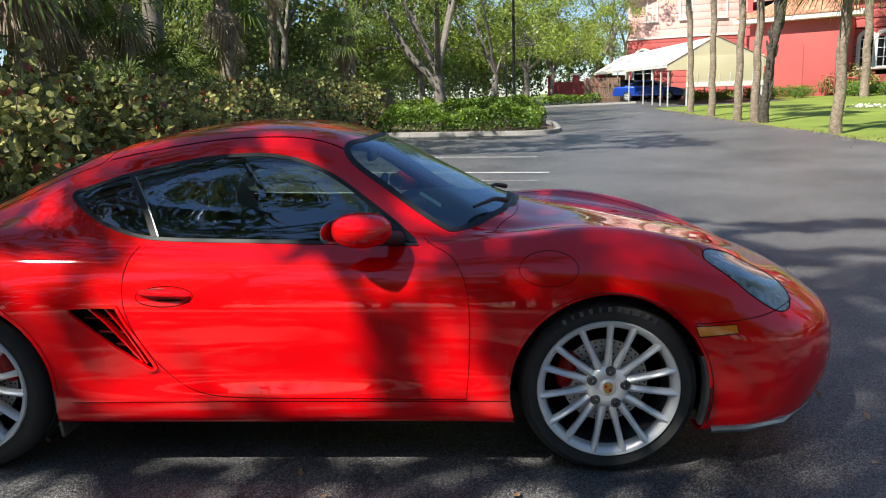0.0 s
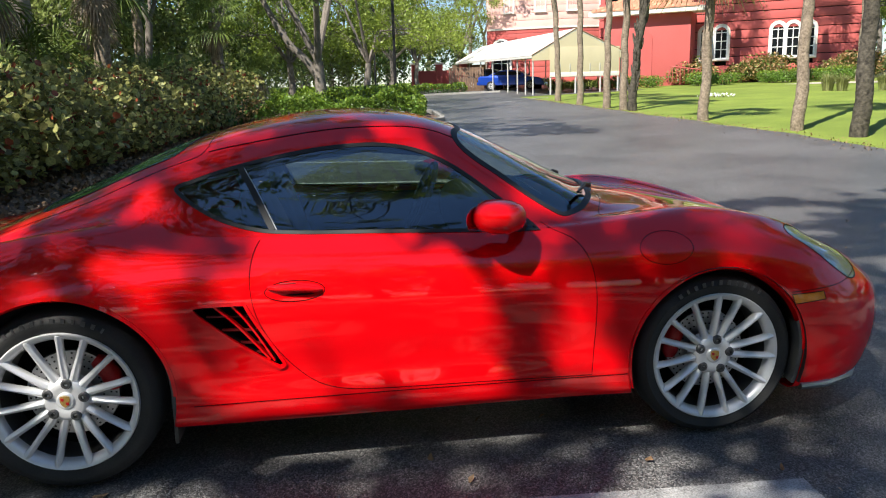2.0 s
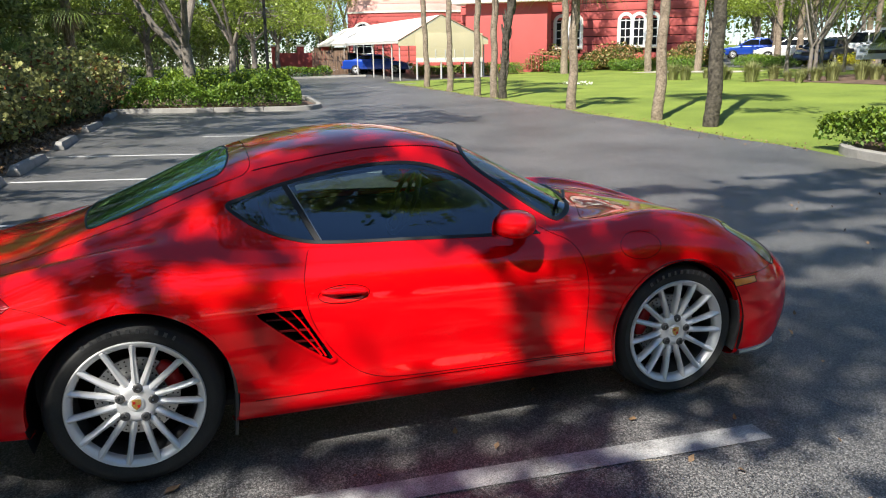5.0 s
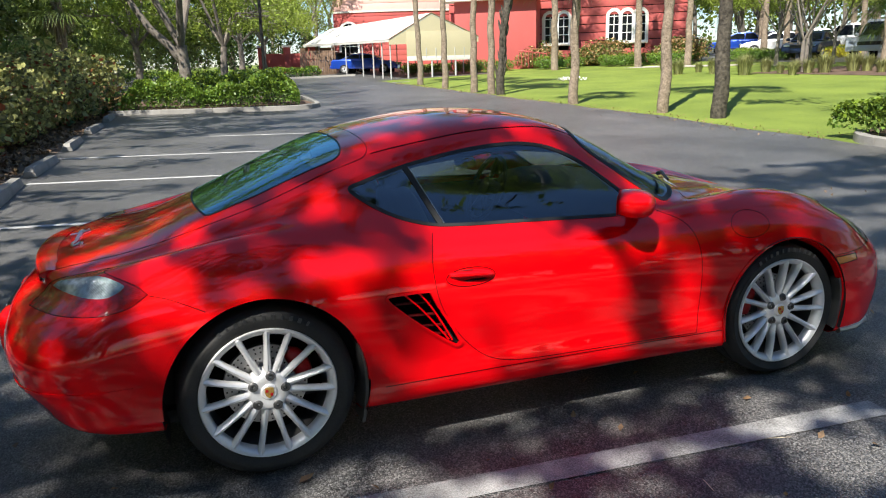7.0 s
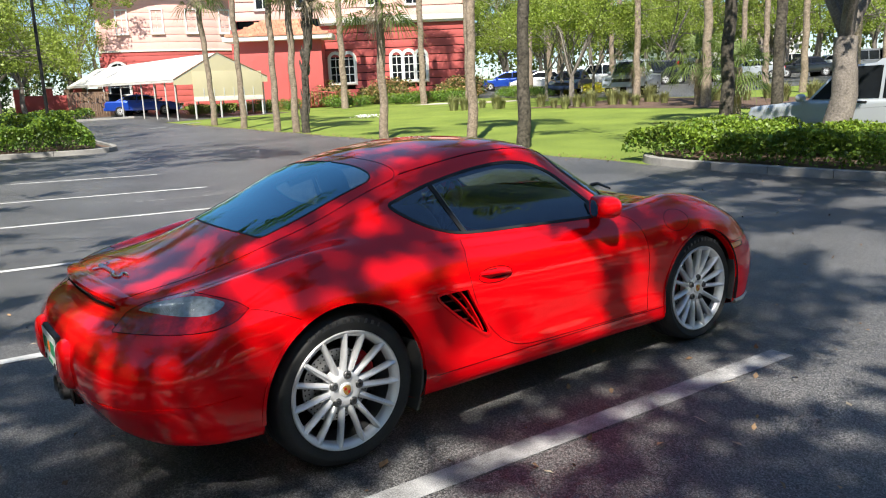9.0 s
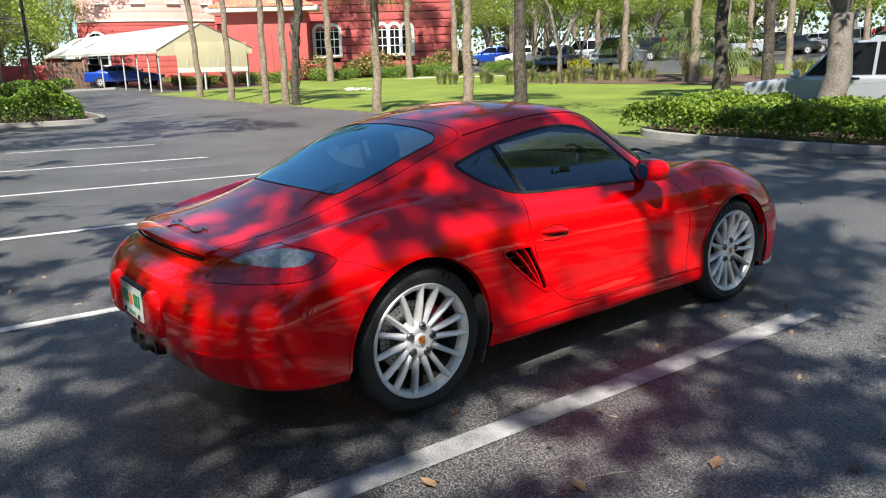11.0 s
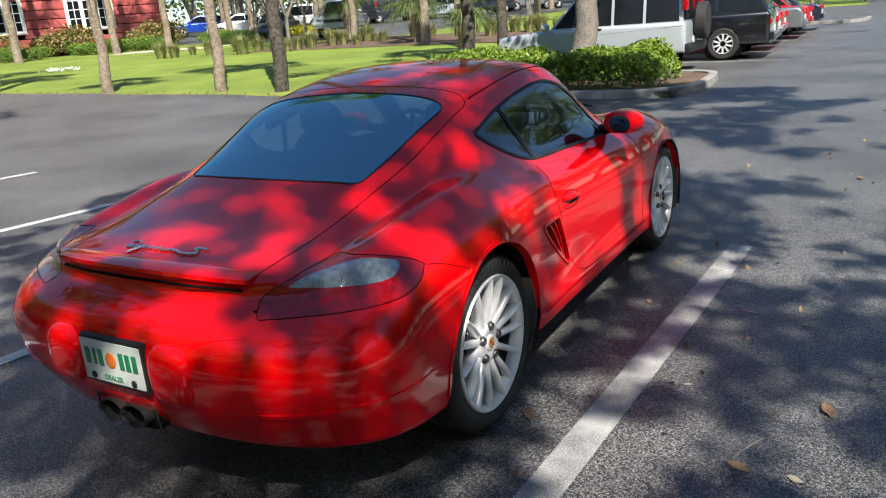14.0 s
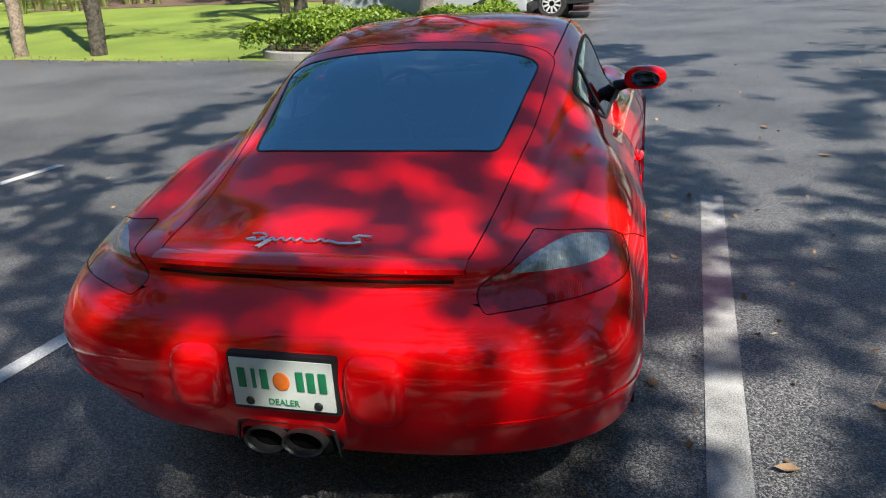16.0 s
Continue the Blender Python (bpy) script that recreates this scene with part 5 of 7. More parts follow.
def tree(label, height, trunk, fork, spread, clumps, per_clump, leaf, material, seed, lean=(0, 0), clump=0.8, bark="bark", category="tree", shape="oval", low=0.45):
    """A forked tree: tapered trunk, limbs, twigs and leaf clumps at their ends."""
    rng = np.random.default_rng(seed)
    root = empty("tree")
    tagged(root, label, category)
    bm = bmesh.new()
    top = Vector((lean[0] * fork, lean[1] * fork, fork))
    mid = Vector((lean[0] * fork * 0.4 + rng.normal() * 0.06, lean[1] * fork * 0.4 + rng.normal() * 0.06, fork * 0.5))
    tube_into(bm, [(0, 0, -0.1), (0, 0, 0.12), mid, top], [trunk * 1.5, trunk * 1.12, trunk * 0.95, trunk * 0.85], 12)
    ends = []
    limbs = max(3, clumps // 7)
    for i in range(limbs):
        a = 2 * math.pi * (i + rng.uniform(-0.3, 0.3)) / limbs
        reach = spread * rng.uniform(0.45, 0.85)
        tip = top + Vector((reach * math.cos(a), reach * math.sin(a), (height - fork) * rng.uniform(low, 0.85)))
        bend = top.lerp(tip, 0.5) + Vector((rng.normal() * 0.25, rng.normal() * 0.25, 0.12 * (height - fork)))
        r = trunk * rng.uniform(0.42, 0.6)
        tube_into(bm, [top, bend, tip], [r, r * 0.65, r * 0.25], 8)
        for j in range(max(2, clumps // limbs)):
            start = bend.lerp(tip, rng.uniform(0.1, 1))
            e = start + Vector((rng.normal() * spread * 0.28, rng.normal() * spread * 0.28, rng.uniform(-0.1, 0.3) * (height - fork)))
            e.z = min(e.z, height)
            tube_into(bm, [start, start.lerp(e, 0.5) + Vector((0, 0, 0.08)), e], [r * 0.3, r * 0.18, 0.008], 5)
            ends.append(e)
    part("trunk", bm, M[bark], root)
    pts = np.concatenate([cloud(rng, per_clump, e, clump * rng.uniform(0.6, 1.25) * np.array([1, 1, 0.62])) for e in ends])
    leaves("crown", pts, leaf, M[material], root, shape, 0.35, seed, "stuff")
    return root


def fan_palm(label, height, trunk, seed, lean=(0, 0), fronds=26, size=1.0, dead=8, bark="palm_bark", boots=False, category="palm tree"):
    """A palm: ringed trunk, fan fronds on stalks, a skirt of dead fronds."""
    rng = np.random.default_rng(seed)
    root = empty("palm_tree")
    tagged(root, label, category)
    bm = bmesh.new()
    n = max(8, int(height / 0.16))
    pts, rad = [], []
    for i in range(n + 1):
        t = i / n
        pts.append((lean[0] * height * t ** 1.5 + 0.02 * math.sin(i * 0.7 + seed), lean[1] * height * t ** 1.5 + 0.02 * math.cos(i * 0.5), height * t - 0.1 * (i == 0)))
        rad.append(trunk * (1.16 - 0.22 * min(t * 4, 1) + (0.05 if i % 2 else -0.02) + rng.normal() * 0.02))
    tube_into(bm, pts, rad, 12)
    head = Vector(pts[-1])
    if boots:
        for i in range(70):
            t = rng.uniform(0.12, 0.98)
            a = rng.uniform(0, 2 * math.pi)
            k = int(t * n)
            p = Vector(pts[k])
            o = Vector((math.cos(a), math.sin(a), 0))
            tube_into(bm, [p + o * trunk * 0.8, p + o * trunk * 1.25 + Vector((0, 0, 0.16)), p + o * trunk * 1.5 + Vector((0, 0, 0.34))], [0.05, 0.035, 0.012], 5)
    part("trunk", bm, M[bark], root)

    def fans(count, low, high, length, mat, name, sd):
        r2 = np.random.default_rng(sd)
        v, f = [], []
        for i in range(count):
            a = 2 * math.pi * (i * 0.618 + r2.uniform(0, 0.1))
            el = r2.uniform(low, high)
            out = np.array([math.cos(a) * math.cos(el), math.sin(a) * math.cos(el), math.sin(el)])
            stalk = length * r2.uniform(0.55, 0.9)
            h = np.array(head)
            mid = h + out * stalk
            side = np.cross(out, [0, 0, 1])
            side /= max(np.linalg.norm(side), 1e-6)
            upv = np.cross(side, out)
            k = len(v)
            w = 0.012 * size
            v += [h + side * w, h - side * w, mid - side * w, mid + side * w]
            f.append((k, k + 1, k + 2, k + 3))
            blades = 22
            for b in range(blades):
                ang = (b / (blades - 1) - 0.5) * 3.9
                ln = length * (0.9 - 0.28 * abs(ang) / 1.95) * r2.uniform(0.85, 1.1)
                dirn = math.cos(ang) * out + math.sin(ang) * side + 0.18 * upv * (1 if b % 2 else 0.6)
                tip = mid + dirn * ln - np.array([0, 0, 0.45 * ln * r2.uniform(0.5, 1.4)])
                half = mid + dirn * ln * 0.55
                cr = np.cross(dirn, upv)
                cr = cr / max(np.linalg.norm(cr), 1e-6) * 0.022 * length
                k = len(v)
                v += [mid, half + cr, tip, half - cr]
                f.append((k, k + 1, k + 2, k + 3))
        tagged(part(name, raw(name, v, f), M[mat], root, "", False), kind="stuff")
    fans(fronds, -0.75, 1.35, 0.95 * size, "frond", "crown", seed + 1)
    if dead:
        fans(dead, -1.4, -0.95, 0.6 * size, "dead_frond", "dead_skirt", seed + 2)
    return root


def shrub(label, radius, height, count, leaf, material, seed, second="", share=0.0, shape="oval", stems=8, category="shrub", flat=False):
    """A bush: stems and a rounded, broken mass of leaves."""
    rng = np.random.default_rng(seed)
    root = empty("shrub")
    tagged(root, label, category)
    bm = bmesh.new()
    lobes = []
    for i in range(stems):
        a, r = 2 * math.pi * (i * 0.618), radius * math.sqrt((i + 0.5) / stems) * 0.75
        tip = Vector((r * math.cos(a), r * math.sin(a), height * rng.uniform(0.55, 0.85) * (1 if flat else 1 - 0.45 * (r / radius) ** 2)))
        tube_into(bm, [(r * 0.3 * math.cos(a), r * 0.3 * math.sin(a), -0.05), (tip.x * 0.7, tip.y * 0.7, tip.z * 0.5), tip], [0.022, 0.015, 0.006], 5)
        lobes.append(tip)
    part("woody_base", bm, M["bark"], root)
    pts = []
    for t in lobes:
        zr = max(t.z * 0.55, 0.12)
        pts.append(cloud(rng, count // stems, (t.x, t.y, t.z * 0.62), (radius * 0.52, radius * 0.52, zr), 0.35))
    pts = np.concatenate(pts)
    pts = pts[pts[:, 2] > 0.03]
    pick = rng.uniform(size=len(pts)) < share
    if second:
        if flat:
            pick = (pts[:, 2] > height * 0.72) & (rng.uniform(size=len(pts)) < max(share, 0.5))
        leaves("new_leaves", pts[pick], leaf, M[second], root, shape, 0.3, seed + 5, "stuff")
        pts = pts[~pick]
    leaves("crown", pts, leaf, M[material], root, shape, 0.25, seed, "stuff")
    return root


def put(ob, x, y, turn=0, size=1.0, lift=0.0):
    ob.matrix_basis = pose(x, y, rise(x, y) + lift, 0, 0, turn) @ Matrix.Diagonal((size, size, size, 1))
    return ob


def again(ob, x, y, turn=0, size=1.0, lift=0.0):
    o = copy_thing(ob, Matrix.Identity(4))
    return put(o, x, y, turn, size, lift)


R = random.Random(4)


def hedge(name, label, x0, y0, x1, y1, wide, high, count, leaf, seed, dark="hedge_dark", new_leaf="hedge_new", bumps=0.12, lift=0.0, top_share=0.7):
    """A clipped or loose hedge along a line: inner twigs, dark leaves, lighter ones on top for new growth and sunlit
    tops.
    """
    rng = np.random.default_rng(seed)
    root = empty("hedge", pose((x0 + x1) / 2, (y0 + y1) / 2, rise((x0 + x1) / 2, (y0 + y1) / 2) + lift))
    tagged(root, label, "hedge")
    ln = math.hypot(x1 - x0, y1 - y0)
    a = np.array([x1 - x0, y1 - y0]) / ln
    nrm = np.array([-a[1], a[0]])
    t = rng.uniform(-0.5, 0.5, count) * ln
    w = rng.uniform(-0.5, 0.5, count)
    top = high * (1 + bumps * (np.sin(t * 2.1 + seed) * 0.6 + np.sin(t * 5.3 + w * 4) * 0.5)) * (1 - 0.5 * np.abs(2 * w) ** 3)
    end = np.clip((ln / 2 - np.abs(t)) / (0.5 * high), 0, 1) ** 0.5
    top = top * (0.45 + 0.55 * end)
    h = rng.uniform(0, 1, count) ** 0.45
    z = np.where(rng.uniform(size=count) < 0.55, top * rng.uniform(0.86, 1.05, count), h * top)
    w2 = np.where(rng.uniform(size=count) < 0.5, np.sign(w) * (0.40 + 0.13 * rng.uniform(size=count)), w)
    pts = np.stack([a[0] * t + nrm[0] * w2 * wide, a[1] * t + nrm[1] * w2 * wide, np.maximum(z, 0.04)], -1)
    mx, my = (x0 + x1) / 2, (y0 + y1) / 2
    pts[:, 2] += np.array([rise(mx + p[0], my + p[1]) for p in pts]) - rise(mx, my)
    fresh = (z > top * 0.82) & (rng.uniform(size=count) < top_share)
    leaves("leaves", pts[~fresh], leaf, M[dark], root, "oval", 0.3, seed, "stuff")
    if fresh.any():
        leaves("new_leaves", pts[fresh], leaf, M[new_leaf], root, "oval", 0.4, seed + 3, "stuff")
    bm = bmesh.new()
    for i in range(int(ln * 4)):
        q = (i / (ln * 4) - 0.5) * ln
        b = Vector((a[0] * q, a[1] * q, 0))
        o = Vector((rng.normal() * 0.1 * wide, rng.normal() * 0.1 * wide, high * 0.8))
        tube_into(bm, [b - Vector((0, 0, 0.05)), b + o * 0.5, b + o], [0.014, 0.010, 0.004], 4)
    part("woody_base", bm, M["bark"], root)
    return root


# left island: hedge, oak, lamp
# top_share also puts the sunlit top into the leaf colour
hedge("hedge", "leafy green hedge with fresh yellow-green tops in a kerbed bed", -1.5, 21.7, 3.7, 20.9, 1.7, 0.72, 17000, 0.085, 11, "hedge_mid", bumps=0.30, lift=0.09, top_share=0.5)
hedge("hedge", "leafy yellow-green hedge behind the kerbed bed", -0.5, 24.0, 4.0, 23.3, 1.9, 0.95, 8000, 0.11, 12, lift=0.09)
OAK = put(tree("grey-barked tree with forked limbs in a hedge", 8.5, 0.21, 1.9, 4.2, 34, 210, 0.13, "oak_leaf", 21, (-0.03, 0), 0.85), 0.4, 23.0, 0, 1.0, 0.09)

tube_limb = bmesh.new()
tube_into(tube_limb, [(-0.03, 0, 1.35), (-0.45, 0.05, 1.95), (-0.95, 0.1, 2.45), (-1.35, 0.1, 3.1), (-2.0, 0.2, 4.4), (-2.5, 0.3, 6.0)], [0.15, 0.13, 0.115, 0.10, 0.075, 0.03], 10)
part("limb", tube_limb, M["bark"], OAK)


def street_lamp(x, y, high=6.5, r=0.055):
    root = empty("street_lamp", pose(x, y, rise(x, y) + 0.06))
    tagged(root, "slim black metal street lamp post", "street lamp")
    part("base", lathe([(0.16, 0), (0.16, 0.05), (0.11, 0.09), (0.10, 0.42), (0.085, 0.48), (0.0, 0.5)], 16, "z"), M["lamp_black"], root)
    part("post", tube([(0, 0, 0.3), (0, 0, high)], [r, r * 0.8], 12), M["lamp_black"], root)
    part("lantern", lathe([(0.0, high + 0.55), (0.05, high + 0.5), (0.20, high + 0.36), (0.17, high + 0.34), (0.11, high + 0.02), (0.0, high)], 12, "z"), M["lamp_black"], root)


street_lamp(2.95, 23.2)
street_lamp(3.2, 43.0, 5.0)

# left woodland edge: sea-grape thicket, palms, trees
SG = [shrub("round-leaved green thicket bush with a few red leaves", 1.35, 2.1 + 0.4 * i, 2700, 0.125, "seagrape", 31 + i, "autumn", 0.08, "round", 12) for i in range(3)]
spots = []
for i in range(26):
    y = -1.5 + 0.95 * i + R.uniform(-0.2, 0.2)
    spots.append((-4.75 + 0.075 * max(y, 0) + R.uniform(-0.25, 0.35) - (0.6 if y < 3 else 0), y, R.uniform(0.75, 1.0)))
for i in range(22):
    y = -1.0 + 1.15 * i + R.uniform(-0.3, 0.3)
    spots.append((-6.4 + 0.06 * max(y, 0) + R.uniform(-0.5, 0.5), y, R.uniform(0.75, 1.0)))
for i, (x, y, sz) in enumerate(spots):
    (put if i < 3 else again)(SG[i % 3], x, y, R.uniform(0, 360), sz)
CP = shrub("copper and green leafy bush at the wood's edge", 0.9, 1.1, 900, 0.12, "copper_leaf", 41, "hedge_dark", 0.5, "oval", 9)
put(CP, -3.4, 16.8, 0)
for x, y, sz in ((-3.0, 18.2, 0.9), (-2.7, 19.6, 1.0), (-3.6, 14.6, 0.8), (-2.2, 21.4, 1.1), (-3.2, 20.8, 1.2)):
    again(CP, x, y, R.uniform(0, 360), sz)
FP = [fan_palm("green fan palm with a skirt of dead fronds", 3.4, 0.17, 51, (0.02, 0.01), 24, 1.05, 14), fan_palm("low green fan palm among bushes", 1.5, 0.16, 54, (0.0, 0.02), 20, 0.95, 5), fan_palm("tall fan palm with a ragged brown skirt", 5.6, 0.17, 57, (0.03, -0.02), 26, 1.1, 22), fan_palm("fan palm with grey dead fronds hanging low", 3.3, 0.17, 58, (0.02, 0.02), 9, 1.15, 50)]
FP_SPOTS = [(-6.4, 4.6, 0, 3), (-7.4, 2.6, 0, 3), (-7.0, 7.6, 0, 3), (-6.6, 13.0, 0, 3), (-5.3, 8.2, 0, 3), (-6.1, 10.4, 0, 3), (-4.9, 6.3, 0, 3), (-5.0, 11.4, 0, 0), (-5.2, 13.2, 0, 1), (-4.6, 10.0, 0, 1), (-4.4, 15.5, 0, 0), (-9.5, 14.0, 0, 2), (-5.9, 11.0, 0, 0), (-5.2, 14.0, 0, 1), (-8.6, 11.5, 0, 2), (-7.4, 14.8, 0, 0), (-5.0, 17.6, 0, 0), (-4.0, 22.5, 0, 1), (-6.4, 20.5, 0, 2), (-3.4, 26.0, 0, 0), (-7.2, 7.0, 0, 1), (-5.8, 24.5, 0, 2), (-2.2, 28.5, 0, 1), (-8.8, 18.0, 0, 2), (-4.3, 19.8, 0, 1)]
first = {}
for x, y, _, k in FP_SPOTS:
    (again if k in first else put)(FP[k], x, y, R.uniform(0, 360), R.uniform(0.9, 1.15))
    first[k] = 1
WOOD = [tree("tall slender woodland tree with thin grey limbs", 11.0, 0.15, 3.6, 3.4, 30, 230, 0.15, "deep_leaf", 61, (0.05, 0.02), 1.0, low=0.0), tree("leaning grey woodland tree in dense foliage", 9.0, 0.19, 2.6, 3.6, 34, 240, 0.15, "deep_leaf", 62, (-0.25, 0.1), 1.05, low=0.0), tree("broad green tree with yellow-green spring leaves", 9.5, 0.20, 2.4, 4.6, 42, 230, 0.15, "spring_leaf", 63, (0.03, 0.0), 1.15, low=0.0)]
first = {}
for x, y, k, sz in ((-9.8, 17.5, 0, 1.0), (-7.0, 18.5, 1, 0.9), (-10.0, 20.0, 2, 1.0), (-6.0, 26.5, 0, 1.0), (-13.0, 24.0, 0, 1.2), (-9.0, 30.0, 1, 1.1), (-4.0, 31.5, 0, 1.0),
                    (2.5, 34.0, 2, 0.85), (-1.5, 37.0, 2, 0.9), (-6.5, 36.0, 0, 1.1), (4.8, 52.0, 2, 1.0), (7.4, 59.0, 2, 0.95), (0.5, 55.0, 0, 1.1), (-5.0, 48.0, 1, 1.2), (12.0, 66.0, 2, 1.1), (5.5, 66.0, 0, 1.2), (-2.0, 64.0, 2, 1.2), (-10.0, 58.0, 0, 1.4),
                    (16.0, 74.0, 0, 1.3), (-14.0, 40.0, 1, 1.4), (-16.5, 12.0, 0, 1.3), (-16.0, 20.0, 1, 1.3), (-16.5, 30.0, 0, 1.4), (-19.0, 4.0, 1, 1.2)):
    (again if k in first else put)(WOOD[k], x, y, R.uniform(0, 360), sz)
    first[k] = 1
hedge("hedge", "low clipped yellow-green hedge along the far drive", -6.0, 44.5, 5.0, 44.0, 0.8, 0.8, 4200, 0.14, 14, "hedge_dark", "hedge_new", 0.03)
hedge("hedge", "tall dark hedge closing the far drive", -14.0, 66.0, 13.0, 66.0, 3.0, 4.5, 12000, 0.30, 15, "hedge_dark", "deep_leaf", 0.15)
hedge("hedge", "dense dark thicket behind the far drive", -16.0, 60.5, 6.5, 59.5, 2.6, 5.2, 15000, 0.27, 29, "hedge_dark", "oak_leaf", 0.35)
hedge("hedge", "dense green thicket behind the wood's edge", -9.5, 26.0, -5.0, 42.0, 3.0, 5.0, 12000, 0.26, 19, "deep_leaf", "oak_leaf", 0.35)
hedge("hedge", "dense green thicket behind the wood's edge", -12.0, 2.0, -9.5, 26.0, 3.0, 6.0, 16000, 0.26, 20, "deep_leaf", "spring_leaf", 0.35)
hedge("hedge", "dense green thicket along the far drive", -6.0, 47.0, 3.0, 56.0, 3.0, 4.2, 9000, 0.28, 23, "deep_leaf", "spring_leaf", 0.3)
hedge("hedge", "bright low planting behind the far kerb", 5.6, 47.6, 9.5, 47.8, 1.2, 0.7, 2600, 0.13, 16)

# unseen trees behind the camera; crowns shaped to dapple the car and the road
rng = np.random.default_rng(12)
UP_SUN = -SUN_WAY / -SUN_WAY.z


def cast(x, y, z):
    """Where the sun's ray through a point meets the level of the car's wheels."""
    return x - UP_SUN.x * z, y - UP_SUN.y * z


# wanted sun patches, panel by panel, with a radius; the crowns are left open for them
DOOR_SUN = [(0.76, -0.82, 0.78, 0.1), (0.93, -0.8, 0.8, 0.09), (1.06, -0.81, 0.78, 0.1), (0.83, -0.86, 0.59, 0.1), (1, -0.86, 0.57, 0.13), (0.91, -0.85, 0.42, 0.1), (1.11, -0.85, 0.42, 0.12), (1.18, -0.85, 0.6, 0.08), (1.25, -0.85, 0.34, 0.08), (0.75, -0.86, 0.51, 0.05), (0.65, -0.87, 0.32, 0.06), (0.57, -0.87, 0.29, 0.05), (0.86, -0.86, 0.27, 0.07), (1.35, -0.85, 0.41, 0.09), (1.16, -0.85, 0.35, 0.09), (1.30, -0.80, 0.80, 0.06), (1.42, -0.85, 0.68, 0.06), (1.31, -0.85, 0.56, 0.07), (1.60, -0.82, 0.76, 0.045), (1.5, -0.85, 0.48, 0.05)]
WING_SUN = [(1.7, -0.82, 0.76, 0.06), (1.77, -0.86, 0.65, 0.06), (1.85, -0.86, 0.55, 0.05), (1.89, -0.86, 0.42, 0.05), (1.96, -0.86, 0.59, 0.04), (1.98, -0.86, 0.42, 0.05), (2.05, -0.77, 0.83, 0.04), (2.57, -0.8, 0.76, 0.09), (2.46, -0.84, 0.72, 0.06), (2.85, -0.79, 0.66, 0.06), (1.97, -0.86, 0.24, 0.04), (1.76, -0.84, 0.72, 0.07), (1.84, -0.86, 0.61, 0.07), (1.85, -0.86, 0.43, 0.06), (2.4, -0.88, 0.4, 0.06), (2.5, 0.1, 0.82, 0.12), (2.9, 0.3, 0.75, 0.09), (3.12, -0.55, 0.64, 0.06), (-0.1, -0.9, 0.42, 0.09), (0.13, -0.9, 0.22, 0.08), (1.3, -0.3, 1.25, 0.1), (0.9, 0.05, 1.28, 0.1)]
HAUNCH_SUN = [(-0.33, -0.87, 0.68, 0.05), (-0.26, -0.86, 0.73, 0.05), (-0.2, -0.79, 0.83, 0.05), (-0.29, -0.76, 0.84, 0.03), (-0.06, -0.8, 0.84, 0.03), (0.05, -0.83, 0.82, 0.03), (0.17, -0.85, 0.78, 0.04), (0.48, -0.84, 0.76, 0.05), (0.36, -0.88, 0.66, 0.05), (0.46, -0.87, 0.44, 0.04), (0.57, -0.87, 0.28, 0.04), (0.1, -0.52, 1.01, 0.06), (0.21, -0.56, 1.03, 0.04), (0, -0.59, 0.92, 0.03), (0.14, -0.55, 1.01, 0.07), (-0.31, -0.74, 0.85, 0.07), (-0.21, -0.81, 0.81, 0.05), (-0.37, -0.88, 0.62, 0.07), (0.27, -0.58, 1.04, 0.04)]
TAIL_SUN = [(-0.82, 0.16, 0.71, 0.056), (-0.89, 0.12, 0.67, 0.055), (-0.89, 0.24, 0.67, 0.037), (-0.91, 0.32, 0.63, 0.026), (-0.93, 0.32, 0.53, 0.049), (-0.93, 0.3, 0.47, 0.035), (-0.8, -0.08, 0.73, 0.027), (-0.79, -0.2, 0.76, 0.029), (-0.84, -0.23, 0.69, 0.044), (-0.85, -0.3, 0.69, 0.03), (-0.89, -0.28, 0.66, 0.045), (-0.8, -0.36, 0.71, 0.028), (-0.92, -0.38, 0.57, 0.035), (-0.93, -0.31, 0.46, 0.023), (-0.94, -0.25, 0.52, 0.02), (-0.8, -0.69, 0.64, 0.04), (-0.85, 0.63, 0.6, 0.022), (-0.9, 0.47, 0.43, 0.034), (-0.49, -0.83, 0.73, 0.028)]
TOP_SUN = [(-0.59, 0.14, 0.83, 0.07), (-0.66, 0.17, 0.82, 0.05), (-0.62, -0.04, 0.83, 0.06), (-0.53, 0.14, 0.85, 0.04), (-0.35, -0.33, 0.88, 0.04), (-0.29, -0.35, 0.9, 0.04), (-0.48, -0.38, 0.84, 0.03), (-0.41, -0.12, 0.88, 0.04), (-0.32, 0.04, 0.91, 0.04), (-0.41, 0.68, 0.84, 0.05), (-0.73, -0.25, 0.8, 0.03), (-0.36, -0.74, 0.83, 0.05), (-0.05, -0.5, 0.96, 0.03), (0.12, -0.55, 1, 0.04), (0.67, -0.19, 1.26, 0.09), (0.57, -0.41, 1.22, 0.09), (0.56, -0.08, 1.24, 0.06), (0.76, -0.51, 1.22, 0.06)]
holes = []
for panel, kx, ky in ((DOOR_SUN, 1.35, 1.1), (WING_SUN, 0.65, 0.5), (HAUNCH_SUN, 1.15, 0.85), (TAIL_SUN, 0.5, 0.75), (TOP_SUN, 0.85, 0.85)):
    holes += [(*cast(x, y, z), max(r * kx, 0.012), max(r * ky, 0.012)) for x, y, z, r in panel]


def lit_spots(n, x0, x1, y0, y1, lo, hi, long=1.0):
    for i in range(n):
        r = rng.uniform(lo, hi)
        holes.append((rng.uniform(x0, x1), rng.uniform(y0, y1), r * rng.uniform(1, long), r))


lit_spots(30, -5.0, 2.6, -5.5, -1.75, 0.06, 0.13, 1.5)
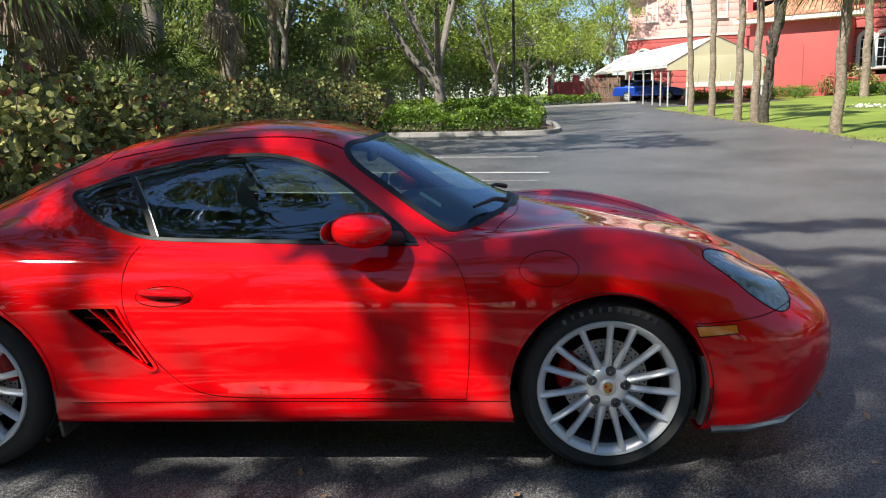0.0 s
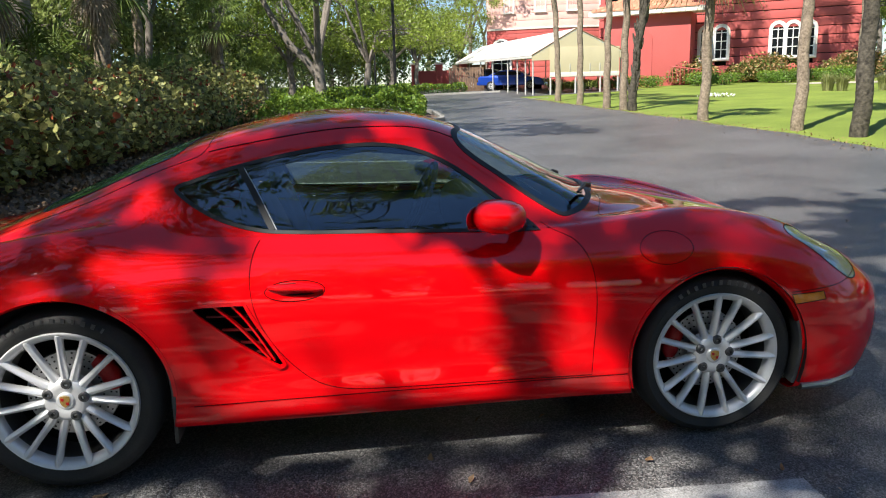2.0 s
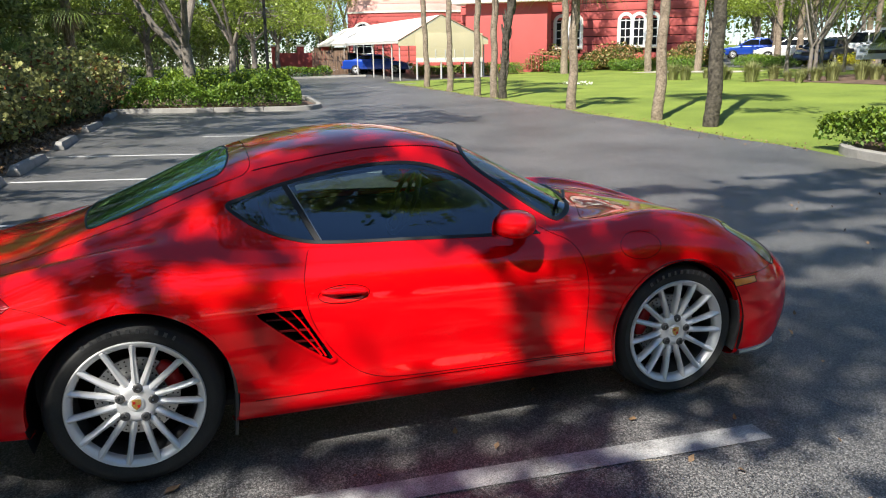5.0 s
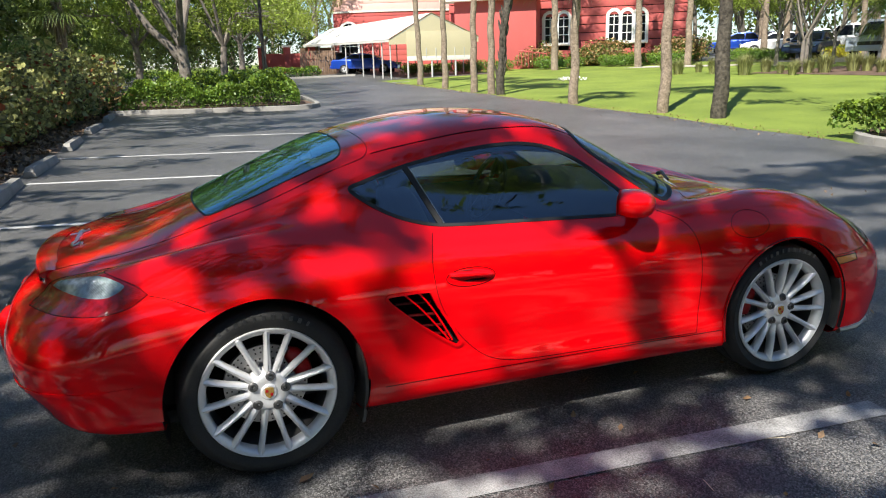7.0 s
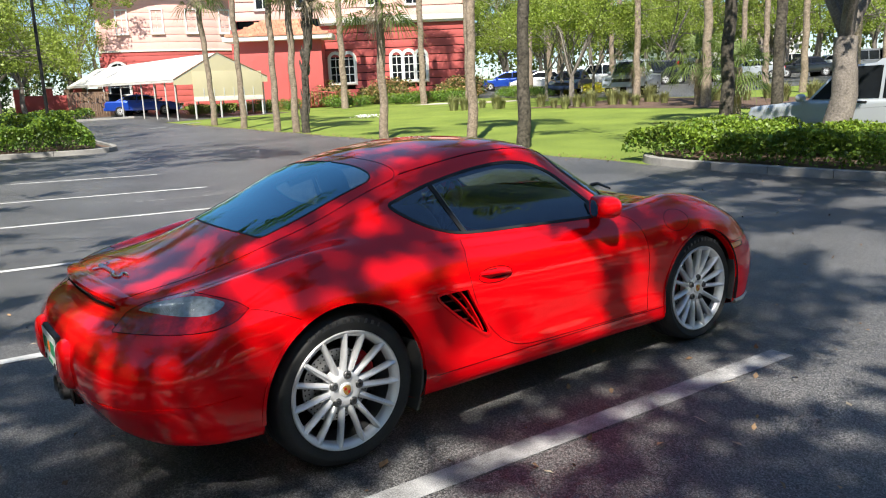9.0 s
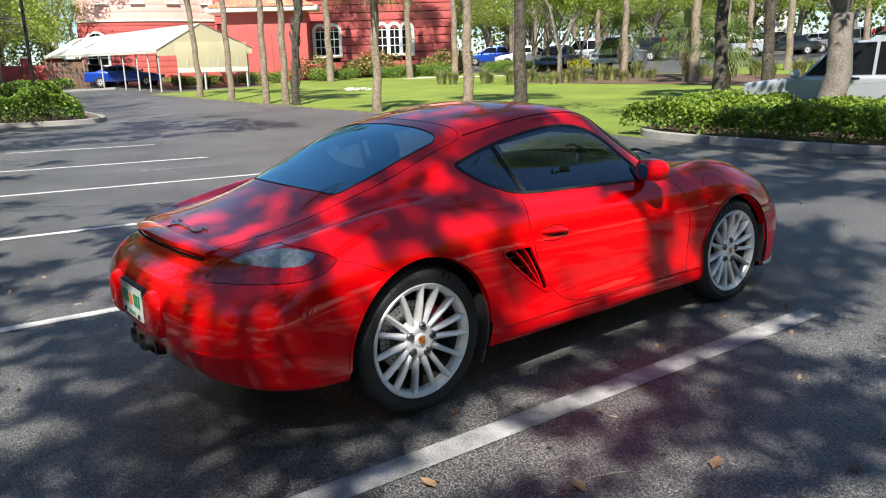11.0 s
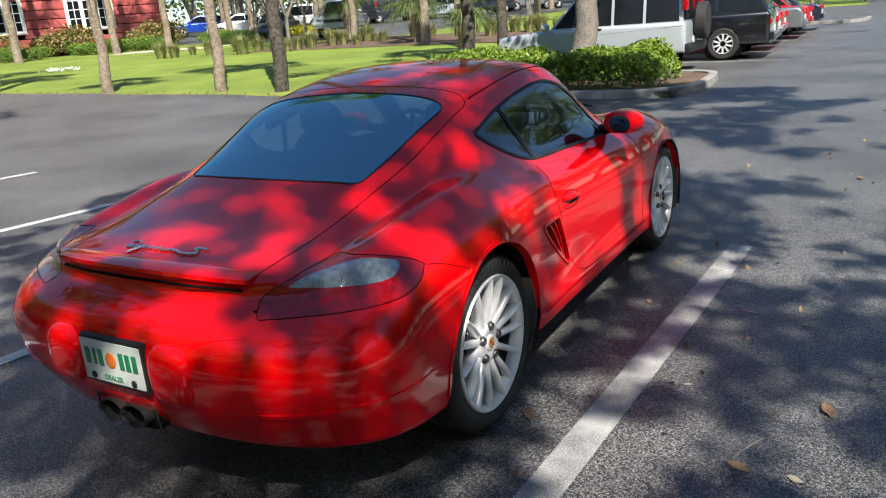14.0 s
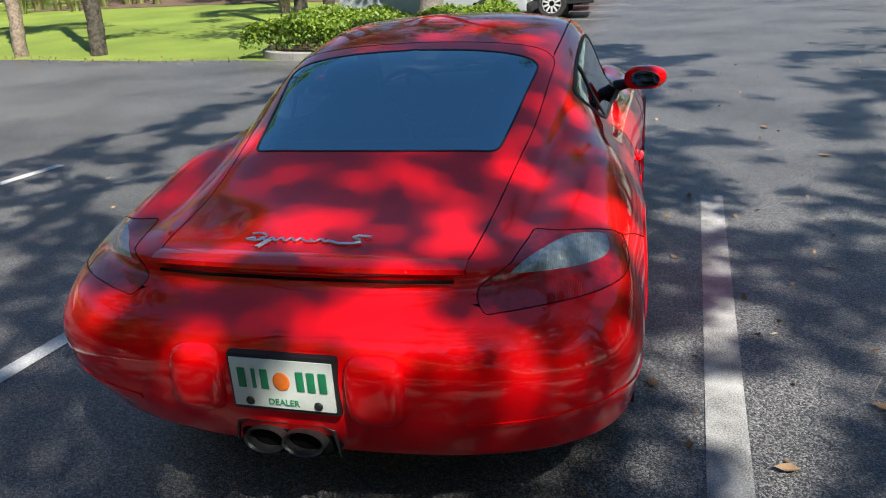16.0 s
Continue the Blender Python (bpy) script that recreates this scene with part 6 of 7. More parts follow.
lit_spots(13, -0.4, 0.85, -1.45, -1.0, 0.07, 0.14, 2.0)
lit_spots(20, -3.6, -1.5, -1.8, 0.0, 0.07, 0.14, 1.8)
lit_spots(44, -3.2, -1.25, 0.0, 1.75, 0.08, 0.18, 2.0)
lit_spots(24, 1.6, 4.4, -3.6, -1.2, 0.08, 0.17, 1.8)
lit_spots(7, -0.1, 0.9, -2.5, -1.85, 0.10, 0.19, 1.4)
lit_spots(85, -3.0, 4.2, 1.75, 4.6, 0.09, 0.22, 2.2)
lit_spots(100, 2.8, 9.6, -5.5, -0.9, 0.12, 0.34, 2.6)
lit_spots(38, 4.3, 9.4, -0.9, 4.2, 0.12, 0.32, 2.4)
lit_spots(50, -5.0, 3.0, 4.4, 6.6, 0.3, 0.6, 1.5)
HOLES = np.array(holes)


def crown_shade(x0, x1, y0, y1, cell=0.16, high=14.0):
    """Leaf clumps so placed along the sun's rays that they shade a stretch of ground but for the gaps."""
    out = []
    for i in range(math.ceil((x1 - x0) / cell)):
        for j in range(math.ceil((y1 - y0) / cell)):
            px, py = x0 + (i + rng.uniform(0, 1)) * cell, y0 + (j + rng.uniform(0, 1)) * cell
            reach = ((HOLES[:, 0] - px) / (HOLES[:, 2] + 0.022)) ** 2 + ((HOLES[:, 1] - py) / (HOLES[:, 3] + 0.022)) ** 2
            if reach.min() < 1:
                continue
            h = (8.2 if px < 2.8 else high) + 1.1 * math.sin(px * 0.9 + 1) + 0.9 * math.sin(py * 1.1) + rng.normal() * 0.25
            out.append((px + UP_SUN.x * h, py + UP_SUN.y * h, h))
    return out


def shade_trees(spots, clumps, seed, per=23, leaf=0.125, r=0.10, fork=6.0):
    """Spreading trees that share a canopy; each clump belongs to the nearest trunk."""
    rng = np.random.default_rng(seed)
    clumps = np.array(clumps)
    near = np.argmin([(clumps[:, 0] - x) ** 2 + (clumps[:, 1] - y) ** 2 for x, y in spots], 0)
    for k, (x, y) in enumerate(spots):
        mine = clumps[near == k] - [x, y, rise(x, y)]
        root = empty("tree", pose(x, y, rise(x, y)))
        tagged(root, "spreading tree with its crown shaped to shade the parking lot", "tree", "shade trees")
        bm = bmesh.new()
        top = Vector((0.15, 0.1, fork))
        tube_into(bm, [(0, 0, -0.1), (0, 0, 0.15), (0.05, 0.08, fork * 0.5), top], [0.34, 0.25, 0.22, 0.19], 12)
        for q in np.argsort(mine[:, 1])[rng.choice(max(len(mine) // 3, min(4, len(mine))), min(4, len(mine)), replace=False)]:
            c = Vector(mine[q])
            bend = top.lerp(c, 0.5) + Vector((rng.normal() * 0.3, rng.normal() * 0.3, 0.7))
            tube_into(bm, [top, top.lerp(bend, 0.5) + Vector((0, 0, 0.2)), bend, c], [0.06, 0.035, 0.02, 0.006], 6)
        part("trunk", bm, M["bark"], root)
        pts = (mine[:, None, :] + rng.normal(size=(len(mine), per, 3)) * r * np.array([0.6, 0.6, 0.5])).reshape(-1, 3)
        leaves("crown", pts, leaf, M["oak_leaf"], root, "oval", 0.35, seed + k, "stuff")


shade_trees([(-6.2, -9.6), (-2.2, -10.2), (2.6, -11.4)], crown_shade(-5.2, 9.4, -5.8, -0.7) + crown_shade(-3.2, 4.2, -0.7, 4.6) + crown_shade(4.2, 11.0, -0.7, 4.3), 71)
# unseen crowns added to dapple the far lane, with random gaps
holes = []
lit_spots(420, 9, 42, -8.0, 0.6, 0.3, 0.9, 2.6)
HOLES = np.array(holes)
shade_trees([(8.0, -11.8), (15.5, -11.8), (23.5, -11.8), (31.5, -11.8)], crown_shade(9.3, 40.0, -8.0, 0.2, 0.5, 7.0), 81, 11, 0.30, 0.36)

# crowns added out of view over the bays, to dapple them
holes = []
lit_spots(70, -2.6, 8.0, 13.2, 21.0, 0.15, 0.40, 3.0)
lit_spots(90, -3.0, 2.6, 4.6, 13.6, 0.2, 0.55, 3.0)
HOLES = np.array(holes)
shade_trees([(-6.3, 3.5), (-6.8, 9.2), (-5.4, 13.4)], crown_shade(-2.6, 7.2, 13.8, 20.4, 0.3, 9.0) + crown_shade(-2.9, 1.4, 4.8, 13.8, 0.3, 9.0), 91, 16, 0.20, 0.20)

# palms along the lawn
PALMS = [(10.78, 30.1, 0.125, (-0.055, 0.0), 5.7, "palm_bark", False), (10.45, 25.9, 0.115, (-0.02, 0.0), 7.8, "palm_bark", False), (10.28, 22.4, 0.115, (0.01, 0.0), 8.2, "palm_bark", False), (10.36, 21.0, 0.12, (0.012, 0.0), 5.0, "palm_bark", False), (10.44, 20.4, 0.13, (0.11, 0.0), 4.7, "palm_dark", True), (10.22, 15.0, 0.125, (0.012, 0.0), 3.75, "palm_bark", False), (10.48, 11.3, 0.115, (0.03, 0.01), 8.6, "palm_bark", False), (10.64, 9.6, 0.138, (0.02, 0.0), 9.4, "palm_dark", False),
         (18.6, 8.0, 0.15, (0.04, 0.01), 8.5, "palm_dark", False), (23.8, 13.8, 0.17, (0.0, 0.0), 7.5, "palm_bark", False), (15.0, 7.2, 0.15, (0.02, 0.0), 7.6, "palm_dark", False), (25.8, 18.7, 0.14, (0.01, 0), 8.2, "palm_bark", False)]
for i, (x, y, r, ln, h, bark, boots) in enumerate(PALMS):
    lab = "leaning palm trunk with old frond bases by the lawn" if boots else ("mottled dark palm trunk by the lawn" if bark == "palm_dark" else "tall fan palm with a pale ringed trunk by the lawn")
    put(fan_palm(lab, h, r, 80 + i, ln, 24, 1.05, 5 if i in (0, 3, 4, 5) else 3, bark, boots), x, y, 0)
FAR_PALM = fan_palm("far tall palm with a pale trunk", 9.0, 0.17, 99, (0.01, 0), 22, 1.2, 4)
put(FAR_PALM, 33.5, 31.0)
for x, y, sz in ((35.5, 34.0, 1.05), (37.0, 37.5, 1.1), (39.0, 40.0, 1.0), (36.0, 29.0, 0.9), (41.5, 33.0, 1.2), (44.0, 37.0, 1.1), (33.0, 15.0, 0.9), (36.0, 12.0, 1.0), (40.0, 16.0, 1.1), (26.5, 31.5, 1.0), (24.6, 33.4, 1.05), (20.8, 36.0, 1.1), (45.0, 24.0, 1.1), (52.0, 30.0, 1.2), (57.0, 22.0, 1.2)):
    again(FAR_PALM, x, y, R.uniform(0, 360), sz)

# right island and its tree
hedge("hedge", "bright green loose hedge in a kerbed island", 10.96, 1.25, 11.0, 6.15, 1.9, 0.52, 19000, 0.074, 17, "hedge_mid", bumps=0.22, lift=0.09, top_share=0.85)
hedge("hedge", "bright green loose hedge in a kerbed island", 12.1, 1.5, 12.1, 6.3, 1.3, 0.53, 11000, 0.076, 18, "hedge_mid", bumps=0.22, lift=0.09, top_share=0.85)
put(tree("grey rough-barked tree in the island hedge", 8.0, 0.20, 1.75, 4.0, 30, 190, 0.15, "oak_leaf", 22, (0.02, -0.10), 0.9), 12.25, 3.3, 60, 1.15, 0.09)


# ---- carport ----
def carport():
    x0, x1, y0, y1 = 11.35, 16.6, 37.2, 64.5
    z0 = rise(14, 45)
    root = empty("carport")
    tagged(root, "open carport with a cream canvas roof on white posts", "carport")
    eave, ridge = z0 + 1.90, z0 + 3.28
    xm = (x0 + x1) / 2 - 0.15
    for (xa, za), (xb, zb), nm in (((x0, eave), (xm, ridge), "roof"), ((xm, ridge), (x1, eave + 0.1), "roof")):
        bm = bmesh.new()
        verts = []
        n = 14
        for i in range(n + 1):
            y = y0 + (y1 - y0) * i / n
            for j in range(7):
                t = j / 6
                sag = 0.04 * math.sin(math.pi * t) + 0.02 * math.sin(i * 1.7) * math.sin(math.pi * t)
                verts.append((xa + (xb - xa) * t, y, za + (zb - za) * t - sag + 0.022 * (y - y0)))
        f = [(i * 7 + j, i * 7 + j + 1, i * 7 + j + 8, i * 7 + j + 7) for i in range(n) for j in range(6)]
        bm.from_mesh(raw("roof", verts, f))
        bmesh.ops.solidify(bm, geom=bm.faces, thickness=0.02)
        part(nm, bm, M["canvas_roof"], root, "taut off-white canvas")
    bm = bmesh.new()
    plate_into(bm, [(x0, eave - 0.28), (x0, eave), (xm, ridge), (x1, eave + 0.1), (x1, eave - 0.2)], 0.02, pose(0, y0, 0, 90))
    part("gable", bm, M["canvas"], root)
    part("end_panel", box(13.95 + 0.35, y0 - 0.03, z0 + 1.55, 3.9, 0.03, 1.5, 0.005), M["canvas"], root)
    for i in range(1, 7):
        part("panel_rib", box(12.35 + 0.56 * i, y0 - 0.055, z0 + 1.15, 0.04, 0.03, 0.55, 0.004), M["steel_post"], root)
    part("gable_trim", tube([(x0, y0 - 0.02, eave), (xm, y0 - 0.02, ridge), (x1, y0 - 0.02, eave + 0.1)], 0.035, 6), M["wood_fence"], root)
    part("gable_rail", box(14.3, y0 - 0.05, z0 + 0.86, 3.9, 0.03, 0.24, 0.005), M["canvas_roof"], root)
    part("valance", box(x0 + 0.02, (y0 + y1) / 2, eave - 0.06, 0.02, y1 - y0, 0.16, 0, Matrix.Translation((0, y0, eave)) @ Euler((math.atan(0.022), 0, 0)).to_matrix().to_4x4() @ Matrix.Translation((0, -y0, -eave))), M["canvas_roof"], root)
    part("back_wall", box(x0 + 1.2, y1 - 0.1, z0 + 1.3, 3.0, 0.06, 2.0), M["wood_fence"], root)
    for y in (37.5, 39.2, 41.2, 43.8, 48.5, 53.0, 58.0):
        for x in (x0 + 0.15, x1 - 0.15):
            part("post", tube([(x, y, rise(x, y) - 0.1), (x, y, eave - 0.02 + 0.022 * (y - y0))], 0.04, 8), M["steel_post"], root)
    for x in (12.4, 13.8, 15.2, 16.2):
        part("post", tube([(x, y0, rise(x, y0) - 0.1), (x, y0, z0 + 0.9)], 0.05, 8), M["steel_post"], root)
    for y in np.linspace(y0, y1, 8):
        part("rafter", tube([(x0, y, eave - 0.06 + 0.022 * (y - y0)), (xm, y, ridge - 0.08 + 0.022 * (y - y0)), (x1, y, eave + 0.022 * (y - y0))], 0.03, 6), M["steel_post"], root)


carport()


# ---- the red building ----
BX, BY = 30.3, 36.2
BZ = rise(BX, BY)
BM = Matrix(((0.82, 0.572, 0, BX), (-0.572, 0.82, 0, BY), (0, 0, 1, BZ), (0, 0, 0, 1)))


def boards(root, x0, x1, z0, z1, course, holes, material, y=0.0, thick=0.3, gap=0.05, along="x", name="siding_board"):
    """A wall of level boards with its openings left out."""
    n = max(1, round((z1 - z0) / course))
    for i in range(n):
        a, b = z0 + (z1 - z0) * i / n, z0 + (z1 - z0) * (i + 1) / n
        spans = [(x0, x1)]
        for hx0, hx1, hz0, hz1 in holes:
            if hz0 < b - 0.02 and hz1 > a + 0.02:
                spans = [q for s0, s1 in spans for q in ((s0, min(s1, hx0)), (max(s0, hx1), s1)) if q[1] - q[0] > 0.02]
        for s0, s1 in spans:
            if along == "x":
                bm = box((s0 + s1) / 2, y + thick / 2, (a + b) / 2, s1 - s0, thick, b - a - gap, 0.012)
            else:
                bm = box(y - thick / 2, (s0 + s1) / 2, (a + b) / 2, thick, s1 - s0, b - a - gap, 0.012)
            part(name, bm, material, root)


def arched_window(parent, cx, z0, wide, high, m=None, y=0.0, arch=True):
    """A white-framed window with bars; m places it when it is on another wall."""
    m = m or Matrix.Identity(4)
    w = empty("window")
    w.parent = parent
    w.matrix_basis = m @ pose(cx, y, z0)
    h2 = wide / 2
    spring = high - (h2 if arch else 0)
    arc = [(h2 * math.cos(a), spring + h2 * math.sin(a)) for a in np.linspace(0, math.pi, 13)] if arch else [(h2, high), (-h2, high)]
    outer = [((h2 + 0.10) * math.cos(a), spring + (h2 + 0.10) * math.sin(a)) for a in np.linspace(0, math.pi, 13)] if arch else [(h2 + 0.1, high + 0.1), (-h2 - 0.1, high + 0.1)]
    pane = bmesh.new()
    plate_into(pane, [(-h2, 0), (h2, 0)] + arc, 0.02, pose(0, 0.10, 0, 90))
    part("pane", pane, M["dark_pane"], w, "dark reflecting pane", False)
    bm = bmesh.new()
    i_line, o_line = [(-h2, 0), (h2, 0)] + arc, [(-h2 - 0.1, -0.1), (h2 + 0.1, -0.1)] + outer
    n = len(i_line)
    fr = [[bm.verts.new((x, yy, z)) for x, z in ln] for ln, yy in ((o_line, 0.06), (o_line, -0.05), (i_line, -0.05), (i_line, 0.10))]
    for a, b in zip(fr, fr[1:]):
        for i in range(n):
            bm.faces.new((a[i], a[(i + 1) % n], b[(i + 1) % n], b[i]))
    bmesh.ops.recalc_face_normals(bm, faces=bm.faces)
    part("window_frame", bm, M["white_frame"], w, "white frame", False)
    if arch:
        wide_line = [(-h2 - 0.2, -0.2), (h2 + 0.2, -0.2)] + [((h2 + 0.2) * math.cos(a), spring + (h2 + 0.2) * math.sin(a)) for a in np.linspace(0, math.pi, 13)]
        sm = bmesh.new()
        fr = [[sm.verts.new((x, yy, z)) for x, z in ln] for ln, yy in ((wide_line, 0.05), (wide_line, -0.03), (o_line, -0.03), (o_line, 0.05))]
        for a, b in zip(fr, fr[1:]):
            for i in range(n):
                sm.faces.new((a[i], a[(i + 1) % n], b[(i + 1) % n], b[i]))
        bmesh.ops.recalc_face_normals(sm, faces=sm.faces)
        part("window_surround", sm, M["trim"], w, "cream rendered surround", False)
    part("glazing_bar", box(0, 0.06, high / 2, 0.05, 0.04, high, 0.004), M["white_frame"], w)
    for k in (1, 2, 3):
        part("glazing_bar", box(0, 0.06, spring * k / 3, wide, 0.04, 0.045, 0.004), M["white_frame"], w)
    part("window_sill", box(0, -0.07, -0.12, wide + 0.3, 0.14, 0.08, 0.01), M["trim"], w)


def building():
    root = empty("building", BM)
    tagged(root, "two-storey building with red and pink walls and white arched windows", "building")
    low = 4.95
    tri = [(-5.00, -4.36), (-4.20, -3.56), (-3.40, -2.76)]
    dbl = [(-9.00, -8.32), (-8.14, -7.46)]
    holes = [(a, b, 1.35, 2.95) for a, b in tri + dbl]
    boards(root, -15.3, 0, -0.6, low, 0.50, holes, M["red_wall"])
    part("backing", box(-7.7, 0.9, 4.5, 14.8, 0.04, 10.4), M["dark_pane"], root)
    for a, b in tri + dbl:
        arched_window(root, (a + b) / 2, 1.35, b - a - 0.06, 1.78)
    # cornice and upper storey
    for z, d, h in ((low + 0.06, 0.34, 0.14), (low + 0.22, 0.46, 0.20), (low + 0.40, 0.40, 0.12)):
        part("cornice", box(-4.6, -d / 2 + 0.15, z, 9.8, d, h, 0.02), M["trim"], root)
    up_holes = [(-11.0, -10.1, 6.2, 8.2), (-13.6, -12.7, 6.2, 8.2)] + [(-3.9, -3.0, 6.2, 8.0), (-6.4, -5.5, 6.2, 8.0)]
    boards(root, -15.3, -0.0, low + 0.5, 9.6, 0.62, up_holes, M["pink_wall"], 0.35)
    for a, b, z0, z1 in up_holes:
        arched_window(root, (a + b) / 2, z0, b - a - 0.05, z1 - z0 - 0.05, None, 0.35, False)
    part("eaves", box(-7.65, 0.2, 9.75, 16.8, 1.8, 0.3, 0.03), M["trim"], root)
    # hipped roof
    verts = [(-16.1, -0.9, 9.9), (0.8, -0.9, 9.9), (0.8, 14.5, 9.9), (-16.1, 14.5, 9.9), (-9, 6.8, 13.0), (-6, 6.8, 13.0)]
    part("roof", raw("roof", verts, [(0, 1, 5, 4), (1, 2, 5), (2, 3, 4, 5), (3, 0, 4)]), M["roof_tile"], root, "clay tile roof", False)
    # the end wall, and the far walls that close it
    holes = [(3.0, 3.8, 0.6, 3.3), (4.6, 5.4, 0.6, 3.3), (9.0, 9.9, 1.2, 3.3)]
    boards(root, 0.3, 14, -0.6, low, 0.50, holes, M["red_wall"], 0.0, 0.3, 0.05, "y")
    boards(root, 0.3, 14, low + 0.5, 9.6, 0.62, [], M["pink_wall"], -0.3, 0.3, 0.05, "y")
    part("backing", box(-0.5, 7, 4.5, 0.04, 13, 10.2), M["dark_pane"], root)
    turn = pose(0, 0, 0, 0, 0, 90)
    for a, b, z0, z1 in holes:
        arched_window(root, (a + b) / 2, z0, b - a - 0.05, z1 - z0 - 0.05, turn, 0.0, b > 9)
    part("cornice", box(0.12, 7, low + 0.25, 0.5, 14.6, 0.36, 0.02), M["trim"], root)
    part("rear_wall", box(-7.65, 14.15, 4.5, 15.3, 0.3, 10.2), M["pink_wall"], root)
    part("end_wall", box(-15.15, 7.15, 4.5, 0.3, 13.7, 10.2), M["red_wall"], root)
    # porch with a tiled lean-to roof
    porch = part("porch", box(-11.9, -1.6, 1.75, 5.2, 0.3, 4.7, 0.02), M["red_wall"], root)
    bm = porch.data
    for x, wide in ((-9.45, 0.3), (-14.35, 0.3)):
        part("porch_side", box(x, -0.75, 1.75, wide, 1.4, 4.7, 0.02), M["red_wall"], porch)
    arch = bmesh.new()
    plate_into(arch, [(-1.1, 0), (1.1, 0), (1.1, 2.3)] + [(1.1 * math.cos(a), 2.3 + 0.6 * math.sin(a)) for a in np.linspace(0.2, math.pi - 0.2, 9)] + [(-1.1, 2.3)], 0.05, pose(-12.6, -1.74, 0.3, 90))
    part("porch_door", arch, M["red_wall"], porch, "deep red arched recess")
    part("porch_cornice", box(-11.9, -1.5, 4.15, 6.8, 1.7, 0.30, 0.03), M["trim"], porch)
    for j in range(7):
        for i in range(22):
            x = -15.0 + 0.29 * i + (0.1 if j % 2 else 0)
            if x < -15.0 + 0.30 * j or x > -8.8 - 0.30 * j:
                continue
            bm = box(0, 0, 0, 0.27, 0.36, 0.05, 0.015)
            bmesh.ops.transform(bm, matrix=pose(x, -2.2 + 0.30 * j, 4.38 + 0.16 * j, 28, 0, 0), verts=bm.verts)
            part("roof_tile", bm, M["roof_tile"], porch)
    part("roof_deck", raw("roof_deck", [(-15.1, -2.4, 4.27), (-8.7, -2.4, 4.27), (-10.6, -0.1, 5.43), (-13.2, -0.1, 5.43)], [(0, 1, 2, 3)]), M["roof_tile"], porch, "", False)
    # steps' railing
    rail = empty("railing", BM @ pose(-10.2, -3.2, 0))
    tagged(rail, "red metal stair railing by the porch", "railing")
    for i in range(9):
        part("baluster", tube([(0.22 * i, 0, -0.05), (0.22 * i, 0, 0.9 - 0.03 * i)], 0.018, 6), M["red_wall"], rail)
    part("handrail", tube([(0, 0, 0.9), (1.76, 0, 0.66)], 0.03, 8), M["red_wall"], rail)


building()


def wing():
    """The set-back wing, whose front bows out a little."""
    root = empty("building", Matrix.Translation((21.0, 66.0, rise(21, 66))) @ Euler((0, 0, radians(-16))).to_matrix().to_4x4())
    tagged(root, "set-back wing of a building, red below and pale pink above", "building")
    n = 9
    arc = [(-6.4 + 12.8 * i / n, -1.3 * math.cos(math.pi * (i / n - 0.5)) ** 1.0) for i in range(n + 1)]
    for (xa, ya), (xb, yb) in zip(arc, arc[1:]):
        ln, a = math.hypot(xb - xa, yb - ya), math.degrees(math.atan2(yb - ya, xb - xa))
        m = pose((xa + xb) / 2, (ya + yb) / 2, 0, 0, 0, a)
        for z in np.arange(-0.6, 4.7, 0.5):
            part("siding_board", box(0, 0.15, z + 0.25, ln + 0.02, 0.3, 0.475, 0.01, m), M["red_wall"], root)
        for z in np.arange(4.9, 9.8, 0.62):
            part("siding_board", box(0, 0.17, z + 0.31, ln + 0.02, 0.3, 0.595, 0.01, m), M["pink_wall"], root)
        part("band", box(0, 0.10, 4.82, ln + 0.04, 0.36, 0.16, 0.02, m), M["trim"], root)
    for i in (1, 3, 5, 7):
        (xa, ya), (xb, yb) = arc[i], arc[i + 1]
        a = math.degrees(math.atan2(yb - ya, xb - xa))
        arched_window(root, 0, 6.3, 0.85, 1.9, pose((xa + xb) / 2, (ya + yb) / 2, 0, 0, 0, a), -0.02, False)
    arched_window(root, 0, 1.2, 1.6, 2.6, pose(-5.0, -0.6, 0, 0, 0, -14), -0.02, True)
    part("block", box(0, 5.3, 4.6, 12.4, 9.6, 10.4), M["pink_wall"], root)
    part("eaves", box(0, 4.5, 9.95, 14.2, 13.2, 0.3, 0.03), M["trim"], root)


wing()
# red garden wall and fence past the carport
gw = part("garden_wall", box(0, 0, 0.8, 4.4, 0.3, 1.7, 0.02), M["red_wall"])
gw.matrix_basis = pose(9.6, 62.5, rise(8, 62), 0, 0, 0)
tagged(gw, "low red rendered wall far along the drive", "wall")
for i in range(3):
    gp = part("wall_pier", box(0, 0, 1.05, 0.55, 0.5, 2.2, 0.02), M["red_wall"], gw)
    gp.location = (-2.1 + 2.1 * i, -0.1, 0)
    part("pier_cap", box(0, 0, 2.22, 0.75, 0.7, 0.16, 0.03), M["trim"], gp)
fence = empty("fence", pose(9.0, 52.0, rise(10, 52)))
tagged(fence, "brown slatted wooden fence beside the carport", "fence")
for i in range(20):
    part("slat", box(0.13 * i, 0.02 * (i % 2), 0.85, 0.11, 0.03, 1.75, 0.005), M["wood_fence"], fence)

# planting before the building
LOWB = shrub("low clipped green bush before the building", 0.95, 0.8, 1900, 0.09, "hedge_mid", 91, "hedge_new", 0.75, "oval", 9, "shrub", True)
COPB = shrub("tall copper-leaved bush before the building", 1.25, 1.9, 1700, 0.16, "copper_leaf", 92, "oak_leaf", 0.45)
YELB = shrub("bright yellow-green low bush", 0.9, 0.7, 1300, 0.11, "yellow_leaf", 93, "hedge_new", 0.4, "oval", 9, "shrub", True)


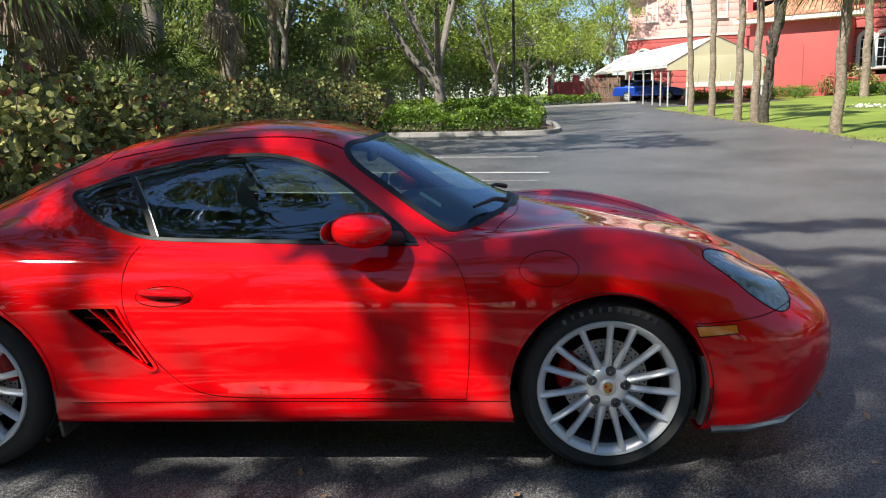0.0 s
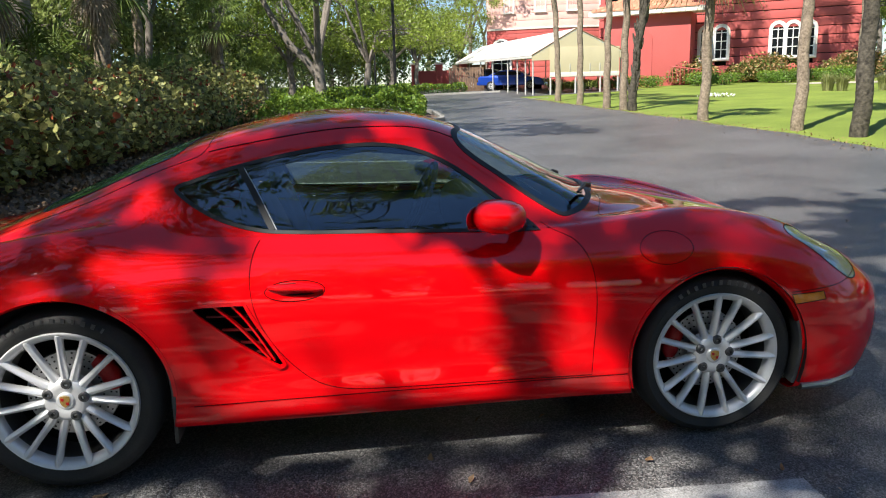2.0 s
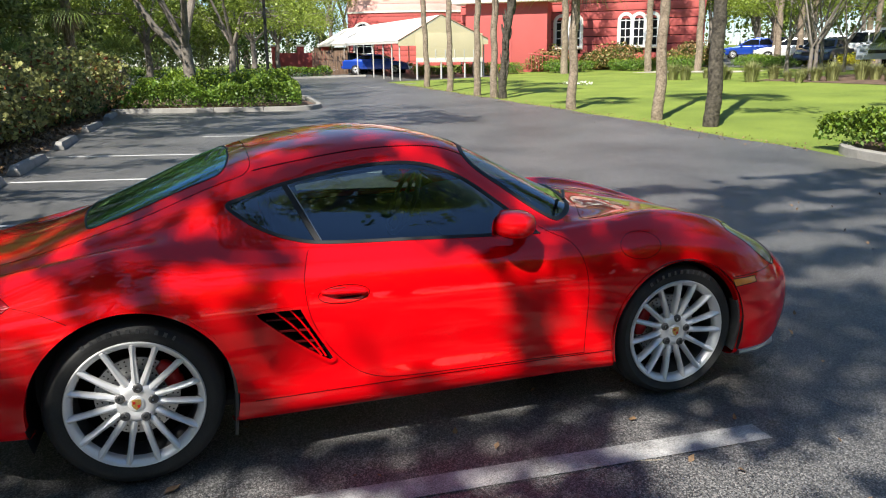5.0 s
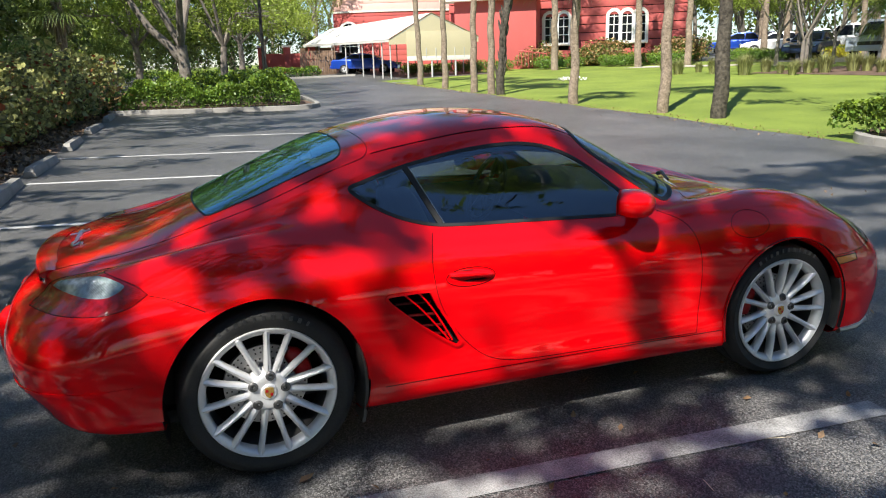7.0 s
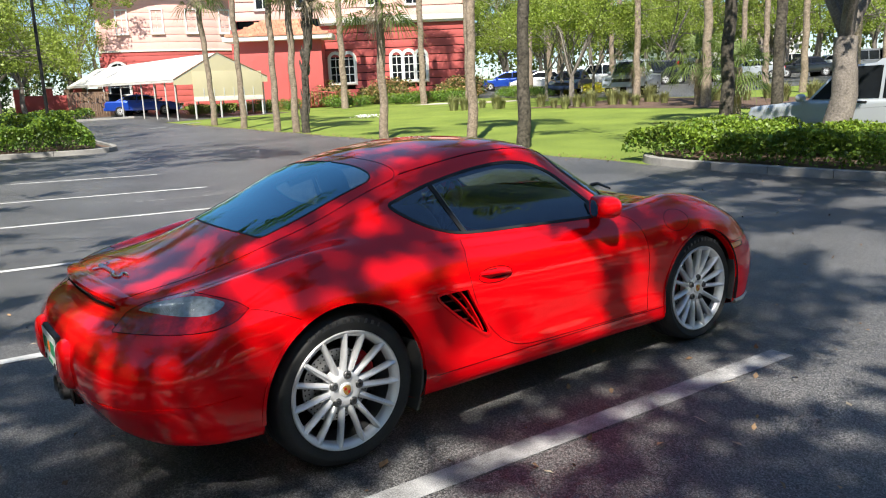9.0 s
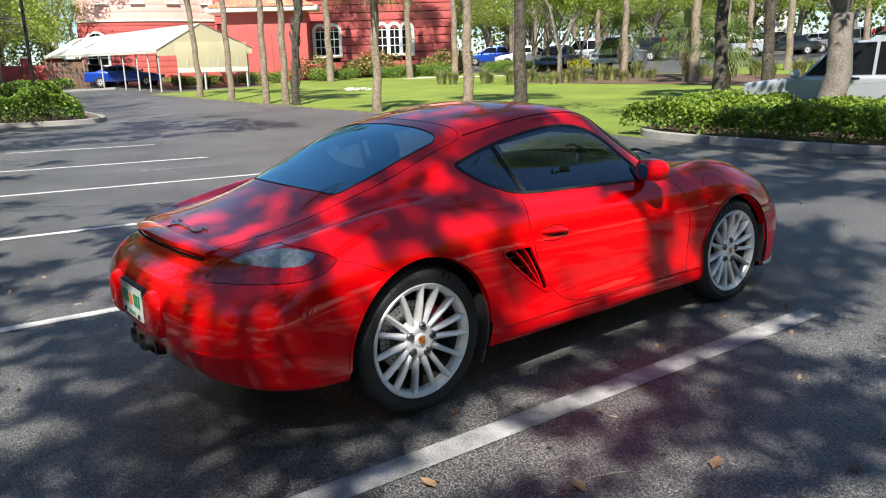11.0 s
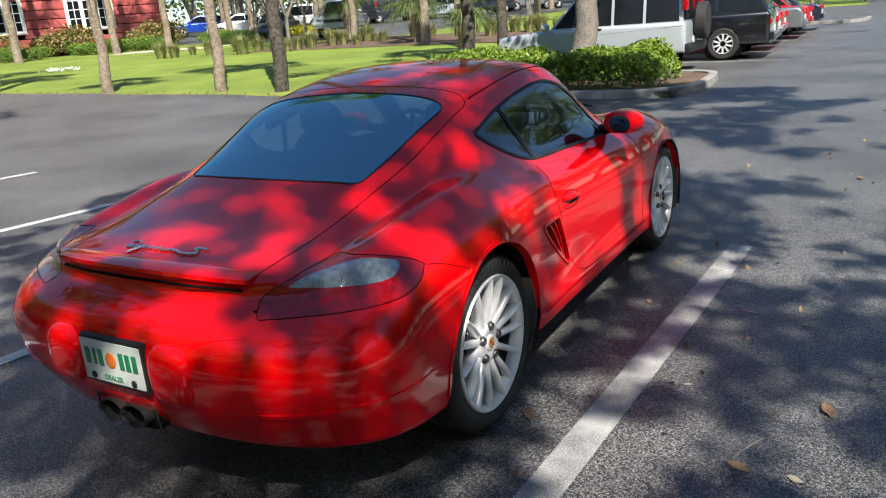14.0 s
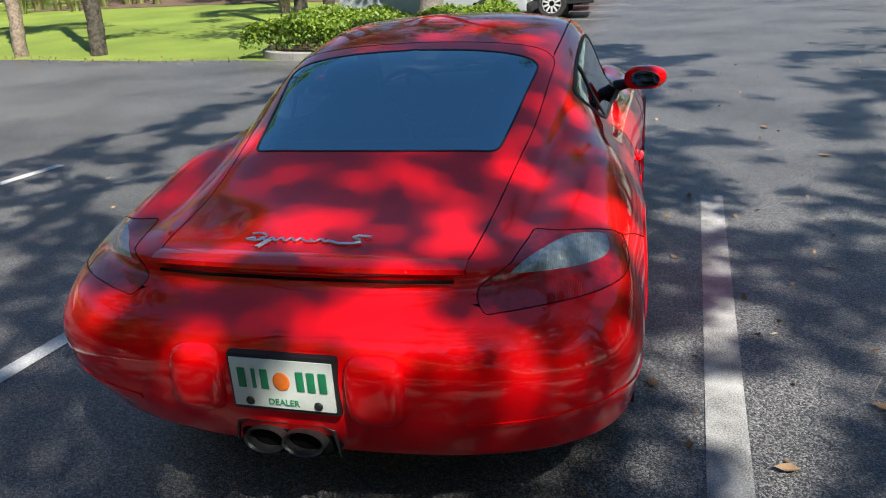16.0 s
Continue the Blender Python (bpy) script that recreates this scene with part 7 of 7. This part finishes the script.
def by_wall(ob, s, d, size, made):
    p = BM @ Vector((-s, -d, 0))
    (again if made else put)(ob, p.x, p.y, R.uniform(0, 360), size)


for i, (s, d) in enumerate(((5.6, 1.0), (4.9, 1.3), (9.0, 1.2), (0.6, 1.0), (1.3, 1.3), (5.2, 0.9), (9.6, 1.6), (0.1, 0.8), (6.2, 1.4))):
    by_wall(COPB, s, d, R.uniform(0.85, 1.1), i)
for i, (s, d) in enumerate(((2.0, 3.6), (2.9, 3.5), (3.8, 3.7), (4.6, 3.6), (7.0, 3.8), (8.3, 3.9), (11.0, 4.2), (12.4, 4.4), (13.4, 4.6), (15.0, 4.6), (-2.4, 2.8), (-3.4, 3.2), (-2.9, 4.2), (-4.2, 4.6), (1.2, 3.8), (16.5, 4.4))):
    by_wall(LOWB, s, d, R.uniform(0.85, 1.05), i)
for i, (s, d) in enumerate(((-5.6, 3.2), (-6.6, 3.6), (-5.9, 4.4), (-7.4, 4.0))):
    by_wall(YELB, s, d, 1.0, i)
FLW = shrub("patch of small white flowers on the lawn", 0.7, 0.1, 160, 0.07, "white_frame", 94, "", 0, "round", 5)
put(FLW, 15.9, 25.4, 0, 1.0)


def tuft(label, n, high, seed):
    rng = np.random.default_rng(seed)
    v, f = [], []
    for i in range(n):
        a, r, ln = rng.uniform(0, 6.283), rng.uniform(0, 0.18), high * rng.uniform(0.6, 1.15)
        lean = rng.uniform(0.1, 0.75)
        b = np.array([r * math.cos(a), r * math.sin(a), -0.02])
        o = np.array([math.cos(a), math.sin(a), 0])
        sd = np.array([-o[1], o[0], 0]) * 0.012
        m = b + o * lean * ln * 0.3 + np.array([0, 0, ln * 0.6])
        t = b + o * lean * ln * 0.9 + np.array([0, 0, ln * (1 - 0.3 * lean)])
        k = len(v)
        v += [b - sd, b + sd, m + sd * 0.8, t, m - sd * 0.8]
        f += [(k, k + 1, k + 2, k + 4), (k + 4, k + 2, k + 3)]
    ob = part("grass_tuft", raw("grass_tuft", v, f), M["grass_blade"], None, "", False)
    return tagged(ob, label, "ornamental grass", "grass tufts by the lawn")


TUFT = tuft("tuft of pale ornamental grass", 300, 0.7, 7)
put(TUFT, 20.6, 24.4)
for i in range(34):
    t = i / 33
    x, y = 20.8 + 9.0 * t + R.uniform(-1.6, 1.6), 24.0 - 13.5 * t + R.uniform(-1.6, 1.6)
    again(TUFT, x, y, R.uniform(0, 360), R.uniform(0.55, 1.25))
SMALLT = tree("small airy green tree by the far car park", 5.0, 0.08, 1.2, 2.5, 30, 190, 0.11, "spring_leaf", 95, (0.02, 0), 0.7)
put(SMALLT, 23.5, 20.5)
for x, y, sz in ((25.4, 22.2, 1.05), (27.2, 25.8, 1.15), (28.6, 23.8, 1.0), (30.0, 26.6, 1.2), (31.6, 29.0, 1.2)):
    again(SMALLT, x, y, R.uniform(0, 360), sz)

for x, y, sz in ((29.3, 21.6, 1.25), (24.5, 14.6, 1.15), (19.5, 9.8, 1.0)):
    again(FP[1], x, y, R.uniform(0, 360), sz)

# woods behind the camera, unseen but for reflections; the thickets block low sky
for x, y, sz in ((10.0, -16.5, 1.3), (16.0, -17.5, 1.3), (6.5, -19.0, 1.35), (22.0, -17.0, 1.3)):
    again(WOOD[2], x, y, R.uniform(0, 360), sz)
for i in range(8):
    again(WOOD[(0, 2, 1)[i % 3]], 3.0 + 4.4 * i + R.uniform(-1, 1), -14.0 + R.uniform(-1.0, 1.0), R.uniform(0, 360), R.uniform(0.8, 0.95))
for i in range(11):
    again(WOOD[(i * 2) % 3], -17 + 3.6 * i + R.uniform(-1, 1), -17.5 + R.uniform(-2.0, 1.0), R.uniform(0, 360), R.uniform(0.75, 1.0))
# both thickets are added to darken the car's shaded sides and reflections
hedge("hedge", "unseen dense green thicket that blocks low sky beyond the parking lot", -24.0, -18.5, 34.0, -19.5, 3.5, 10.0, 24000, 0.42, 24, "hedge_dark", "oak_leaf", 0.3)
hedge("hedge", "unseen dense green thicket added to block low sky behind the trees", -15.0, -19.0, -12.5, 1.0, 3.2, 9.5, 11000, 0.40, 25, "hedge_dark", "oak_leaf", 0.3)
# far trees that close the place
hedge("hedge", "far belt of green trees beyond the car park", 92.0, -12.0, 66.0, 70.0, 6.0, 6.5, 15000, 0.55, 26, "oak_leaf", "spring_leaf", 0.4)
hedge("hedge", "far belt of green trees behind the buildings", 68.0, 70.0, 30.0, 90.0, 6.0, 8.5, 9000, 0.6, 27, "oak_leaf", "spring_leaf", 0.4)
first = 0
for i in range(46):
    a = radians(-8 + 3.15 * i)
    d = 78 + R.uniform(-6, 14)
    x, y = d * math.sin(a), d * math.cos(a)
    if 12 < x < 45 and 30 < y < 60:
        continue
    again(WOOD[i % 3], x, y, R.uniform(0, 360), R.uniform(0.95, 1.5))
for i in range(26):
    a = radians(140 + 8 * i)
    d = 34 + R.uniform(-4, 8)
    again(WOOD[i % 3], d * math.sin(a), d * math.cos(a), R.uniform(0, 360), R.uniform(1.0, 1.5))
for x, y, sz in ((39, 9.5, 0.85), (46, 12, 0.9), (52, 10, 0.9), (60, 15, 1.0), (48, 20, 0.9), (56, 36, 1.0), (62, 44, 1.1), (44, 46, 1.0), (50, 50, 1.0), (38.5, 31, 0.8), (47, 33, 0.9), (53, 40, 1.0), (58, 30, 1.0), (64, 26, 1.0), (41, 40, 0.9), (66, 36, 1.1), (70, 20, 1.0), (40, 52, 1.2), (46, 60, 1.3), (37, 58, 1.2), (51, 56, 1.2)):
    again(WOOD[2], x, y, R.uniform(0, 360), sz)
fw = empty("far_building", pose(92, 62, rise(92, 62), 0, 0, 52))
tagged(fw, "long pale two-storey building beyond the car park", "building")
part("wall", box(0, 0, 2.9, 44, 10, 6.2, 0.05), M["far_white"], fw)
part("roof", box(0, 0, 6.2, 45.5, 11.5, 0.4, 0.05), M["roof_tile"], fw)
for i in range(14):
    for z in (1.4, 4.2):
        part("window", box(-20 + 3.05 * i, -5.02, z, 1.3, 0.08, 1.5, 0.01), M["dark_pane"], fw)


# ---- parked cars ----
def parked_car(label, paint, x, y, heading, length=4.6, width=1.8, height=1.45, kind="saloon", turn_z=0.0):
    """A car with its nose towards +x of its own frame."""
    root = empty("car", pose(x, y, rise(x, y) + 0.006, 0, 0, heading))
    tagged(root, label, "car", "parked cars")
    L, W, H = length / 2, width / 2, height
    wr = 0.36 if kind in ("suv", "truck", "van") else 0.32
    if kind == "suv":
        low = [(-L, 0.40), (-L, 0.94), (-L + 0.03, 1.0), (0.80, 1.0), (0.98, 0.985), (L - 0.12, 0.90), (L, 0.78), (L, 0.40)]
        cab = [(-L + 0.06, 0.95), (-L + 0.12, H - 0.06), (-L + 0.30, H), (-0.45, H), (-0.36, H - 0.07), (0.25, H - 0.10), (0.85, 0.95)]
    elif kind == "truck":
        low = [(-L, 0.5), (-L, 1.10), (-L + 0.02, 1.14), (0.9, 1.14), (1.2, 1.12), (L - 0.1, 1.05), (L, 0.9), (L, 0.45)]
        cab = [(-0.85, 1.12), (-0.75, H - 0.05), (-0.5, H), (0.35, H - 0.02), (1.05, 1.12)]
    elif kind == "van":
        low = [(-L, 0.32), (-L, 0.95), (-L + 0.05, 1.02), (1.1, 1.0), (L - 0.5, 0.90), (L - 0.08, 0.75), (L, 0.6), (L, 0.3)]
        cab = [(-L + 0.05, 1.0), (-L + 0.35, H - 0.12), (-L + 0.7, H), (-0.2, H), (0.5, H - 0.14), (1.45, 1.0)]
    elif kind == "coupe":
        low = [(-L, 0.35), (-L - 0.02, 0.85), (-L + 0.15, 0.98), (-0.9, 0.95), (0.8, 0.92), (L - 0.5, 0.84), (L - 0.1, 0.70), (L, 0.5), (L, 0.28)]
        cab = [(-1.75, 0.95), (-0.85, H - 0.06), (-0.3, H), (0.25, H - 0.05), (1.15, 0.92)]
    else:
        low = [(-L, 0.32), (-L, 0.80), (-L + 0.15, 0.93), (-0.9, 0.93), (0.9, 0.92), (L - 0.45, 0.82), (L - 0.08, 0.68), (L, 0.5), (L, 0.28)]
        cab = [(-1.55, 0.92), (-1.0, H - 0.06), (-0.55, H), (0.2, H - 0.03), (1.15, 0.92)]
    body = bmesh.new()
    plate_into(body, low, 2 * W, pose(0, W, 0, 90))
    bmesh.ops.bevel(body, geom=[e for e in body.edges if abs(e.verts[0].co.y - e.verts[1].co.y) < 0.1], offset=0.09, segments=3, profile=0.6, affect="EDGES")
    body = part("body", body, paint, root)
    glassy = bmesh.new()
    k0 = 0.90
    n = len(cab)
    va = [[glassy.verts.new((px, s * W * (k0 - 0.16 * (pz - cab[0][1]) / (H - cab[0][1])), pz)) for px, pz in cab] for s in (-1, 1)]
    glassy.faces.new(va[0])
    glassy.faces.new(va[1][::-1])
    for i in range(n):
        glassy.faces.new((va[0][i], va[1][i], va[1][(i + 1) % n], va[0][(i + 1) % n]))
    bmesh.ops.recalc_face_normals(glassy, faces=glassy.faces)
    bmesh.ops.bevel(glassy, geom=glassy.edges[:], offset=0.03, segments=2, profile=0.6, affect="EDGES")
    cabin = part("cabin", glassy, paint, root)
    bot, top = cab[0][1] + 0.06, H - 0.12

    def edge_x(z, front):
        pts = cab if not front else cab[::-1]
        for (xa, za), (xb, zb) in zip(pts, pts[1:]):
            if za <= z <= zb or zb <= z <= za:
                if abs(zb - za) > 1e-6:
                    return xa + (xb - xa) * (z - za) / (zb - za)
        return pts[0][0]
    cuts = {"suv": [(0, 0.30), (0.33, 0.62), (0.65, 0.98)], "van": [(0, 0.30), (0.33, 0.62), (0.65, 0.98)], "truck": [(0.02, 0.48), (0.52, 0.96)]}.get(kind, [(0.02, 0.46), (0.50, 0.96)])
    for s in (-1, 1):
        for a, b in cuts:
            quad = []
            for z, f in ((bot, a), (bot, b), (top, b), (top, a)):
                xa, xb = edge_x(z, False) + 0.07, edge_x(z, True) - 0.07
                yy = s * (W * (k0 - 0.16 * (z - cab[0][1]) / (H - cab[0][1])) + 0.006)
                xt, xu = edge_x(top, False) + 0.07, edge_x(top, True) - 0.07
                px = xa if f < 0.03 else xb if f > 0.95 else xt + (xu - xt) * f
                quad.append((px, yy, z))
            bm = bmesh.new()
            vs = [bm.verts.new(q) for q in quad] + [bm.verts.new((q[0], q[1] - s * 0.03, q[2])) for q in quad]
            bm.faces.new(vs[:4])
            for i in range(4):
                bm.faces.new((vs[i], vs[(i + 1) % 4], vs[4 + (i + 1) % 4], vs[4 + i]))
            bmesh.ops.recalc_face_normals(bm, faces=bm.faces)
            part("side_window", bm, M["dark_pane"], cabin, "dark glass", False)
    for front in (True, False):
        z0, z1 = bot, top - 0.02
        xa, xb = edge_x(z0, front), edge_x(z1, front)
        o = 0.012 if front else -0.012
        wa, wb = W * (k0 - 0.10), W * (k0 - 0.24)
        quad = [(xa + o, -wa, z0 + 0.01), (xa + o, wa, z0 + 0.01), (xb + o, wb, z1 + 0.01), (xb + o, -wb, z1 + 0.01)]
        part("windscreen" if front else "rear_window", raw("screen", quad, [(0, 1, 2, 3)]), M["dark_pane"], cabin, "dark glass", False)
    axle = L * 0.60
    tyre_me = rim_me = None
    for px in (-axle, axle):
        for s in (-1, 1):
            if tyre_me is None:
                bm = lathe([(wr * 0.62, -0.11), (wr * 0.9, -0.12), (wr, -0.09), (wr, 0.09), (wr * 0.9, 0.12), (wr * 0.62, 0.11)], 28)
                w = part("wheel", bm, M["tyre"], root)
                tyre_me = w.data
                bm = lathe([(0.0, -0.09), (wr * 0.2, -0.10), (wr * 0.55, -0.085), (wr * 0.62, -0.115), (wr * 0.66, -0.10)], 24)
                for i in range(10):
                    box_into(bm, 0, -0.098, wr * 0.38, 0.045, 0.03, wr * 0.42, 0.004, Euler((0, 2 * math.pi * i / 10, 0)).to_matrix().to_4x4())
                rm = part("rim", bm, M["alloy"], w)
                rim_me = rm.data
            else:
                w = new("wheel", tyre_me)
                w.parent = root
                rm = new("rim", rim_me)
                rm.parent = w
            w.matrix_basis = pose(px, s * (W - 0.10), wr, 0, 0, 0 if s < 0 else 180)
            part("arch_liner", box(px, s * (W - 0.09), wr + 0.03, 2 * wr + 0.10, 0.20, 2 * wr - 0.02, 0.14), M["gap"], body)
    zl = 0.72 if kind not in ("suv", "truck") else 0.86
    for s in (-1, 1):
        part("head_lamp", box(L - 0.06, s * (W - 0.28), zl - 0.04, 0.12, 0.34, 0.13, 0.03), M["lamp_clear"], body)
        part("tail_lamp", box(-L + 0.02, s * (W - 0.14), zl + (0.55 if kind == "suv" else 0.08), 0.10, 0.20, 0.42 if kind == "suv" else 0.15, 0.03), M["lamp_red"], body)
        part("door_mirror", blob(0.09, 0.11, 0.08, 0.85, s * (W + 0.08), cab[0][1] + 0.10, 2.4, 14, 8), paint, body)
        part("door_handle", box(-0.25, s * (W + 0.004), 0.86 if kind != "suv" else 0.95, 0.18, 0.02, 0.03, 0.006), M["black_plastic"], body)
    part("number_plate", box(-L - 0.012, 0, 0.62, 0.02, 0.32, 0.14, 0.004), M["plate"], body)
    part("bumper", box(-L - 0.03, 0, 0.48, 0.14, 2 * W - 0.06, 0.18, 0.04), M["black_plastic"] if kind == "suv" else paint, body)
    part("grille", box(L, 0, 0.62 if kind not in ("suv", "truck") else 0.78, 0.04, W * 1.0, 0.16, 0.02), M["black_plastic"], body)
    return root


def row_car(label, paint, x, kind, length, height, y=3.55, width=1.85):
    return parked_car(label, CAR_PAINTS[paint], x, y, 92, length, width, height, kind)


SUV = row_car("pale silver boxy off-road wagon with a rear spare wheel", "pale_silver", 14.15, "suv", 4.0, 1.72, 3.53, 1.9)
sw = part("spare_wheel", lathe([(0.0, -0.10), (0.12, -0.11), (0.22, -0.09), (0.24, -0.10), (0.34, -0.11), (0.37, -0.08), (0.37, 0.08), (0.34, 0.11), (0.0, 0.11)], 32), M["tyre"], SUV)
sw.matrix_basis = pose(-2.14, -0.12, 0.98, 0, 0, 90)
part("spare_rim", lathe([(0.0, -0.115), (0.20, -0.12), (0.23, -0.10)], 24), M["alloy"], sw)
for s in (-1, 1):
    part("roof_rail", tube([(-1.8, s * 0.66, 1.75), (-0.5, s * 0.66, 1.76)], 0.02, 8), M["black_plastic"], SUV)
row_car("black people carrier parked nose to the lawn", "black", 17.6, "van", 5.0, 1.75, 2.95, 1.95)
row_car("silver saloon parked in the row", "silver", 20.1, "saloon", 4.7, 1.45, 3.0)
row_car("scarlet saloon parked in the row", "scarlet", 22.6, "saloon", 4.6, 1.45, 3.1)
row_car("dark grey saloon parked in the row", "grey", 25.1, "saloon", 4.6, 1.45, 2.8)
row_car("scarlet compact car parked in the row", "scarlet", 27.6, "saloon", 4.3, 1.48, 2.7)
row_car("dark blue saloon parked at the end of the row", "navy", 30.1, "saloon", 4.6, 1.45, 2.7)
parked_car("metallic blue coupe parked under the carport", CAR_PAINTS["blue"], 13.2, 49.5, -28, 4.7, 1.85, 1.38, "coupe")
parked_car("dark saloon parked under the carport", CAR_PAINTS["navy"], 12.7, 54.5, -25, 4.8, 1.85, 1.5, "saloon")
parked_car("silver pick-up truck in the far car park", CAR_PAINTS["silver"], 31.5, 23.6, -152, 5.8, 2.0, 1.9, "truck")
parked_car("bright blue saloon by the far bushes", CAR_PAINTS["blue"], 41.0, 44.5, 140, 4.7, 1.85, 1.5, "saloon")
parked_car("navy saloon by the far trees", CAR_PAINTS["navy"], 33.5, 30.0, -150, 4.7, 1.85, 1.45, "saloon")
far_cars = (("white", "saloon"), ("white", "suv"), ("black", "suv"), ("navy", "saloon"), ("silver", "saloon"), ("black", "saloon"), ("grey", "suv"), ("navy", "saloon"), ("black", "saloon"), ("white", "van"))
names = {"white": "white", "black": "black", "navy": "dark blue", "silver": "silver", "grey": "dark grey"}
for i in range(len(far_cars)):
    for rowi in range(2):
        x = 40 + 3.0 * i + rowi * 8 - 1.5
        y = 38 - 2.35 * i + rowi * 9
        q = far_cars[(i + 3 * rowi) % 10]
        parked_car(names[q[0]] + " car in the far car park", CAR_PAINTS[q[0]], x, y, 140 + 180 * rowi, 4.6, 1.82, 1.75 if q[1] in ("suv", "van") else 1.45, q[1])

# ---- fallen leaves and twigs ----
rng = np.random.default_rng(5)
pts = []
for i in range(420):
    x, y = rng.uniform(-3.5, 9), rng.uniform(-5, 3)
    pts.append((x, y, rise(x, y) + 0.016))
leaves("leaf_litter", pts, 0.038, M["fallen"], None, "oval", 3.0, 6, "stuff")["label"] = "small dry leaves and debris scattered on asphalt"
pts = []
for i in range(5200):
    y = rng.uniform(-4, 22)
    x = -2.85 + 0.045 * y - abs(rng.normal()) * 1.1
    pts.append((x, y, rise(x, y) + 0.022 + rng.uniform(0, 0.03)))
leaves("leaf_litter", pts, 0.10, M["fallen"], None, "oval", 1.5, 8, "stuff")["label"] = "dry brown leaves lying along the bed"
pts = []
for i in range(1500):
    y = rng.uniform(6, 33)
    x = lawn_edge(y) + rng.normal() * 0.25
    pts.append((x, y, rise(x, y) + 0.018))
leaves("leaf_litter", pts, 0.04, M["fallen"], None, "oval", 3.0, 9, "stuff")["label"] = "dry leaves along the lawn edge"
for x, y, a, sz in ((0.55, -1.95, 20, 0.09), (0.05, -1.72, 70, 0.085), (0.9, -2.3, 140, 0.08), (-0.5, -2.6, 10, 0.085), (3.6, -2.2, 60, 0.09), (0.1, -0.95, 30, 0.07), (-0.35, -1.35, 100, 0.08), (4.6, -1.9, 20, 0.1)):
    bm = bmesh.new()
    v = [bm.verts.new(q) for q in ((-0.5, 0, 0.02), (-0.15, 0.26, 0.14), (0.2, 0.22, 0.10), (0.55, 0, 0.16), (0.2, -0.22, 0.12), (-0.15, -0.26, 0.13), (-0.1, 0, 0.0), (0.2, 0, 0.0))]
    for f in ((0, 1, 6), (1, 2, 7, 6), (2, 3, 7), (3, 4, 7), (4, 5, 6, 7), (5, 0, 6)):
        bm.faces.new([v[q] for q in f])
    lf = part("fallen_leaf", bm, M["fallen"], None, "", False)
    lf.matrix_basis = pose(x, y, rise(x, y) + 0.012, 0, 0, a) @ Matrix.Diagonal((sz, sz, sz, 1))
    tagged(lf, "curled dry brown leaf lying on asphalt", "leaf", "fallen leaves")
rng = np.random.default_rng(44)
for i in range(46):
    left = i < 20
    x, y = (rng.uniform(-2.2, 3.0), rng.uniform(1.0, 3.6)) if left else (rng.uniform(-1.5, 6.5), rng.uniform(-3.2, -1.15))
    bm = bmesh.new()
    wide, tip = rng.uniform(0.16, 0.34), rng.uniform(0.05, 0.22)
    v = [bm.verts.new(q) for q in ((-0.5, 0, 0.0), (-0.1, wide, 0.10), (0.25, wide * 0.8, 0.08), (0.55, 0.03, tip), (0.22, -wide, 0.06), (-0.15, -wide * 0.9, 0.11), (0.02, 0, 0.02))]
    for q in range(6):
        bm.faces.new((v[q], v[(q + 1) % 6], v[6]))
    pale = part("fallen_leaf", bm, M["pale_leaf"], None, "", False)
    size = rng.uniform(0.02, 0.06)
    pale.matrix_basis = pose(x, y, rise(x, y) + 0.006, 0, 0, rng.uniform(0, 360)) @ Matrix.Diagonal((size, size, size, 1))
    tagged(pale, "small pale dried leaf lying on asphalt", "leaf", "pale fallen leaves")
for i in range(22):
    x, y = (rng.uniform(-1.3, 1.2), rng.uniform(1.2, 2.6)) if i < 15 else (rng.uniform(-1.0, 4.5), rng.uniform(-2.4, -0.95))
    turn, long = rng.uniform(0, 2 * math.pi), rng.uniform(0.05, 0.16)
    way = Vector((math.cos(turn), math.sin(turn), 0)) * long
    bend = Vector((-way.y, way.x, 0)) * rng.uniform(-0.25, 0.25)
    at = Vector((x, y, rise(x, y) + 0.004))
    twig = part("twig", tube([at - way, at + bend * 0.7 + Vector((0, 0, 0.004)), at + way * 0.4 + bend, at + way], [0.0016, 0.0022, 0.0018, 0.0010], 5), M["pale_leaf"], None)
    tagged(twig, "thin dry twig lying on asphalt", "twig", "dry twigs")
